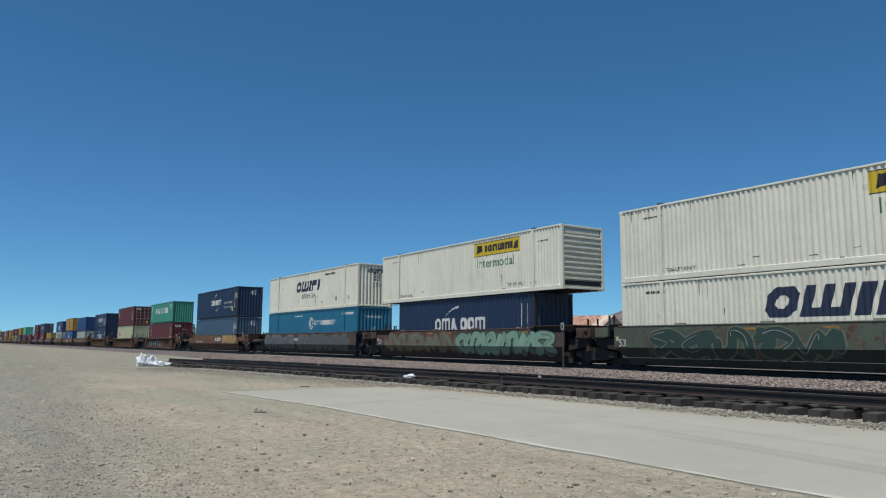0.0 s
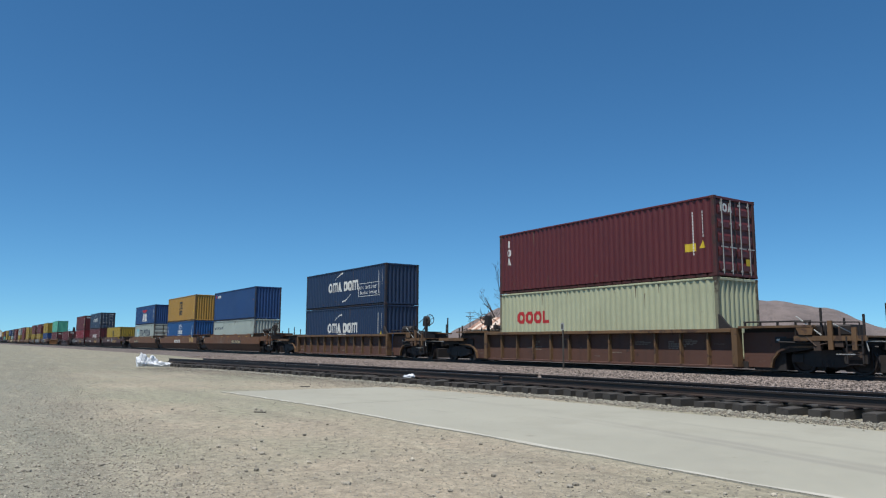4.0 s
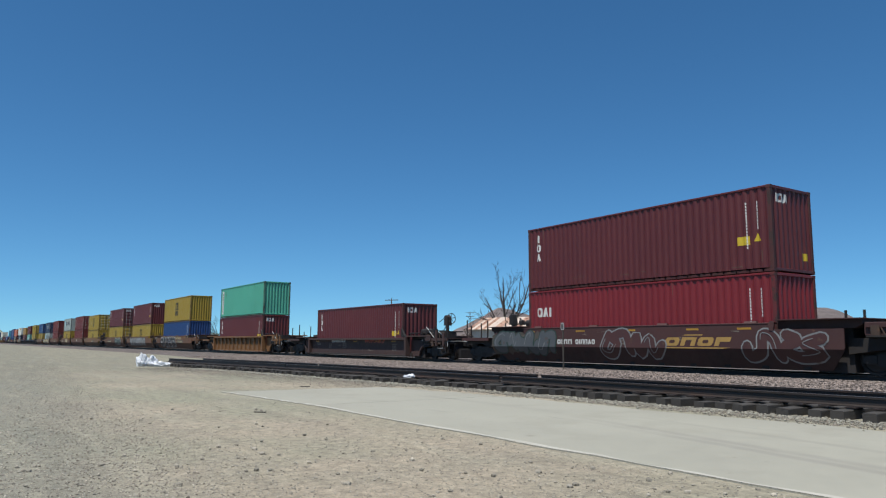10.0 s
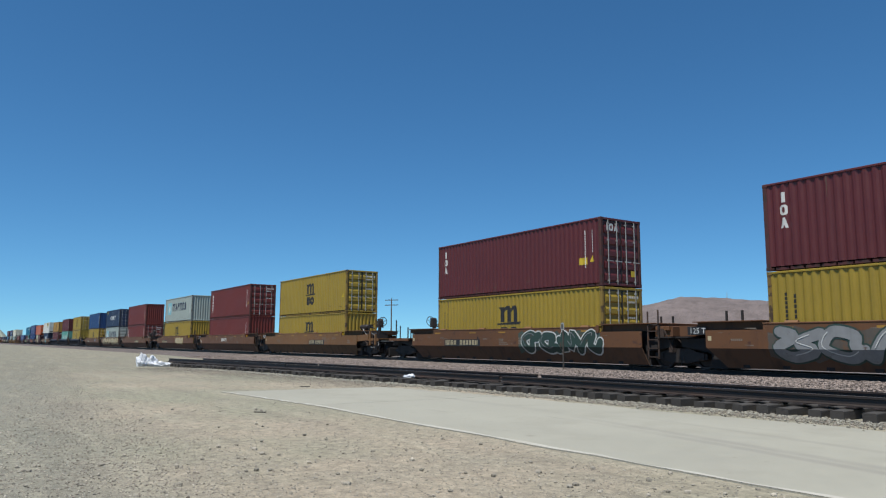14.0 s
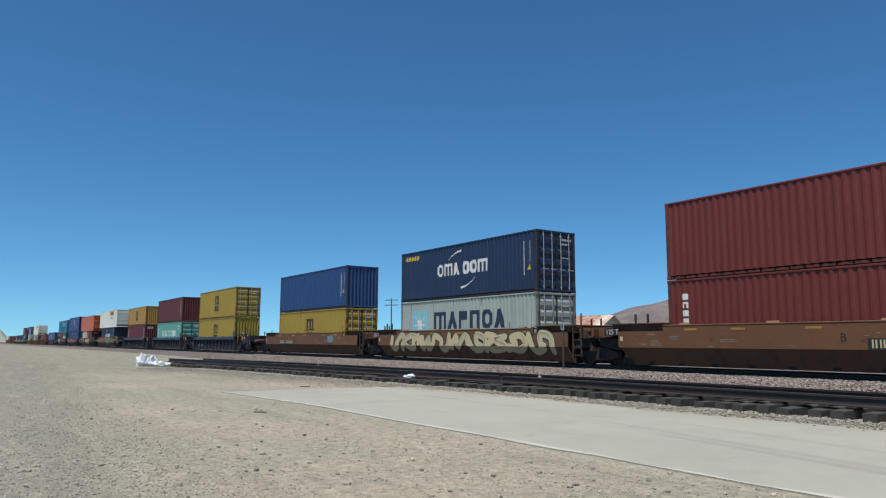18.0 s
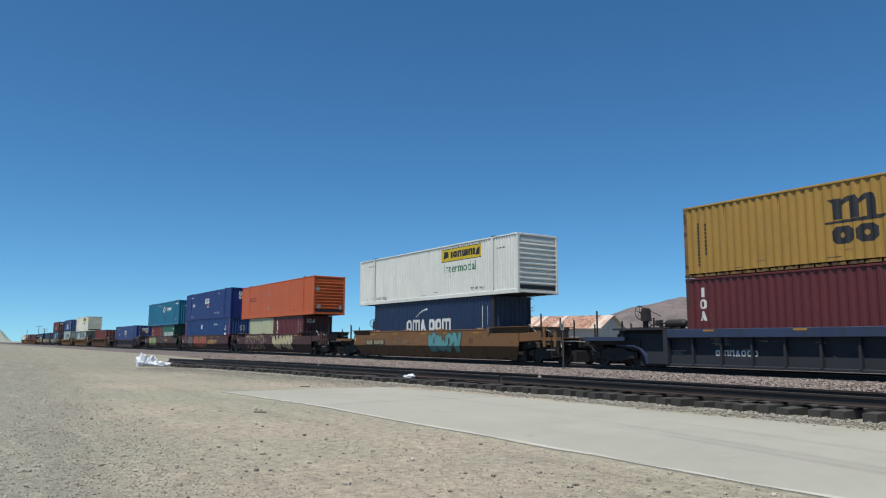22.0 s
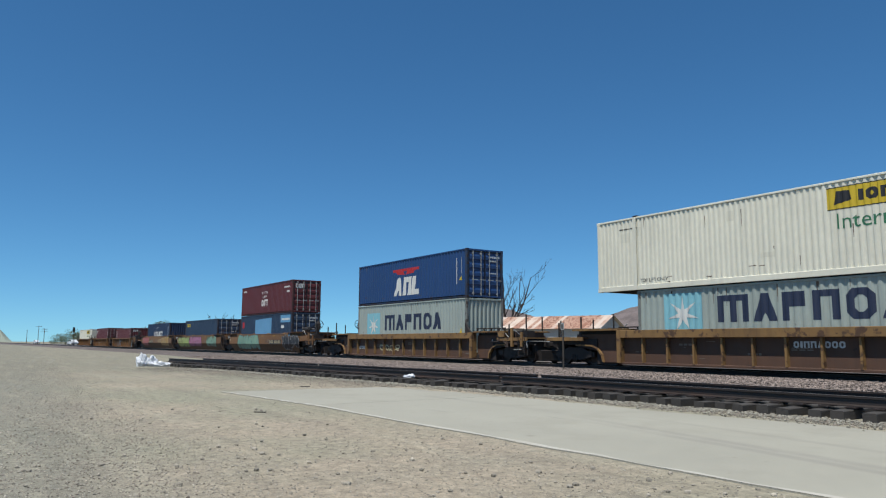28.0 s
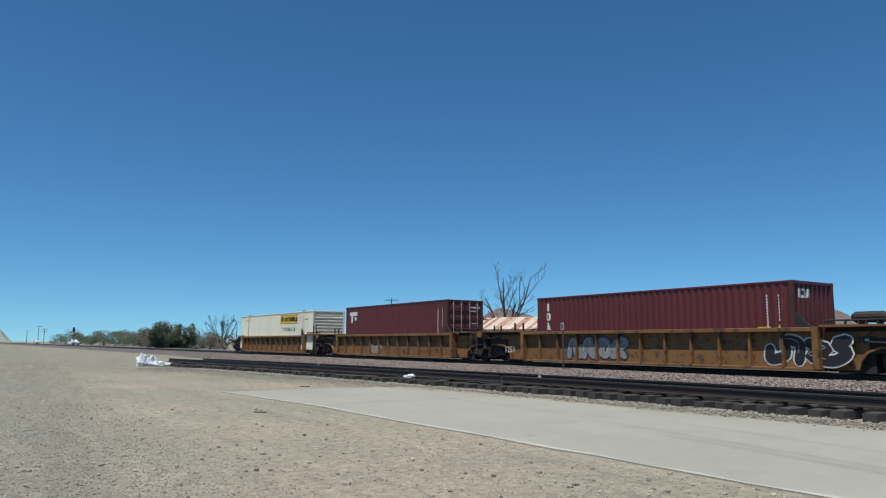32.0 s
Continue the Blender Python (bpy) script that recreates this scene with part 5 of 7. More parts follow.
            for k, (p, q, r) in enumerate((((9.1, -1.43, 1.3), (9.6, -1.45, 0.86), 0.02), ((9.72, -1.42, 0.9), (10.5, -1.42, 1.06), 0.018), ((10.3, -1.4, 1.17), (10.3, -1.4, 1.44), 0.03), ((9.3, -1.35, 1.17), (9.36, -1.3, 1.52), 0.025))):
                part("pipe", shared(("valve_pipe", k), lambda s: s.tube(p, q, r, None, 6)), RUSTY, root, "rusty brake pipe", at=tn)
            part("chain_box", shared("chain_box", lambda s: [s.prism([(10.5, 0.46), (10.92, 0.46), (10.98, 0.8), (10.44, 0.8)], -1.40, -1.32, 1), s.box(10.56, 10.84, -1.43, -1.40, 0.52, 0.56), s.box(10.56, 10.84, -1.43, -1.40, 0.66, 0.70)]), RUSTY, root, at=tn)
            part("brake_pipe", shared("brake_pipe", lambda s: [s.tube((8.3, -1.3, 0.98), (10.2, -1.38, 0.92), 0.03, None, 6), s.tube((10.2, -1.38, 0.92), (11.15, -0.9, 0.84), 0.03, None, 6)]), STEELDARK, root, at=tn)
            part("cut_lever", shared("cut_lever", lambda s: [s.tube((11.05, -1.4, 1.0), (11.12, -0.5, 1.0), 0.018, None, 5), s.tube((11.12, -0.5, 1.0), (11.3, -0.2, 0.98), 0.018, None, 5), s.tube((11.05, -1.4, 1.0), (11.12, -1.42, 0.72), 0.018, None, 5)]), GALV, root, "bare steel uncoupling lever", at=tn)
            part("handhold", shared("handhold", lambda s: [s.tube((10.2, -1.46, 0.62), (10.75, -1.46, 0.62), 0.016, None, 5), s.tube((10.2, -1.46, 0.62), (10.2, -1.40, 0.62), 0.016, None, 5), s.tube((10.75, -1.46, 0.62), (10.75, -1.40, 0.62), 0.016, None, 5)]), GALV, root, at=tn)
            part("air_hose", shared("air_hose", lambda s: [s.tube((11.1, 0.35, 0.8), (11.4, 0.38, 0.5), 0.03, None, 6), s.tube((11.4, 0.38, 0.5), (11.7, 0.35, 0.42), 0.03, None, 6)]), STEELDARK, root, at=tn)
        else:
            if kind == "joint":
                truck(root, sx * 9.735, True)
            if style != "smooth" or (sx > 0 and laddered):
                part("ladder", shared("joint_ladder", lambda s: [s.box(8.60, 8.65, -1.49, -1.45, 0.35, 2.12), s.box(9.09, 9.14, -1.49, -1.45, 0.35, 2.16)] + [s.box(8.60, 9.14, -1.49, -1.46, q, q + 0.035) for q in (0.4, 0.72, 1.04, 1.36, 1.6)]), RUSTY, root, "rusty end ladder with tall side rails", at=tn)
            if style == "smooth":
                part("joint_housing", shared("joint_housing", lambda s: [s.box(8.80, 9.60, -1.25, 1.25, 1.18, 1.56, 0.02), s.box(8.86, 9.5, -1.32, -1.25, 1.40, 1.55, 0.01)]), P, root, at=tn)
                if sx < 0 and colour in ("brown", "gold"):
                    board = part("capacity_board", Shape().box(-9.10, -8.34, -1.46, -1.42, 1.22, 1.52, 0.01), BLACK, root, "dark board with a stencilled capacity")
                    part("lettering", marks_mesh(letters("125 T", -9.02, 1.27, 0.20), False), WHITE, board, "white stencilled characters", at=pose(0, -1.464, 0))
            part("end_platform", shared("joint_platform", lambda s: s.box(8.9, 9.66, -1.42, 1.42, 1.12, 1.17)), G, root, at=tn)
            for q in (7.0, 7.6):
                part("stanchion", shared(("stanchion", 0.36), lambda s: s.box(-0.035, 0.035, -0.035, 0.035, 0, 0.36, 0.008)), STEELDARK, root, at=tn @ pose(q if well < 7.1 else 8.5 + (q - 7.0) * 0.4, 1.3, ptop - 0.01))
            part("hose_cluster", shared("hose_cluster", lambda s: [s.tube((8.95, -1.2, 1.5), (9.5, -1.1, 1.25), 0.03, None, 6), s.tube((9.5, -1.1, 1.25), (9.75, -0.9, 0.9), 0.03, None, 6), s.box(9.0, 9.25, -1.36, -1.18, 1.17, 1.46, 0.02), s.tube((9.3, -1.35, 1.4), (9.6, -1.3, 0.7), 0.022, None, 5), s.box(9.42, 9.6, -1.3, -1.1, 0.6, 0.86, 0.02)]), RUSTY, root, "rusty pipes and hoses over the joint", at=tn)
            if style != "smooth":
                part("step", shared("joint_step", lambda s: [s.prism([(8.95, 0.3), (9.5, 0.3), (9.6, 0.62), (8.85, 0.62)], -1.45, -1.2, 1)]), G, root, at=tn)
    if brake:
        tn = pose(0, 0, 0) if brake > 0 else pose(0.55, 0, 0, 0, 0, 180)
        part("brake_stand", shared("brake_stand", lambda s: [s.box(10.2, 10.32, -0.92, -0.78, 1.17, 2.1, 0.02), s.prism([(10.1, 1.85), (10.45, 1.85), (10.42, 2.3), (10.3, 2.42), (10.16, 2.36)], -1.0, -0.70, 1), s.tube((10.25, -0.85, 1.95), (9.5, -0.85, 1.2), 0.025, None, 6), s.tube((10.2, -0.95, 2.3), (9.6, -0.95, 2.05), 0.02, None, 5), s.box(10.34, 10.5, -1.02, -0.9, 1.5, 1.9), s.box(9.5, 10.0, -0.9, 0.4, 1.5, 1.56)]), STEELDARK, root, at=tn)
        part("brake_wheel", shared("brake_wheel", lambda s: [s.ring((10.62, -0.85, 2.22), 0.28, 0.022, 14, 0)] + [s.tube((10.62, -0.85, 2.22), (10.62, -0.85 + 0.28 * math.cos(a), 2.22 + 0.28 * math.sin(a)), 0.014, None, 4) for a in (0.3, 1.57, 2.8, 4.0, 5.3)] + [s.tube((10.4, -0.85, 2.22), (10.63, -0.85, 2.22), 0.03, None, 6)]), STEELDARK, root, "round handbrake wheel", at=tn)
        tank = part("air_tank", shared(("air_tank", ptop), lambda s: [s.tube((7.8, -0.85, ptop + 0.22), (8.6, -0.85, ptop + 0.22), 0.17, None, 12), s.tube((7.7, -0.85, ptop + 0.22), (7.8, -0.85, ptop + 0.22), 0.10, 0.17, 12), s.tube((8.6, -0.85, ptop + 0.22), (8.7, -0.85, ptop + 0.22), 0.17, 0.10, 12)]), STEELDARK, root, "rounded air reservoir", at=pose(0, 0, 0) if brake > 0 else pose(0, 0, 0, 0, 0, 180))
        part("saddle", shared(("tank_saddle", ptop), lambda s: [s.box(q, q + 0.06, -1.0, -0.7, ptop - 0.02, ptop + 0.12) for q in (7.9, 8.44)]), STEELDARK, tank)
        part("pipe", shared(("tank_pipe", ptop), lambda s: [s.tube((8.7, -0.85, ptop + 0.22), (9.1, -0.88, ptop + 0.30), 0.025, None, 5), s.tube((9.1, -0.88, ptop + 0.30), (9.6, -0.9, ptop + 0.12), 0.025, None, 5), s.box(8.95, 9.2, -0.98, -0.78, ptop + 0.14, ptop + 0.38, 0.03)]), STEELDARK, tank)
    # reflectors, number panels and painted marks on the near side
    ys = -1.50 if style == "smooth" else -1.30
    zt = {"smooth": 1.42, "rib": 1.2, "low": 0.98}[style]
    yr = -1.502 if style == "smooth" else -1.302
    if style != "rib":
        refl = shared(("reflector", style), lambda s: s.box(-0.26, 0.26, -0.003, 0, -0.035, 0.035))
        for q in (-5.4, -2.7, 0.0, 2.7, 5.4):
            part("reflector", refl, DULLYELLOW, root, "dirty yellow reflective strip", at=pose(q + g.uniform(-0.5, 0.5), yr, zt))
    for k, m in enumerate(marks):
        if m[0] == "plate":  # dark panel with a row of bars for the car's number
            _, q, w = m
            zz = 0.80 if style == "smooth" else 0.56
            part("number_panel", marks_mesh([rect(q - 0.12, zz - 0.05, q + w + 0.12, zz + 0.29)], False), BLACK, root, "black number panel", at=pose(0, ys - 0.002, 0))
            tagged(part("number_bars", marks_mesh([r_ for a_, b_, k_ in ((q, w * 0.36, 4), (q + w * 0.45, w * 0.55, 6)) for i_ in range(k_) for r_ in (rect(a_ + b_ / k_ * i_, zz + 0.01, a_ + b_ / k_ * (i_ + 0.22), zz + 0.25), rect(a_ + b_ / k_ * (i_ + 0.44), zz + 0.01, a_ + b_ / k_ * (i_ + 0.66), zz + 0.25))], False), CREAMM, root, at=pose(0, ys - 0.007, 0)), kind="stuff")
        elif m[0] == "bars":
            _, ink, q, zz, w, h, n = m
            tagged(part("lettering_bars", marks_mesh(row(" ".join(("ring", "portal", "bar", "ring", "gable", "portal", "ring")[(j * 3 + seed) % 7] for j in range(n)), q, zz, w, h, 0, 0.22, 0.26), False), INK[ink], root, at=pose(0, ys - 0.003, 0)), kind="stuff")
        elif m[0] == "words":
            _, ink, text, q, zz, h = m
            tagged(part("stencil", marks_mesh(letters(text, q, zz, h), False), INK[ink], root, at=pose(0, ys - 0.003, 0)), kind="stuff")
        elif m[0] == "graf":
            _, q, zz, w, h, n, fill, outline = m
            graffiti(root, style, q, zz, w, h, n, fill, outline, seed * 7 + k)
        elif m[0] == "logo":  # swept emblem as plain strokes
            _, ink, q, zz, w = m
            tagged(part("emblem", marks_mesh(row("ring portal ring deck", q, zz, w, 0.30, 0.12, 0.14, 0.26) + [[(q - 0.1, zz - 0.05), (q + w, zz - 0.05), (q + w * 0.9, zz - 0.09), (q - 0.2, zz - 0.09)], [(q + w * 0.3, zz + 0.36), (q + w * 0.6, zz + 0.36), (q + w * 0.62, zz + 0.4), (q + w * 0.34, zz + 0.4)]], False), INK[ink], root, at=pose(0, ys - 0.003, 0)), kind="stuff")
    # small stencils, chalk marks and scuffs all along the side
    small, pale = [], []
    zlo, zhi = {"smooth": (0.82, 1.34), "rib": (0.3, 1.1), "low": (0.4, 0.9)}[style]
    for _ in range(6):
        q, zz, k = g.uniform(-7.6, 7.0), g.uniform(zlo, zhi), g.randint(1, 4)
        hh = g.choice((0.035, 0.05, 0.07))
        for j in range(k):
            if zz - j * hh * 1.6 > zlo:
                small += fine(q, zz - j * hh * 1.6, g.uniform(0.25, 0.8), hh, g.randint(3, 8))
    for _ in range(16):
        q, zz, ln = g.uniform(-8.0, 7.6), g.uniform(zlo, zhi + 0.1), g.uniform(0.05, 0.5)
        pale.append([(q, zz), (q + ln, zz + g.uniform(-0.05, 0.05)), (q + ln * 0.9, zz + 0.012), (q, zz + 0.01)])
    tagged(part("stencil", marks_mesh(small, False), SCUFF, root, "small faded white stencils", at=pose(0, ys - 0.001, 0)), kind="stuff")
    tagged(part("scuff", marks_mesh(pale, False), SCUFF, root, "pale scrapes on the side", at=pose(0, ys - 0.0005, 0)), kind="stuff")
    if style == "smooth":
        part("sticker", shared("pale_sticker", lambda s: s.box(-8.24, -8.10, -1.504, -1.50, 1.02, 1.18)), CREAMM, root, "small pale sticker")
    else:
        plate = part("data_plate", shared("data_plate", lambda s: s.box(8.1, 8.5, -1.17, -1.16, 0.95, 1.15)), BLACK, root, "small black data plate")
        part("data_bar", shared("data_bar", lambda s: s.box(8.16, 8.44, -1.174, -1.17, 1.02, 1.08)), WHITE, plate)
    if style != "smooth":
        for sx in (-1, 1):
            tn = pose(0, 0, 0) if sx > 0 else pose(0, 0, 0, 0, 0, 180)
            part("deck_rail", shared(("deck_rail", ptop), lambda s: [s.tube((7.1, -1.3, ptop + 0.13), (9.4, -1.3, ptop + 0.13), 0.03, None, 6)] + [s.box(q - 0.025, q + 0.025, -1.33, -1.27, ptop - 0.02, ptop + 0.13) for q in (7.15, 7.7, 8.3, 8.9, 9.35)]), STEELDARK, root, at=tn)
            part("guide_horn", shared(("guide_horn", ptop), lambda s: s.prism([(6.2, ptop - 0.08), (6.75, ptop - 0.08), (6.5, ptop + 0.12), (6.25, ptop + 0.42), (6.2, ptop + 0.42)], -1.40, -1.30, 1)), STEELDARK, root, at=tn)
    if colour == "blue":
        for q in (-5.0, -1.7, 1.7, 5.0):
            part("reflector", shared("chord_reflector", lambda s: s.box(-0.22, 0.22, -0.003, 0, -0.03, 0.03)), DULLYELLOW, root, "dull amber reflective strip", at=pose(q, -1.532, 1.37))
        part("placard", Shape().box(9.05, 9.5, -1.505, -1.48, 1.12, 1.42, 0.004), surface("amber_placard", (186, 128, 38), 0.55, 0, 0.2, 9.0, (150, 96, 36)), root, "amber placard at the car end")
    RUNNING.append((root, x, 0.0))
    return root


# ---- the train: loads from front to rear ----
F53, F45, F40, F20 = 16.154, 13.716, 12.192, 6.058
HC, ST = 2.896, 2.591
NEXT = "AABBBBBAABAABBBAABAABAABAABBAABBBBBAABAA"  # A: jointed to the next unit, B: coupled
# per unit: car style, paint, (upper load), (lower load), marks
D53 = ("words", "white", "53", -8.1, 0.80, 0.28)
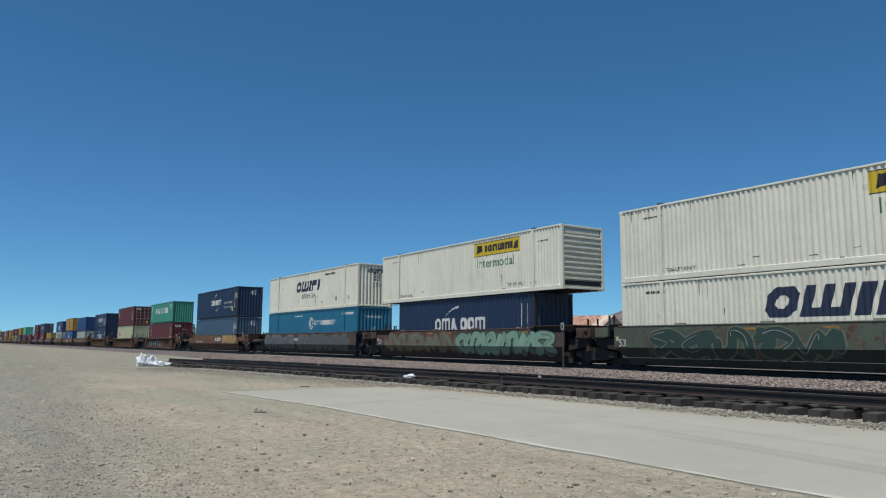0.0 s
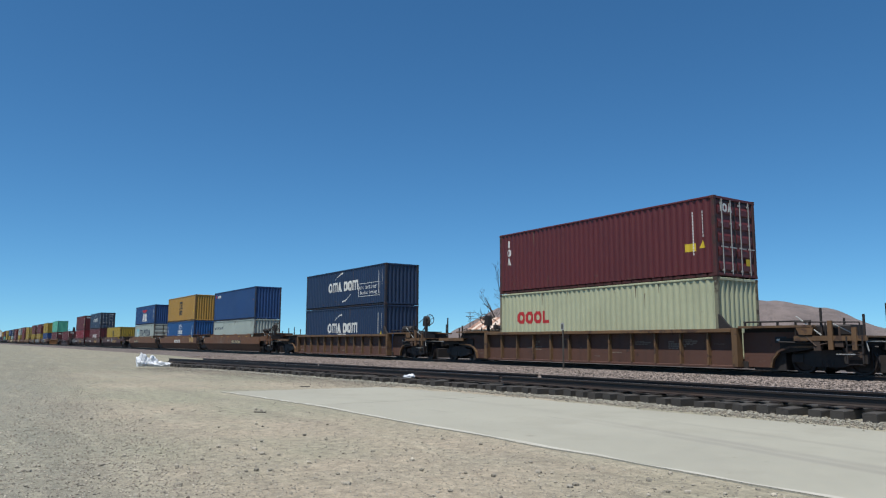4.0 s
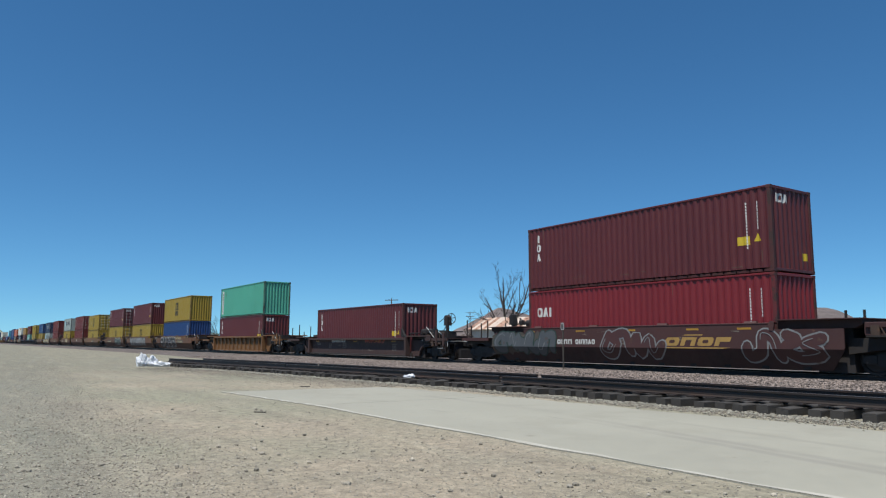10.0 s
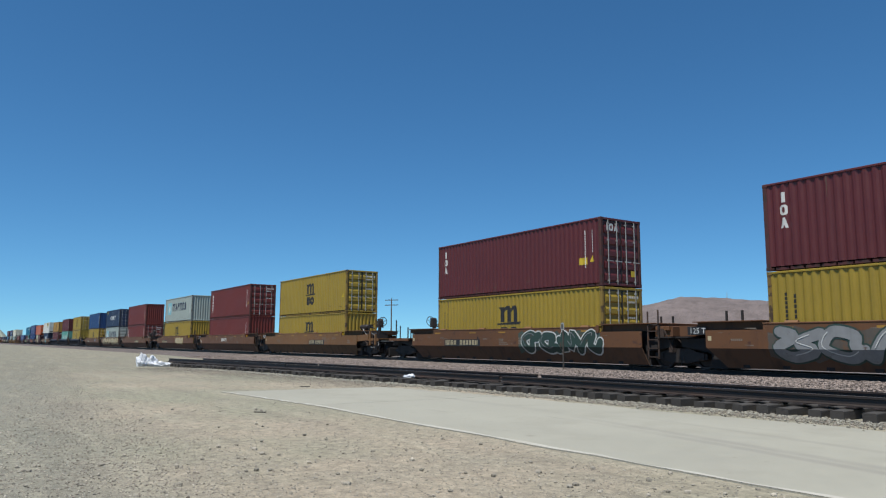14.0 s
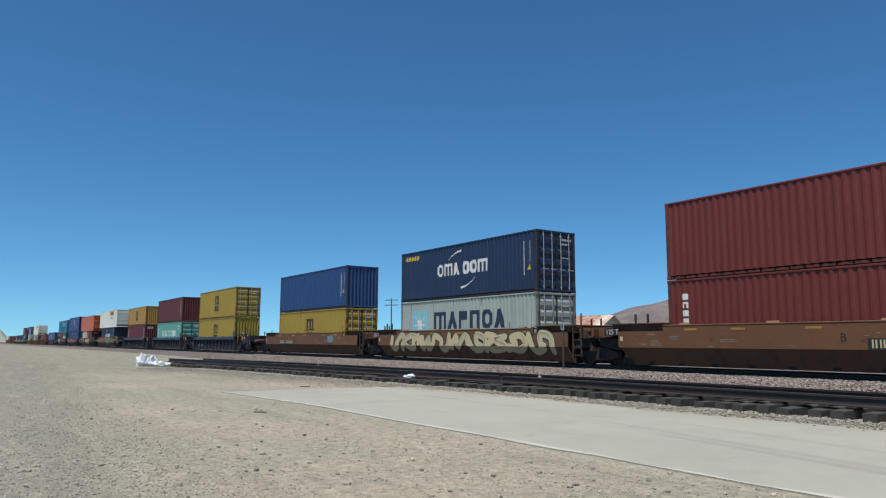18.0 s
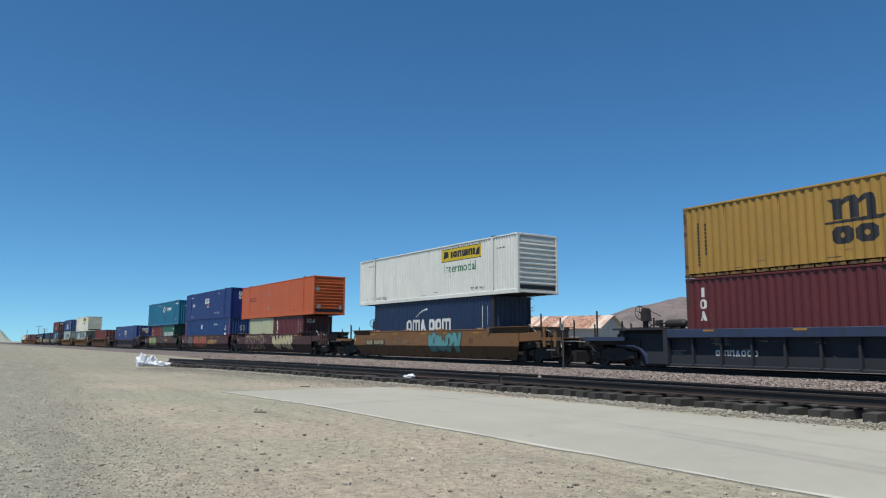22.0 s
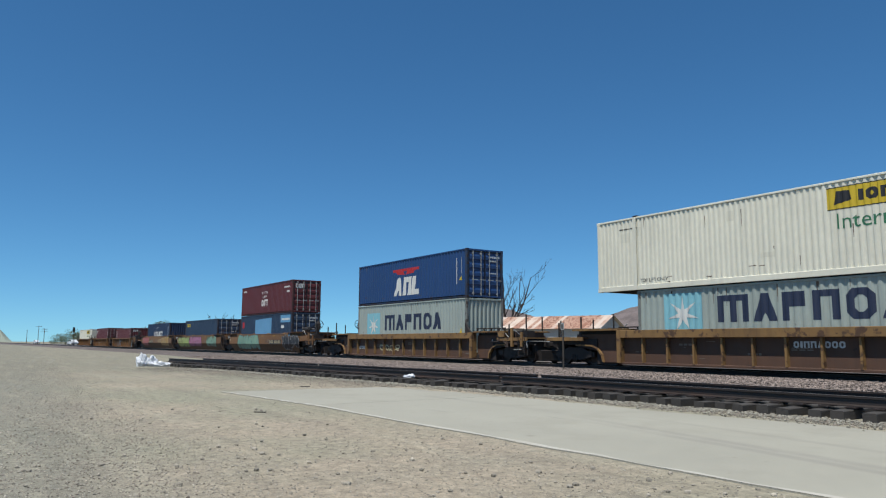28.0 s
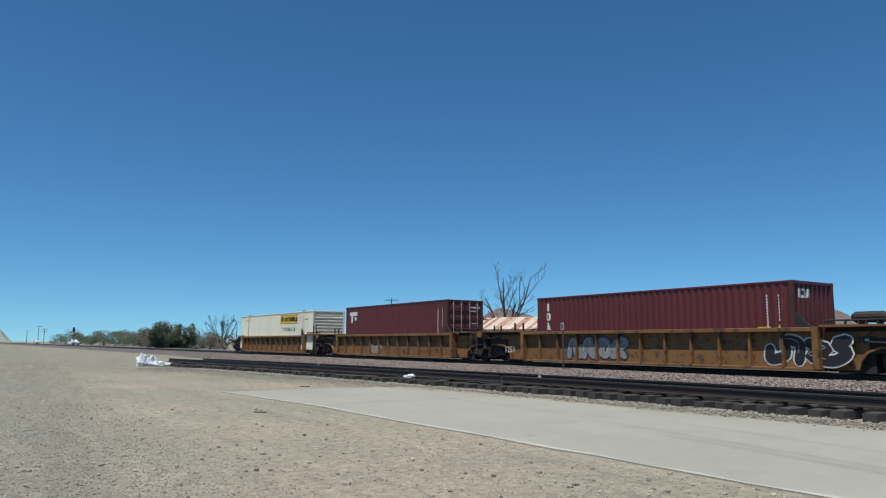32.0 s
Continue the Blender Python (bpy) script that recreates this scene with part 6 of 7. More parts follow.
TRAIN = [
    ("smooth", "green", (F53, HC, "white", "white53", "ribs"), (F53, HC, "white", "swift_low", "corr"), [("graf", -6.6, 0.35, 7.0, 1.15, 5, "darkgreen", "olive"), ("graf", 1.8, 0.35, 6.5, 1.15, 5, "darkgreen", "rustline"), ("words", "white", "B", -2.1, 1.02, 0.24), D53]),
    ("smooth", "rustbrown", (F53, HC, "white", "hunt", "ribs"), (F40, HC, "navy", "cma_low", "corr"), [("graf", 0.13, 0.3, 7.4, 1.2, 6, "mint", "darkgreen"), ("graf", -7.3, 0.4, 7.0, 1.1, 5, "olive", "rustline"), ("words", "white", "C", -2.6, 1.02, 0.24), D53]),
    ("smooth", "rustbrown", (F53, HC, "white", "swift", "corr"), (F53, HC, "teal", "robinson", "corr"), [("graf", -8.3, 0.4, 6.2, 1.1, 5, "slate", "silver"), ("graf", -1.42, 0.35, 8.4, 1.15, 7, "slate", "olive"), ("bars", "white", -2.6, 1.0, 1.8, 0.22, 9)]),
    ("smooth", "brown", (F45, HC, "navy", "cma_eco45", "corr"), (F45, HC, "greyblue", "forty_five", "corr"), [("plate", -5.4, 2.3), ("bars", "white", 1.1, 1.0, 1.9, 0.34, 3), ("graf", 3.5, 0.8, 4.0, 0.75, 5, "sand", "cream"), ("words", "black", "53", -7.7, 0.86, 0.3)]),
    ("rib", "olive", (F40, ST, "green", "china", "corr"), (F40, HC, "brown", "tex", "corr"), [("graf", -5.8, 0.35, 7.0, 0.7, 8, "teal", "blueish")]),
    ("rib", "olive", (F40, HC, "brown", "tex", "door"), (F40, HC, "cream", "oocl", "corr"), []),
    ("rib", "olive", (F40, ST, "navy", "cma_eco", "corr"), (F40, HC, "navy", "cma_low", "corr"), []),
    ("smooth", "brown", (F40, HC, "blue", "seaco", "corr"), (F40, ST, "grey", "maersk_line", "corr"), [("plate", 0.9, 2.4), ("words", "black", "B", -0.1, 1.0, 0.26)]),
    ("smooth", "brown", (F40, HC, "ochre", "msc", "corr"), (F40, HC, "midblue", "cosco", "corr"), [("bars", "white", -1.08, 0.80, 2.5, 0.34, 3), ("graf", 5.4, 0.85, 1.6, 0.6, 2, "sand", "cream")]),
    ("smooth", "brown", (F40, ST, "blue", "apl", "corr"), (F40, HC, "grey", "maersk_low", "door"), [("plate", -4.6, 2.6), ("words", "black", "52", -7.7, 0.86, 0.26)]),
    ("smooth", "maroon", None, (F40, HC, "yellow", "msc", "corr"), [("bars", "white", -3.4, 1.0, 1.7, 0.2, 9), ("words", "white", "A", -0.6, 1.0, 0.24), ("logo", "sand", 1.35, 0.80, 2.95), ("graf", 0.3, 0.85, 1.0, 0.6, 1, "silver", "black"), D53]),
    ("smooth", "maroon", (F40, HC, "slate", "cma", "door"), (F40, HC, "brown", "cma_low", "corr"), [("bars", "white", -4.04, 0.88, 1.0, 0.2, 4), ("bars", "white", -2.84, 0.88, 1.1, 0.2, 6), ("words", "white", "C", -0.96, 0.86, 0.24), ("logo", "sand", 1.8, 0.78, 3.0), D53]),
    ("smooth", "maroon", (F40, HC, "brown", "tex", "corr"), (F40, HC, "red", "cai", "corr"), [("graf", -8.4, 0.35, 4.2, 1.15, 4, "slate", "darkgreen"), ("bars", "white", -3.92, 0.88, 0.9, 0.2, 4), ("bars", "white", -2.8, 0.88, 1.1, 0.2, 6), ("words", "white", "B", -0.79, 0.86, 0.24), ("graf", -1.4, 0.3, 3.0, 1.2, 2, "maroon", "silver"), ("logo", "sand", 1.78, 0.84, 2.75), ("graf", 5.0, 0.3, 2.6, 1.1, 2, "maroon", "silver")]),
    ("low", "dark", None, (F40, HC, "brown", "tex", "corr"), [("bars", "white", -3.4, 0.92, 2.1, 0.2, 8), ("graf", 1.5, 0.85, 2.6, 0.3, 5, "salmon", "sand")]),
    ("rib", "gold", (F40, HC, "mint", "dong", "corr"), (F40, HC, "brown", "tex", "corr"), []),
    ("smooth", "brown", (F40, HC, "yellow", "msc", "corr"), (F40, HC, "steelblue", "plain", "corr"), [("plate", 2.05, 2.6), ("graf", -6.14, 0.25, 7.4, 1.27, 5, "black", "white"), ("graf", 1.04, 1.16, 2.6, 0.3, 5, "cream", "sand")]),
    ("smooth", "brown", (F40, HC, "brown", "tex", "corr"), (F40, HC, "yellow", "msc", "corr"), [("graf", -5.9, 0.3, 10.3, 1.22, 7, "silver", "darkgreen"), ("bars", "white", -0.4, 1.0, 1.0, 0.3, 3)]),
    ("smooth", "brown", (F40, HC, "brown", "tex", "door"), (F40, HC, "yellow", "msc", "door"), [("plate", -4.93, 2.9), ("graf", 1.16, 0.4, 4.95, 1.12, 4, "darkgreen", "white"), ("words", "black", "A", -2.2, 1.0, 0.25)]),
    ("smooth", "gold", (F40, HC, "yellow", "msc", "door"), (F40, ST, "yellow", "msc", "corr"), [("plate", 0.8, 2.4)]),
    ("smooth", "brown", (F40, HC, "rust", "triton", "door"), (F40, HC, "rust", "plain", "corr"), [("bars", "white", -1.0, 0.96, 1.6, 0.3, 3), D53]),
    ("smooth", "brown", (F40, HC, "grey", "maersk", "corr"), (F40, HC, "yellow", "msc", "corr"), [("plate", -5.6, 2.3), ("graf", 0.6, 0.62, 3.4, 0.82, 5, "cream", "sand"), ("words", "black", "B", -2.4, 1.0, 0.25)]),
    ("smooth", "brown", (F40, HC, "rust", "plain", "corr"), (F40, HC, "rust", "triton", "door"), [("plate", 1.2, 2.4), ("words", "black", "B", 0.3, 1.0, 0.25)]),
    ("smooth", "brown", (F40, HC, "navy", "seaco_cma", "door"), (F40, HC, "grey", "maersk_low", "door"), [("graf", -7.0, 0.35, 14.2, 1.17, 9, "cream", "darkgreen")]),
    ("smooth", "brown", (F40, HC, "blue", "plain", "corr"), (F40, HC, "yellow", "msc", "door"), [("plate", -5.04, 2.6), ("words", "black", "A", -2.0, 0.85, 0.25), ("graf", 3.8, 0.9, 0.75, 0.5, 1, "blueish", "silver")]),
    ("rib", "blue", (F40, HC, "yellow", "msc", "door"), (F40, HC, "yellow", "msc", "corr"), [("bars", "white", -5.6, 0.50, 0.85, 0.2, 4), ("bars", "white", -4.45, 0.50, 0.85, 0.2, 4), ("words", "silver", "53", 0.4, 0.5, 0.3)]),
    ("rib", "blue", (F40, HC, "brown", "plain", "corr"), (F40, HC, "pale", "china", "door"), [("words", "silver", "53", 2.6, 0.5, 0.3)]),
    ("rib", "blue", (F40, ST, "ochre", "msc", "corr"), (F40, HC, "brown", "tex", "corr"), [("bars", "white", -4.9, 0.50, 1.6, 0.2, 8), ("words", "silver", "53", 1.6, 0.5, 0.3)]),
    ("smooth", "gold", (F53, HC, "cleanwhite", "hunt", "ribs"), (F40, HC, "navy", "cma_low", "corr"), [("plate", -6.56, 2.2), ("graf", 0.6, 0.4, 3.0, 1.1, 4, "teal", "darkgreen"), ("words", "black", "53", 4.4, 0.9, 0.26)]),
    ("smooth", "maroon", (F53, HC, "orange", "orange53", "ribs"), None, [("graf", -6.13, 0.35, 4.5, 1.12, 6, "maroon", "cream"), ("graf", 0.48, 0.3, 4.2, 1.2, 6, "cream", "black")]),
    ("smooth", "maroon", (F53, HC, "royal", "yrc", "plain"), (F53, HC, "steelblue", "blue53", "corr"), [("graf", -3.59, 0.35, 4.6, 1.17, 5, "salmon", "sand"), ("logo", "sand", 1.7, 0.8, 3.0), ("graf", -6.0, 0.4, 1.65, 1.05, 2, "slate", "silver"), D53]),
    ("smooth", "maroon", (F53, HC, "teal", "robinson", "corr"), None, [("graf", -5.69, 0.35, 3.5, 1.15, 4, "lime", "darkgreen"), ("graf", 0.48, 0.4, 1.7, 1.05, 3, "black", "silver"), ("bars", "sand", 2.6, 1.0, 1.4, 0.26, 2), ("words", "white", "B", -1.7, 1.0, 0.22), D53]),
    ("low", "maroon", None, (F53, HC, "royal", "yrc", "door"), []),
    ("rib", "olive", None, (F40, ST, "rust", "plain", "door"), []),
    ("rib", "sandy", (F53, HC, "white", "hunt", "ribs"), (F40, ST, "grey", "maersk_low", "corr"), [("bars", "white", 0.2, 0.8, 1.6, 0.2, 8)]),
    ("rib", "sandy", (F40, ST, "blue", "apl", "door"), (F40, HC, "grey", "maersk_low", "corr"), [("bars", "white", -6.0, 0.5, 1.4, 0.2, 5), ("graf", -3.0, 0.4, 2.4, 0.4, 4, "cream", "sand")]),
    ("smooth", "gold", (F40, ST, "brown", "zim", "door"), (F40, HC, "slate", "patched", "door"), [("graf", -5.95, 0.3, 5.3, 1.22, 5, "mint", "teal"), ("plate", 2.1, 2.5), ("graf", 4.85, 0.3, 3.3, 1.2, 4, "black", "silver"), ("words", "black", "B", 1.25, 0.85, 0.28)]),
    ("smooth", "gold", None, (F40, HC, "slate", "seaco_gold", "door"), [("graf", -7.7, 0.3, 4.4, 1.2, 4, "lime", "black"), ("graf", -3.04, 0.4, 4.5, 1.1, 4, "pink", "black"), ("graf", 3.57, 0.4, 3.1, 1.1, 3, "mint", "darkgreen")]),
    ("smooth", "gold", None, (F40, HC, "navy", "cma_low", "corr"), [("graf", -7.6, 0.4, 3.6, 1.1, 4, "pinkline", "salmon"), ("plate", -3.87, 2.3), ("graf", 1.5, 0.8, 1.6, 0.45, 4, "cream", "sand"), ("graf", 3.2, 0.45, 3.5, 1.0, 5, "sand", "cream")]),
    ("rib", "bronze", None, (F40, ST, "brown", "tex", "corr"), [("graf", -4.15, 0.22, 3.35, 1.0, 4, "silver", "navy"), ("graf", 5.1, 0.22, 2.5, 1.0, 2, "black", "white"), ("words", "white", "1251", -8.38, 0.48, 0.28)]),
    ("rib", "bronze", None, (F40, HC, "brown", "tlogo", "door"), [("graf", -2.4, 0.3, 1.2, 0.5, 1, "silver", "cream")]),
    ("rib", "bronze", None, (F53, HC, "white", "hunt", "ribs"), []),
]


# half the length of the well for each length of the lower load
WELL = {F53: 8.12, F45: 6.9}

# handbrake end of each car: 1 in front, -1 at the rear
BRAKES = {2: -1, 3: -1, 4: 1, 5: -1, 6: 1, 7: 1, 12: -1, 13: 1, 14: -1, 17: -1, 18: 1, 21: 1, 26: -1, 27: -1, 30: -1, 31: 1, 32: -1, 33: 1, 34: -1, 35: 1, 38: 1}


def build_train():
    x = -11.755
    for i, (style, colour, upper, lower, marks) in enumerate(TRAIN):
        if i:
            x -= 19.504 if NEXT[i - 1] == "A" else 23.578
        front = "hung" if i and NEXT[i - 1] == "A" else "coupler"
        back = "joint" if i < len(NEXT) and NEXT[i] == "A" else "coupler"
        brake = BRAKES.get(i, 0)
        well_car(x, style, colour, front, back, brake, marks, i + 1, WELL.get(lower[0] if lower else None, 6.15))
        z0 = 0.36
        low = HC
        if lower:
            L, low, c, logo, end = lower
            container(x, z0, L, low, c, logo, end, "sitting in a well car", i)
        elif i == 28:
            low = ST
            container(x - 3.05, z0, F20, low, "cream", "none", "corr", "sitting in a well car", i)
            container(x + 3.05, z0, F20, low, "brown", "tex", "corr", "sitting in a well car", i)
        elif i == 30:
            low = ST
            container(x - 3.05, z0, F20, low, "rust", "triton", "corr", "sitting in a well car", i)
            container(x + 3.05, z0, F20, low, "darkgreen", "china_short", "corr", "sitting in a well car", i)
        if upper:
            L, h, c, logo, end = upper
            container(x, z0 + low + 0.025, L, h, c, logo, end, "stacked on another container", i)


build_train()
# ---- concrete pad, spare track panels, post ----
EDGE = surface("chipped_concrete", (196, 191, 177), 0.9, 0, 0.12, 9.0, (172, 166, 150))


def pad():
    root = thing("concrete_pad", "pale worn concrete loading pad on the dirt", "pavement", kind="structure")
    near = lambda x: 5.82
    far = lambda x: 10.92 + 0.055 * (x + 5.1) - 0.010 * min(0.0, x + 12) ** 2
    cuts = [-17.8, -13.2, 5.5]
    g = random.Random(5)
    for i in range(len(cuts) - 1):
        a, b = cuts[i] + 0.012, cuts[i + 1] - 0.012
        s = Shape()
        m0 = near(a) - (0.35 if i == 0 else 0)
        poly = [(a, m0)]
        for k in range(1, 30):
            q = a + (b - a) * k / 30
            poly.append((q, near(q) + g.uniform(-0.03, 0.03) - (0.35 * (1 - k / 30) if i == 0 else 0)))
        poly += [(b, near(b)), (b, far(b))]
        for k in range(29, 0, -1):
            q = a + (b - a) * k / 30
            poly.append((q, far(q) + g.uniform(-0.12, 0.12)))
        poly.append((a + (0.2 if i == 0 else 0), far(a)))
        s.prism(poly, -0.05, 0.012, 2)
        slab = part("slab", s, CONCRETE, root)
        e = Shape()
        for q, y in poly[:31]:
            w = g.uniform(0.01, 0.15)
            e.v += [(q, y + 0.002, 0.0165), (q, y + w, 0.0165)]
        e.f = [(2 * i, 2 * i + 2, 2 * i + 3, 2 * i + 1) for i in range(30)]
        part("worn_edge", e, EDGE, slab, "pale chipped edge of the slab")


pad()


def track_panels():
    tie_m = shared("panel_tie", lambda s: s.box(-0.105, 0.105, 0, 2.59, 0, 0.168, 0.015))
    plate_m = shared("tie_plate", lambda s: s.box(-0.09, 0.09, -0.19, 0.19, 0, 0.02))
    g = random.Random(9)
    corners = [(-39.2, 8.75), (-27.2, 10.35), (-15.1, 11.47), (-2.9, 12.12), (9.3, 12.6)]
    for k in range(4):
        o = Vector((*corners[k], 0))
        yaw = math.degrees(math.atan2(corners[k + 1][1] - o.y, corners[k + 1][0] - o.x))
        root = thing("track_panel", "spare track panel of dark timber ties lying on the dirt", "track panel", pose(o.x, o.y, 0.0, 0, 0, yaw), group="spare track panels")
        for i in range(28):
            part("tie", tie_m, TIE, root, at=pose(0.2 + i * 0.432 + g.uniform(-0.05, 0.05), g.uniform(-0.11, 0.11), g.uniform(-0.03, 0.002), g.uniform(-1, 1), g.uniform(-2, 2), g.uniform(-3.0, 3.0)))
        for q in (0.578, 2.012):
            r = Shape().prism([(q + y, 0.198 + z) for y, z in rail_profile()], 0.05 + (0.9 if q > 1 and k == 0 else 0), 12.12)
            rail = part("rail", r, RAILSTEEL, root, "dark rusty steel rail")
            # lighter grey strip paints the sheen along the top of the dark rail
            part("rail_head", Shape().box(0.06 + (0.9 if q > 1 and k == 0 else 0), 12.11, q - 0.030, q + 0.030, 0.366, 0.370), RAILSHEEN, rail, "grey strip on the rail head, painted for its sheen")
            for i in range(28):
                part("tie_plate", plate_m, RAILSTEEL, root, at=pose(0.2 + i * 0.432, q, 0.178))


track_panels()


def marker_post():
    root = thing("marker_post", "slim steel marker post with a small grey sign", "sign post", pose(-22.25, 21.0, 0.12))
    part("post", Shape().box(-0.035, 0.035, -0.02, 0.02, 0, 1.72, 0.006), surface("weathered_post", (84, 78, 70), 0.8, 0.2, 0.2, 9.0, (60, 50, 44)), root)
    part("sign", Shape().box(-0.10, 0.10, -0.035, -0.022, 1.66, 1.96, 0.004), GALV, root, "small grey rectangular sign")
    part("sign_mark", marks_mesh([rect(-0.06, 1.71, 0.06, 1.91)], False), surface("dark_sign_panel", (92, 92, 88), 0.6, 0, 0.2, 9.0), root, at=pose(0, -0.037, 0))


marker_post()


# ---- litter and stones ----
def crumpled(seed, lx, ly, lz):
    """A crumpled, faceted heap."""
    bm = bmesh.new()
    bmesh.ops.create_icosphere(bm, subdivisions=4, radius=1)
    off = Vector((seed * 3.1, seed, 0))
    for v in bm.verts:
        n1 = noise.noise(v.co * 1.7 + off)
        n2 = noise.noise(v.co * 4.5 + off * 2)
        n3 = abs(noise.noise(v.co * 9 + off))
        f = 1 + 0.38 * n1 + 0.2 * n2 - 0.14 * n3
        v.co = Vector((v.co.x * lx * f, v.co.y * ly * f, max(0.0, (v.co.z + 0.45) * lz * f)))
    me = bpy.data.meshes.new("crumpled")
    bm.to_mesh(me)
    bm.free()
    return me


PLASTIC = surface("white_plastic_film", (232, 234, 236), 0.35, 0, 0.05, 6.0, (196, 200, 206))


def litter():
    root = thing("plastic_bag_heap", "crumpled heap of white plastic bags on the dirt", "rubbish", pose(-38.2, 8.2, 0.0, 0, 0, 62, ))
    part("bag", crumpled(1, 0.30, 0.28, 0.40), PLASTIC, root, at=pose(-0.42, 0, 0))
    part("bag", crumpled(2, 0.26, 0.26, 0.36), PLASTIC, root, at=pose(0.02, 0.1, 0))
    part("bag", crumpled(3, 0.48, 0.22, 0.15), PLASTIC, root, at=pose(0.5, -0.1, 0))
    solid("cloth_scrap", crumpled(5, 0.22, 0.12, 0.07), PLASTIC, "white rag lying by the track panels", "rubbish", pose(-18.97, 11.56, 0.165, 0, 0, 20))
    solid("cloth_scrap", crumpled(6, 0.12, 0.09, 0.05), PLASTIC, "small white rag lying on the track panels", "rubbish", pose(-20.4, 12.0, 0.165, 0, 0, 50))
    solid("timber_scrap", Shape().box(-0.11, 0.11, -0.02, 0.02, 0, 0.018, 0.004), TIE, "small dark timber offcut on the dirt", "debris", pose(-12.36, 4.5, 0.0, 0, 0, 38))
    solid("timber_scrap", Shape().box(-0.13, 0.13, -0.025, 0.025, 0, 0.022, 0.005), TIE, "small dark timber offcut on the dirt", "debris", pose(-18.8, 8.1, 0.0, 0, 0, 50))


for q, (wx, wy) in enumerate(((-11.55, 14.15), (-10.1, 13.39), (-10.45, 14.2), (-9.3, 14.3))):
    solid("white_strip", Shape().box(-0.26, 0.26, -0.035, 0.035, 0, 0.012, 0.003), WHITE, "white strip lying on the track panels", "debris", pose(wx, wy, 0.175, 0, 0, 4 * q - 6), group="plastic strips")


litter()


def stone_meshes(g, n):
    out = []
    for _ in range(n):
        bm = bmesh.new()
        bmesh.ops.create_icosphere(bm, subdivisions=1, radius=1)
        vs = np.array([v.co[:] for v in bm.verts])
        fs = np.array([[v.index for v in f.verts] for f in bm.faces])
        bm.free()
        vs = vs * g.uniform(0.65, 1.2, (len(vs), 1)) * np.array([1.0, g.uniform(0.65, 1.0), g.uniform(0.55, 0.9)])
        out.append((vs, fs))
    return out


def scatter(name, label, material, places, sizes, seed):
    """Loose stones on the ground as one sheet of stuff."""
    g = np.random.RandomState(seed)
    kinds = stone_meshes(g, 8)
    V, F, o = [], [], 0
    for (x, y, z), r in zip(places, sizes):
        vs, fs = kinds[g.randint(8)]
        a = g.uniform(0, 6.28)
        c, s = math.cos(a), math.sin(a)
        p = vs @ np.array([[c, s, 0], [-s, c, 0], [0, 0, 1]]) * r + np.array([x, y, z + r * 0.3])
        V.append(p)
        F.append(fs + o)
        o += len(vs)
    me = bpy.data.meshes.new(name)
    me.from_pydata(np.concatenate(V).tolist(), [], np.concatenate(F).tolist())
    return solid(name, me, material, label, "stones", kind="stuff")


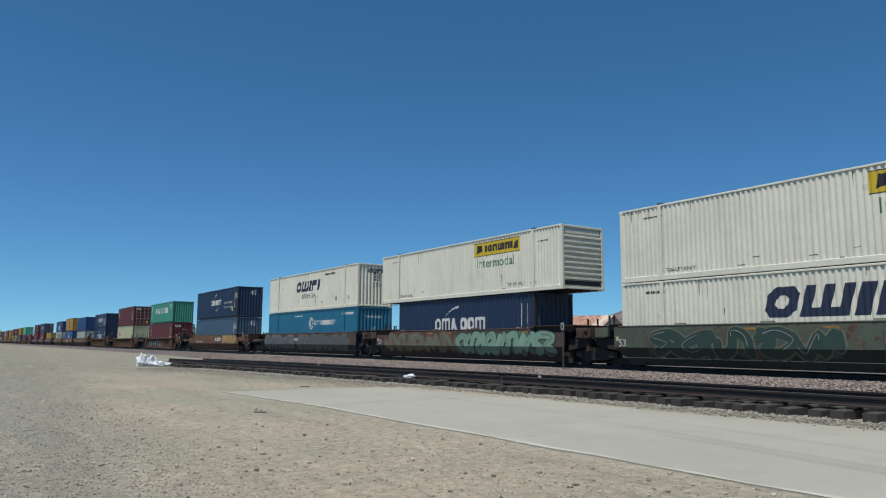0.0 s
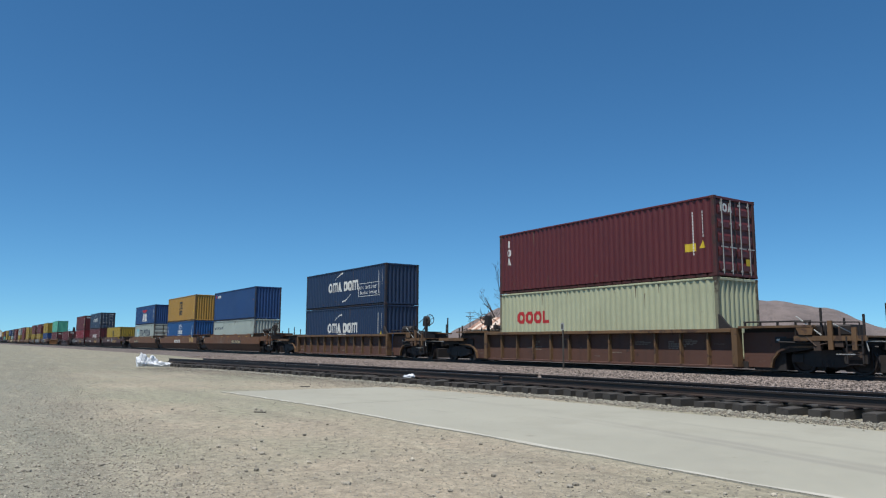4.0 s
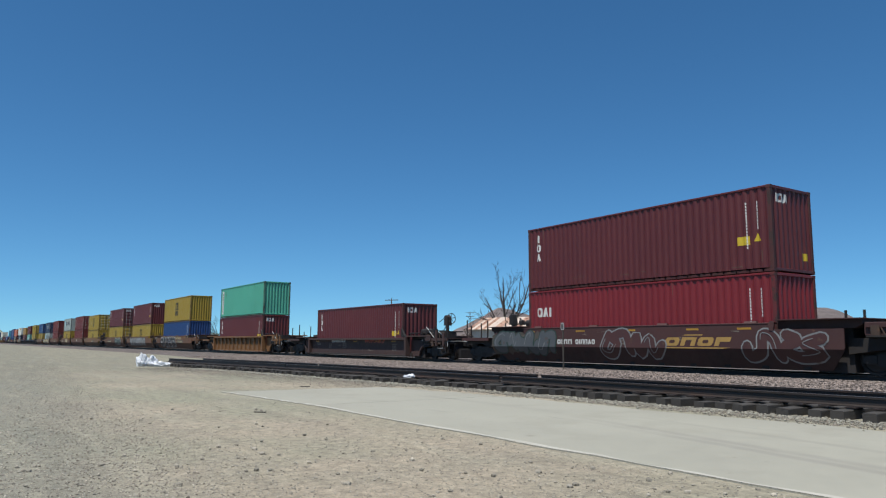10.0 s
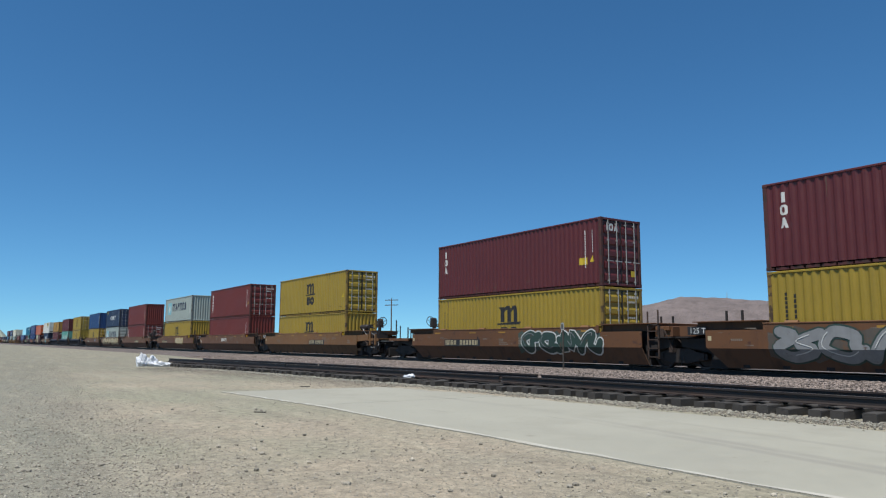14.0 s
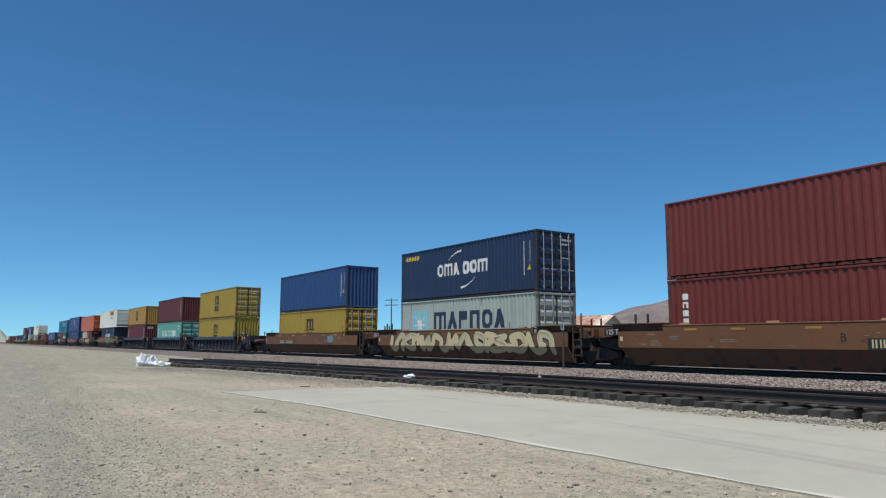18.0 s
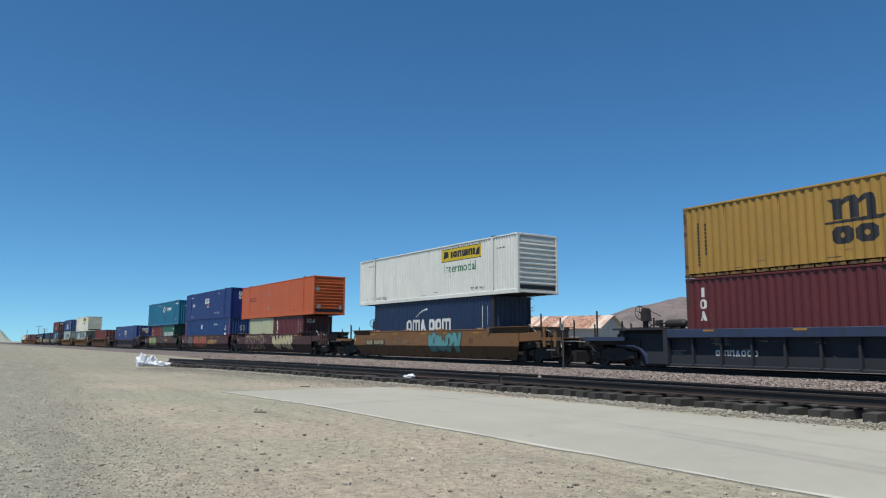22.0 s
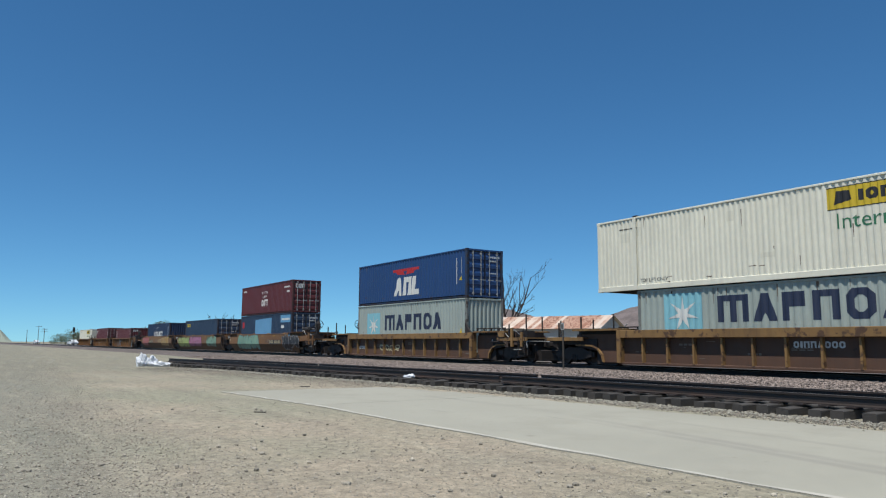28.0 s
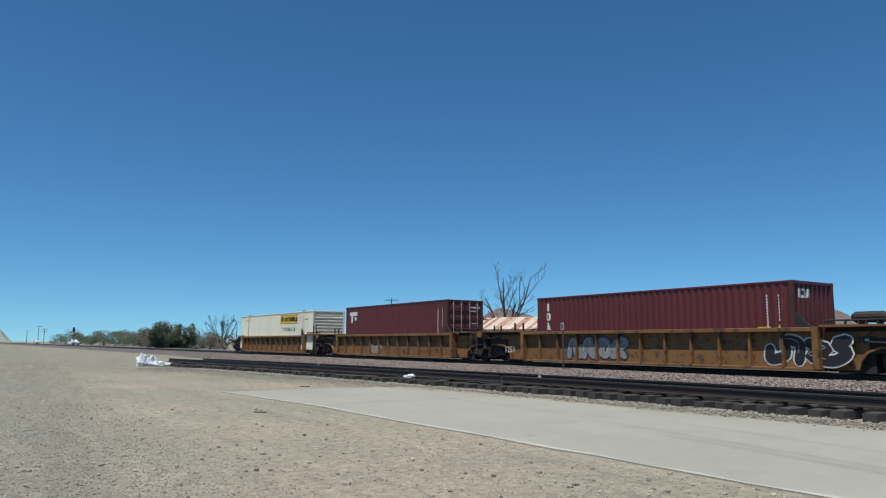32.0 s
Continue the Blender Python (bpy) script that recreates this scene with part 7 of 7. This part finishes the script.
def stones():
    g = np.random.RandomState(3)

    def wedge(n, d0, d1, a0=12, a1=88):
        d = d0 * (d1 / d0) ** g.uniform(0, 1, n)
        a = np.radians(g.uniform(a0, a1, n))
        return np.stack([-d * np.sin(a), d * np.cos(a), np.zeros(n)], -1)

    def keep(p):
        onpad = (p[:, 1] > 5.7) & (p[:, 1] < 10.9 + 0.085 * (p[:, 0] + 5)) & (p[:, 0] > -18.3)
        return p[~onpad & (p[:, 1] < 14.5)]
    p = keep(wedge(52000, 2.6, 50))
    scatter("loose_stones", "scattered pale pebbles and gravel on the dirt", STONE, p, (0.003 + 0.0095 * g.uniform(0, 1, len(p)) ** 2) * (1 + (g.uniform(0, 1, len(p)) > 0.97) * 1.2), 1)
    p = keep(wedge(6000, 2.6, 45))
    scatter("dark_stones", "scattered dark pebbles on the dirt", PEBBLE_DARK, p, 0.003 + 0.010 * g.uniform(0, 1, len(p)) ** 2, 2)
    p = keep(wedge(160, 3.5, 25, 30, 88))
    scatter("cobbles", "a few larger loose stones on the dirt", STONE, p, g.uniform(0.018, 0.04, len(p)), 9)
    n = 12000
    x = -2.5 * (20.0 ** g.uniform(0, 1, n))
    y = 1.6 - 0.07 * x - np.abs(g.normal(0, 1.5, n)) + g.normal(0, 0.5, n)
    ok = y > -3
    scatter("coarse_gravel", "coarse grey gravel along the edge of the yard", STONE, np.stack([x, y, np.zeros(n)], -1)[ok], (0.004 + 0.011 * g.uniform(0, 1, n) ** 2)[ok], 7)
    n = 4500
    x = -2.5 * (16.0 ** g.uniform(0, 1, n))
    y = 1.5 - 0.07 * x - np.abs(g.normal(0, 1.5, n))
    scatter("coarse_gravel", "dark coarse gravel along the edge of the yard", PEBBLE_DARK, np.stack([x, y, np.zeros(n)], -1), 0.005 + 0.011 * g.uniform(0, 1, n) ** 2, 8)
    n = 60000
    x = -62 + 66 * g.uniform(0, 1, n) ** 0.8
    y = g.uniform(15.4, 22.3, n)
    z = np.interp(y, [15.6, 17.2, 19.2, 21.2], [-0.02, 0.06, 0.12, 0.15])
    scatter("ballast_stones", "angular pinkish brown ballast stones along the line", CRUSHED, np.stack([x, y, z], -1), g.uniform(0.022, 0.055, n), 4)

    n = 9000
    x = -34 + 36 * g.uniform(0, 1, n)
    y = np.interp(x, [-39.2, -27.2, -15.1, -2.9], [8.75, 10.35, 11.47, 12.12]) + 0.12 - np.abs(g.normal(0, 0.42, n))
    scatter("edge_gravel", "loose grey gravel heaped at the foot of the track panels", EDGESTONE, np.stack([x, y, np.full(n, 0.01)], -1), g.uniform(0.01, 0.03, n), 6)
    # rubble in the strip between the pad and the panels
    n = 22000
    x = -36 + 34 * g.uniform(0, 1, n)
    top = np.interp(x, [-39.2, -27.2, -15.1, -2.9], [8.75, 10.35, 11.47, 12.12])
    y = top - np.abs(g.normal(0, 1, n)) * np.interp(x, [-36, -18, -12, -2], [1.4, 1.3, 0.5, 0.4])
    scatter("rubble", "coarse grey rubble strewn beside the track panels", PEBBLE_DARK, np.stack([x, y, np.full(n, 0.004)], -1)[(y > 10.95) | (x < -17.6)], g.uniform(0.005, 0.016, n), 16)


stones()

# ---- beyond the line ----
HILL = surface("bare_desert_hill", (118, 106, 102), 1.0, 0, 0.34, 0.4, (94, 84, 80), (86, 78, 72), False, 0.0, 1.0, 0.8, 0.55)
FARHILL = surface("hazy_far_hill", (150, 158, 142), 1.0, 0, 0.08, 0.05, (138, 144, 130))


def hill(name, label, cx, cy, wide, deep, ridge, mat, seed, yaw):
    """A rounded ridge; ridge gives its height at even steps along it."""
    s = Shape()
    nx, ny = 200, 44
    k = len(ridge) - 1
    for j in range(ny + 1):
        for i in range(nx + 1):
            u, v = i / nx, 2 * j / ny - 1
            a = min(int(u * k), k - 1)
            t = u * k - a
            t = t * t * (3 - 2 * t) * 0.5 + t * 0.5
            h = ridge[a] * (1 - t) + ridge[a + 1] * t
            fall = max(0.0, 1 - v * v) ** 0.8
            r = noise.noise((u * 9 + seed, v * 3, 0)) * 0.05 + noise.noise((u * 30, v * 9 + seed, 0)) * 0.03
            r -= (1 - abs(noise.noise((u * 14 + seed + v * 2.0, v * 1.6, 3)))) ** 3 * 0.30 * (1 - fall) + (1 - abs(noise.noise((u * 40 + seed - v * 3.0, v * 3, 7)))) ** 4 * 0.10 * (1 - fall)
            s.v.append(((2 * u - 1) * wide, v * deep, h * fall * (1 + r) - 1.5))
    s.f = [(j * (nx + 1) + i, j * (nx + 1) + i + 1, (j + 1) * (nx + 1) + i + 1, (j + 1) * (nx + 1) + i) for j in range(ny) for i in range(nx)]
    solid(name, s, mat, label, "hill", pose(cx, cy, 0, 0, 0, yaw), kind="structure")


hill("hill", "broad bare brown desert hill", -670, 975, 260, 220, (0, 44, 62, 76, 72, 65, 54, 27, 2), HILL, 3, 34.6)
hill("hill", "lower bare hill farther along the ridge", -1010, 850, 150, 160, (0, 30, 48, 66, 58, 48, 44, 20, 0), HILL, 6, 50)
hill("hill", "low hazy hill on the horizon", -1400, 22, 60, 90, (12, 22, 30, 32, 24, 0), FARHILL, 8, 90)


def radio_mast(x, y, z, h):
    root = thing("radio_mast", "thin lattice radio mast on the bare hilltop", "mast", pose(x, y, z), group="radio masts")
    for k in range(3):
        a = 2.094 * k
        part("leg", Shape().tube((0.7 * math.cos(a), 0.7 * math.sin(a), -4), (0.2 * math.cos(a), 0.2 * math.sin(a), h), 0.16, 0.1, 5), GALV, root)
    part("bracing", Shape().ring((0, 0, h * 0.3), 0.5, 0.05, 6, 0).ring((0, 0, h * 0.6), 0.4, 0.05, 6, 0).tube((0, 0, h), (0, 0, h * 1.15), 0.08, 0.04, 5), GALV, root)


radio_mast(-661, 960, 67.5, 11)
radio_mast(-687, 960, 68.5, 5)


def leaf_mat(name, c):
    m = surface(name, c, 0.85, 0, 0.35, 3.0, tuple(int(v * 0.7) for v in c), island=0.25)
    n, l = m.node_tree.nodes, m.node_tree.links
    b = n["Principled BSDF"]
    thin = n.new("ShaderNodeBsdfTranslucent")
    l.new(b.inputs["Base Color"].links[0].from_socket, thin.inputs[0])
    both = n.new("ShaderNodeMixShader")
    both.inputs[0].default_value = 0.4
    l.new(b.outputs[0], both.inputs[1])
    l.new(thin.outputs[0], both.inputs[2])
    l.new(both.outputs[0], n["Material Output"].inputs[0])
    return m


BARK = surface("grey_bark", (60, 52, 47), 0.95, 0, 0.25, 12.0, (50, 44, 40))
SCRUB = leaf_mat("scrub_leaves", (134, 138, 118))
DRYSCRUB = leaf_mat("dry_twigs", (142, 128, 118))
LEAF = leaf_mat("olive_leaves", (124, 134, 106))


def limb(s, g, a, d, length, r, depth, lift):
    """A tapered, crooked limb with side limbs of its own, down to thin twigs."""
    n = 5 if depth > 1 else 4 if depth else 3
    pts = [Vector(a)]
    d = Vector(d).normalized()
    for i in range(n):
        d = (d + Vector((g.uniform(-1, 1), g.uniform(-1, 1), g.uniform(-0.6, 0.8) + lift)) * 0.17).normalized()
        pts.append(pts[-1] + d * length / n)
    for i in range(n):
        r0, r1 = r * (1 - 0.72 * i / n), r * (1 - 0.72 * (i + 1) / n)
        s.tube(pts[i], pts[i + 1], max(r0, 0.012), max(r1, 0.010), 6 if depth > 2 else 4, False)
    if depth == 0:
        return
    for k in range(g.choice((3, 4, 5)) if depth > 1 else g.choice((3, 4))):
        u = g.uniform(0.28, 1.0) * n
        i = min(int(u), n - 1)
        base = pts[i].lerp(pts[i + 1], u - i)
        along = (pts[i + 1] - pts[i]).normalized()
        side = Vector((g.uniform(-1, 1), g.uniform(-1, 1), g.uniform(-0.5, 0.7)))
        e = (along + side.normalized() * g.uniform(0.45, 0.95)).normalized()
        limb(s, g, base, e, length * g.uniform(0.32, 0.55) * (1.15 - 0.4 * u / n), r * (1 - 0.72 * u / n) * 0.62, depth - 1, lift * 0.6)


def bare_tree(x, y, stems, r, depth, seed, label):
    """Stems: lean along the line of sight's right hand, lean away from it, length, where it leaves the trunk."""
    g = random.Random(seed)
    root = thing("bare_tree", label, "tree", pose(x, y, 0))
    t, c = Shape(), Shape()
    high = max(q[3] for q in stems)
    if high > 0:
        t.tube((0, 0, -0.1), (0.05, 0.08, high * 0.5), r * 1.5, r * 1.25, 8, False)
        t.tube((0.05, 0.08, high * 0.5), (0, 0.05, high), r * 1.25, r, 8, False)
    for i, (right, away, length, h) in enumerate(stems):
        d = Vector((right * 0.64 - away * 0.77, right * 0.77 + away * 0.64, 1))
        limb(c if i else t, g, (right * 0.15 * (h == 0) * 3, away * 0.4 * (h == 0), h - 0.1), d, length, r * (0.9 if h else 1.0), depth, 0.22)
    part("trunk", t, BARK, root)
    part("crown", c, BARK, root, "leafless forked limbs and twigs")


def bush(name, x, y, w, d, h, mat, n, seed, label, trunk=True, group=""):
    g = np.random.RandomState(seed)
    root = thing(name, label, "tree" if h > 3 else "bush", pose(x, y, 0), group=group)
    if trunk:
        t = Shape()
        for k in range(3):
            t.tube((g.uniform(-0.3, 0.3) * w * 0.3, 0, -0.05), (g.uniform(-0.5, 0.5) * w * 0.5, g.uniform(-0.3, 0.3) * d, h * 0.6), 0.05 * h ** 0.5, 0.02, 6, False)
        part("trunk", t, BARK, root)
    lobes = [(g.uniform(-0.4, 0.4) * w, g.uniform(-0.42, 0.42) * d, h * g.uniform(0.12, 0.74), g.uniform(0.12, 0.3)) for _ in range(16)]
    s = Shape()
    for _ in range(int(n * 1.3)):
        lx, ly, lz, lr = lobes[g.randint(16)]
        v = g.normal(size=3)
        v /= np.linalg.norm(v)
        q = g.uniform(0.55, 1.05)
        c = Vector((lx + v[0] * lr * w * 0.7 * q, ly + v[1] * lr * d * 0.8 * q, max(0.08, lz + v[2] * lr * h * q)))
        r = g.uniform(0.06, 0.15) * (h / 4) ** 0.4
        a, b = Vector(g.normal(size=3)).normalized() * r, Vector(g.normal(size=3)).normalized() * r
        s.add([c - a, c + b, c + a, c - b * 0.6], [(0, 1, 2, 3)])
    part("crown", s, mat, root)


bare_tree(-77.9, 63.1, [(-0.30, 0.1, 8.6, 2.0), (0.42, -0.1, 9.2, 1.9), (-0.10, 0.3, 8.2, 2.1), (-0.75, -0.2, 6.6, 1.8), (0.12, 0.2, 6.0, 2.0), (0.30, 0.3, 5.2, 2.1)], 0.20, 3, 5, "large leafless tree with forked stems behind the line")
bare_tree(-79.6, 62.2, [(-0.9, 0.1, 4.6, 0), (-0.6, -0.2, 5.2, 0), (-0.3, 0.3, 4.8, 0), (0.1, -0.2, 4.6, 0), (0.4, 0.2, 4.6, 0), (0.8, 0.0, 4.2, 0), (-1.2, 0.2, 3.8, 0)], 0.07, 2, 23, "leafless thicket of grey twigs behind the line")
bare_tree(-129.2, 39.6, [(q * 0.2 - 1.0, 0.3 * ((q * 7) % 5 - 2), 4.9 - 0.16 * abs(q - 5), 0.9 + 0.1 * (q % 3)) for q in range(11)], 0.10, 3, 21, "small leafless tree beyond the line")
for i, (bx, by, bw, bh, bm_, nn) in enumerate(((-81.5, 61.2, 6.0, 4.6, DRYSCRUB, 2600), (-77.5, 65.0, 6.5, 4.8, DRYSCRUB, 2600), (-128.6, 29.6, 5.6, 5.0, LEAF, 5200), (-131.0, 31.5, 6.0, 4.2, LEAF, 5000), (-132, 33.8, 4.4, 5.2, LEAF, 2600),
                                               (-150, 33.0, 8, 3.9, DRYSCRUB, 3000), (-160, 36.5, 9, 3.2, DRYSCRUB, 2600), (-176, 35.6, 10, 3.8, SCRUB, 3500), (-192, 38.5, 11, 4.0, SCRUB, 3500), (-210, 40.5, 12, 4.2, SCRUB, 3600), (-228, 39.0, 13, 4.4, SCRUB, 3600), (-246, 38.5, 14, 5.0, LEAF, 4200),
                                               (-262, 37.5, 14, 4.8, LEAF, 4200), (-280, 36.0, 14, 4.0, LEAF, 4000), (-300, 34.0, 12, 3.4, LEAF, 3000), (-143, 40.5, 7, 3.4, SCRUB, 2200), (-121, 37.5, 6, 2.6, DRYSCRUB, 1800), (-126, 36.5, 5, 2.8, SCRUB, 1800))):
    bush("shrub" if bh < 4.9 else "shade_tree", bx, by, bw * 0.7, bw, bh * 1.12, bm_, nn, 30 + i, "bushy olive green tree beyond the line" if bm_ is LEAF else ("brown leafless scrub beyond the line" if bm_ is DRYSCRUB else "olive green desert scrub beside the line"), True, "scrub")

POLEWOOD = surface("pole_wood", (98, 84, 72), 0.95, 0, 0.2, 10.0, (70, 58, 50))


def pole(x, y, h, yaw, arms, r=0.14):
    root = thing("utility_pole", "weathered wooden utility pole with crossarms", "utility pole", pose(x, y, 0, 0, 0, yaw), group="utility poles")
    part("pole", Shape().tube((0, 0, -0.1), (0, 0, h), r, r * 0.7, 8), POLEWOOD, root)
    for k in range(arms):
        z = h - 0.35 - 0.9 * k
        arm = part("crossarm", Shape().box(-1.25, 1.25, -0.06, 0.06, z - 0.06, z + 0.06, 0.01), POLEWOOD, root)
        for q in (-1.1, -0.5, 0.5, 1.1):
            part("insulator", shared("insulator", lambda s: s.tube((0, 0, 0), (0, 0, 0.16), 0.05, 0.03, 6)), surface("insulator_glass", (70, 80, 80), 0.3, 0, 0.1, 5.0), arm, at=pose(q, 0, z + 0.06))


pole(-112.7, 64.7, 9.2, 35, 2)
pole(-153.5, 111.9, 9.5, 30, 2)
pole(-398.6, 33.5, 8.6, 80, 1)
pole(-360.0, 32.5, 6.8, 80, 2)
pole(-430.0, 31.0, 7.0, 80, 0)
pole(-173.5, 47.7, 3.7, 40, 0)

ROOF = surface("rusty_sheet_iron", (196, 158, 134), 0.7, 0.1, 0.15, 2.0, (150, 92, 66), (120, 66, 44), False, 0.1, 20.0, 0.9, 0.5)
ROOFPALE = surface("pale_sheet_iron", (222, 204, 186), 0.6, 0.1, 0.12, 2.0, (176, 122, 92), None, False, 0.1, 20.0, 0.8)
STUCCO = surface("grey_stucco", (196, 192, 186), 0.9, 0, 0.1, 3.0, (160, 152, 144))


def shed():
    yaw = math.degrees(math.atan2(0.327, 0.945))
    root = thing("long_shed", "long low shed with a rusty patchwork sheet-iron roof", "building", pose(-71.6, 64.4, 0, 0, 0, yaw))
    hl, hw, ez, rz = 9.3, 3.6, 3.15, 4.7
    for sy in (-1, 1):
        part("wall", Shape().box(-hl, hl, sy * (hw - 0.1) - 0.1, sy * (hw - 0.1) + 0.1, 0, ez), STUCCO, root)
    for sx in (-1, 1):
        part("gable_wall", Shape().prism([(-hw + 0.2, 0), (hw - 0.2, 0), (hw - 0.2, ez), (0, rz - 0.12), (-hw + 0.2, ez)], sx * (hl - 0.1) - 0.1, sx * (hl - 0.1) + 0.1), STUCCO, root)
    g = random.Random(2)
    n = 34
    w = (2 * hl + 0.8) / n
    for sy in (-1, 1):
        for i in range(n):
            x0 = -hl - 0.4 + i * w
            lift = g.uniform(0, 0.03)
            s = Shape()
            a, b = (0, rz + 0.05 + lift), (sy * (hw + 0.45), ez - 0.12 + lift)
            k = 6
            for j in range(k + 1):
                o = 0.03 * (j % 2)
                q = x0 + (w - 0.01) * j / k
                s.v += [(q, a[0], a[1] + o), (q, b[0], b[1] + o)]
            s.f = [(2 * j, 2 * j + 2, 2 * j + 3, 2 * j + 1) for j in range(k)]
            part("roof_sheet", s, ROOFPALE if g.random() < 0.45 else ROOF, root)
    part("door", Shape().box(-2.0, -1.0, -hw - 0.03, -hw + 0.0, 0, 2.05), surface("shed_door", (92, 84, 78), 0.8, 0, 0.1, 5.0), root)
    for q in (-6.0, 3.0, 6.0):
        wd = part("window", Shape().box(q - 0.5, q + 0.5, -hw - 0.02, -hw + 0.0, 1.0, 2.0), surface("shed_window_glass", (52, 58, 64), 0.15, 0, 0.1, 5.0), root)
        part("frame", Shape().box(q - 0.58, q + 0.58, -hw - 0.05, -hw - 0.02, 0.92, 1.0).box(q - 0.58, q + 0.58, -hw - 0.05, -hw - 0.02, 2.0, 2.08).box(q - 0.58, q - 0.5, -hw - 0.05, -hw - 0.02, 1.0, 2.0).box(q + 0.5, q + 0.58, -hw - 0.05, -hw - 0.02, 1.0, 2.0), WHITE, wd)


shed()


def pickup(x, y, yaw):
    root = thing("parked_pickup", "white pickup truck parked far down the line", "car", pose(x, y, 0, 0, 0, yaw))
    body = surface("white_car_paint", (232, 234, 236), 0.3, 0, 0.03, 4.0)
    part("body", Shape().prism([(-2.7, 0.45), (2.7, 0.45), (2.75, 0.9), (2.6, 1.1), (1.3, 1.15), (0.8, 1.75), (-0.9, 1.78), (-1.0, 1.15), (-2.7, 1.12)], -0.95, 0.95, 1), body, root)
    part("side_window", Shape().prism([(1.05, 1.2), (0.7, 1.66), (-0.8, 1.68), (-0.85, 1.2)], -0.956, 0.956, 1), surface("car_glass", (40, 46, 52), 0.1, 0, 0.05, 4.0), root)
    for q in (-1.7, 1.75):
        for sy in (-1, 1):
            part("wheel", shared("car_wheel", lambda s: s.tube((0, -0.13, 0), (0, 0.13, 0), 0.38, None, 14)), STEELDARK, root, at=pose(q, sy * 0.86, 0.38))


pickup(-257.9, 31.6, 12)
pickup(-418.0, 34.5, 10)


def signal():
    root = thing("railway_signal", "dark railway signal mast with a head beside the line", "signal", pose(-248, 30.3, 0))
    part("mast", Shape().tube((0, 0, 0), (0, 0, 5.4), 0.09, 0.07, 8), STEELDARK, root)
    part("signal_head", Shape().box(-0.25, 0.25, -0.3, 0.3, 4.2, 5.5, 0.05), BLACK, root)
    part("ladder", Shape().box(-0.05, 0.05, 0.2, 0.25, 0, 4.2).box(-0.05, 0.05, 0.45, 0.5, 0, 4.2), STEELDARK, root)


signal()


motions()
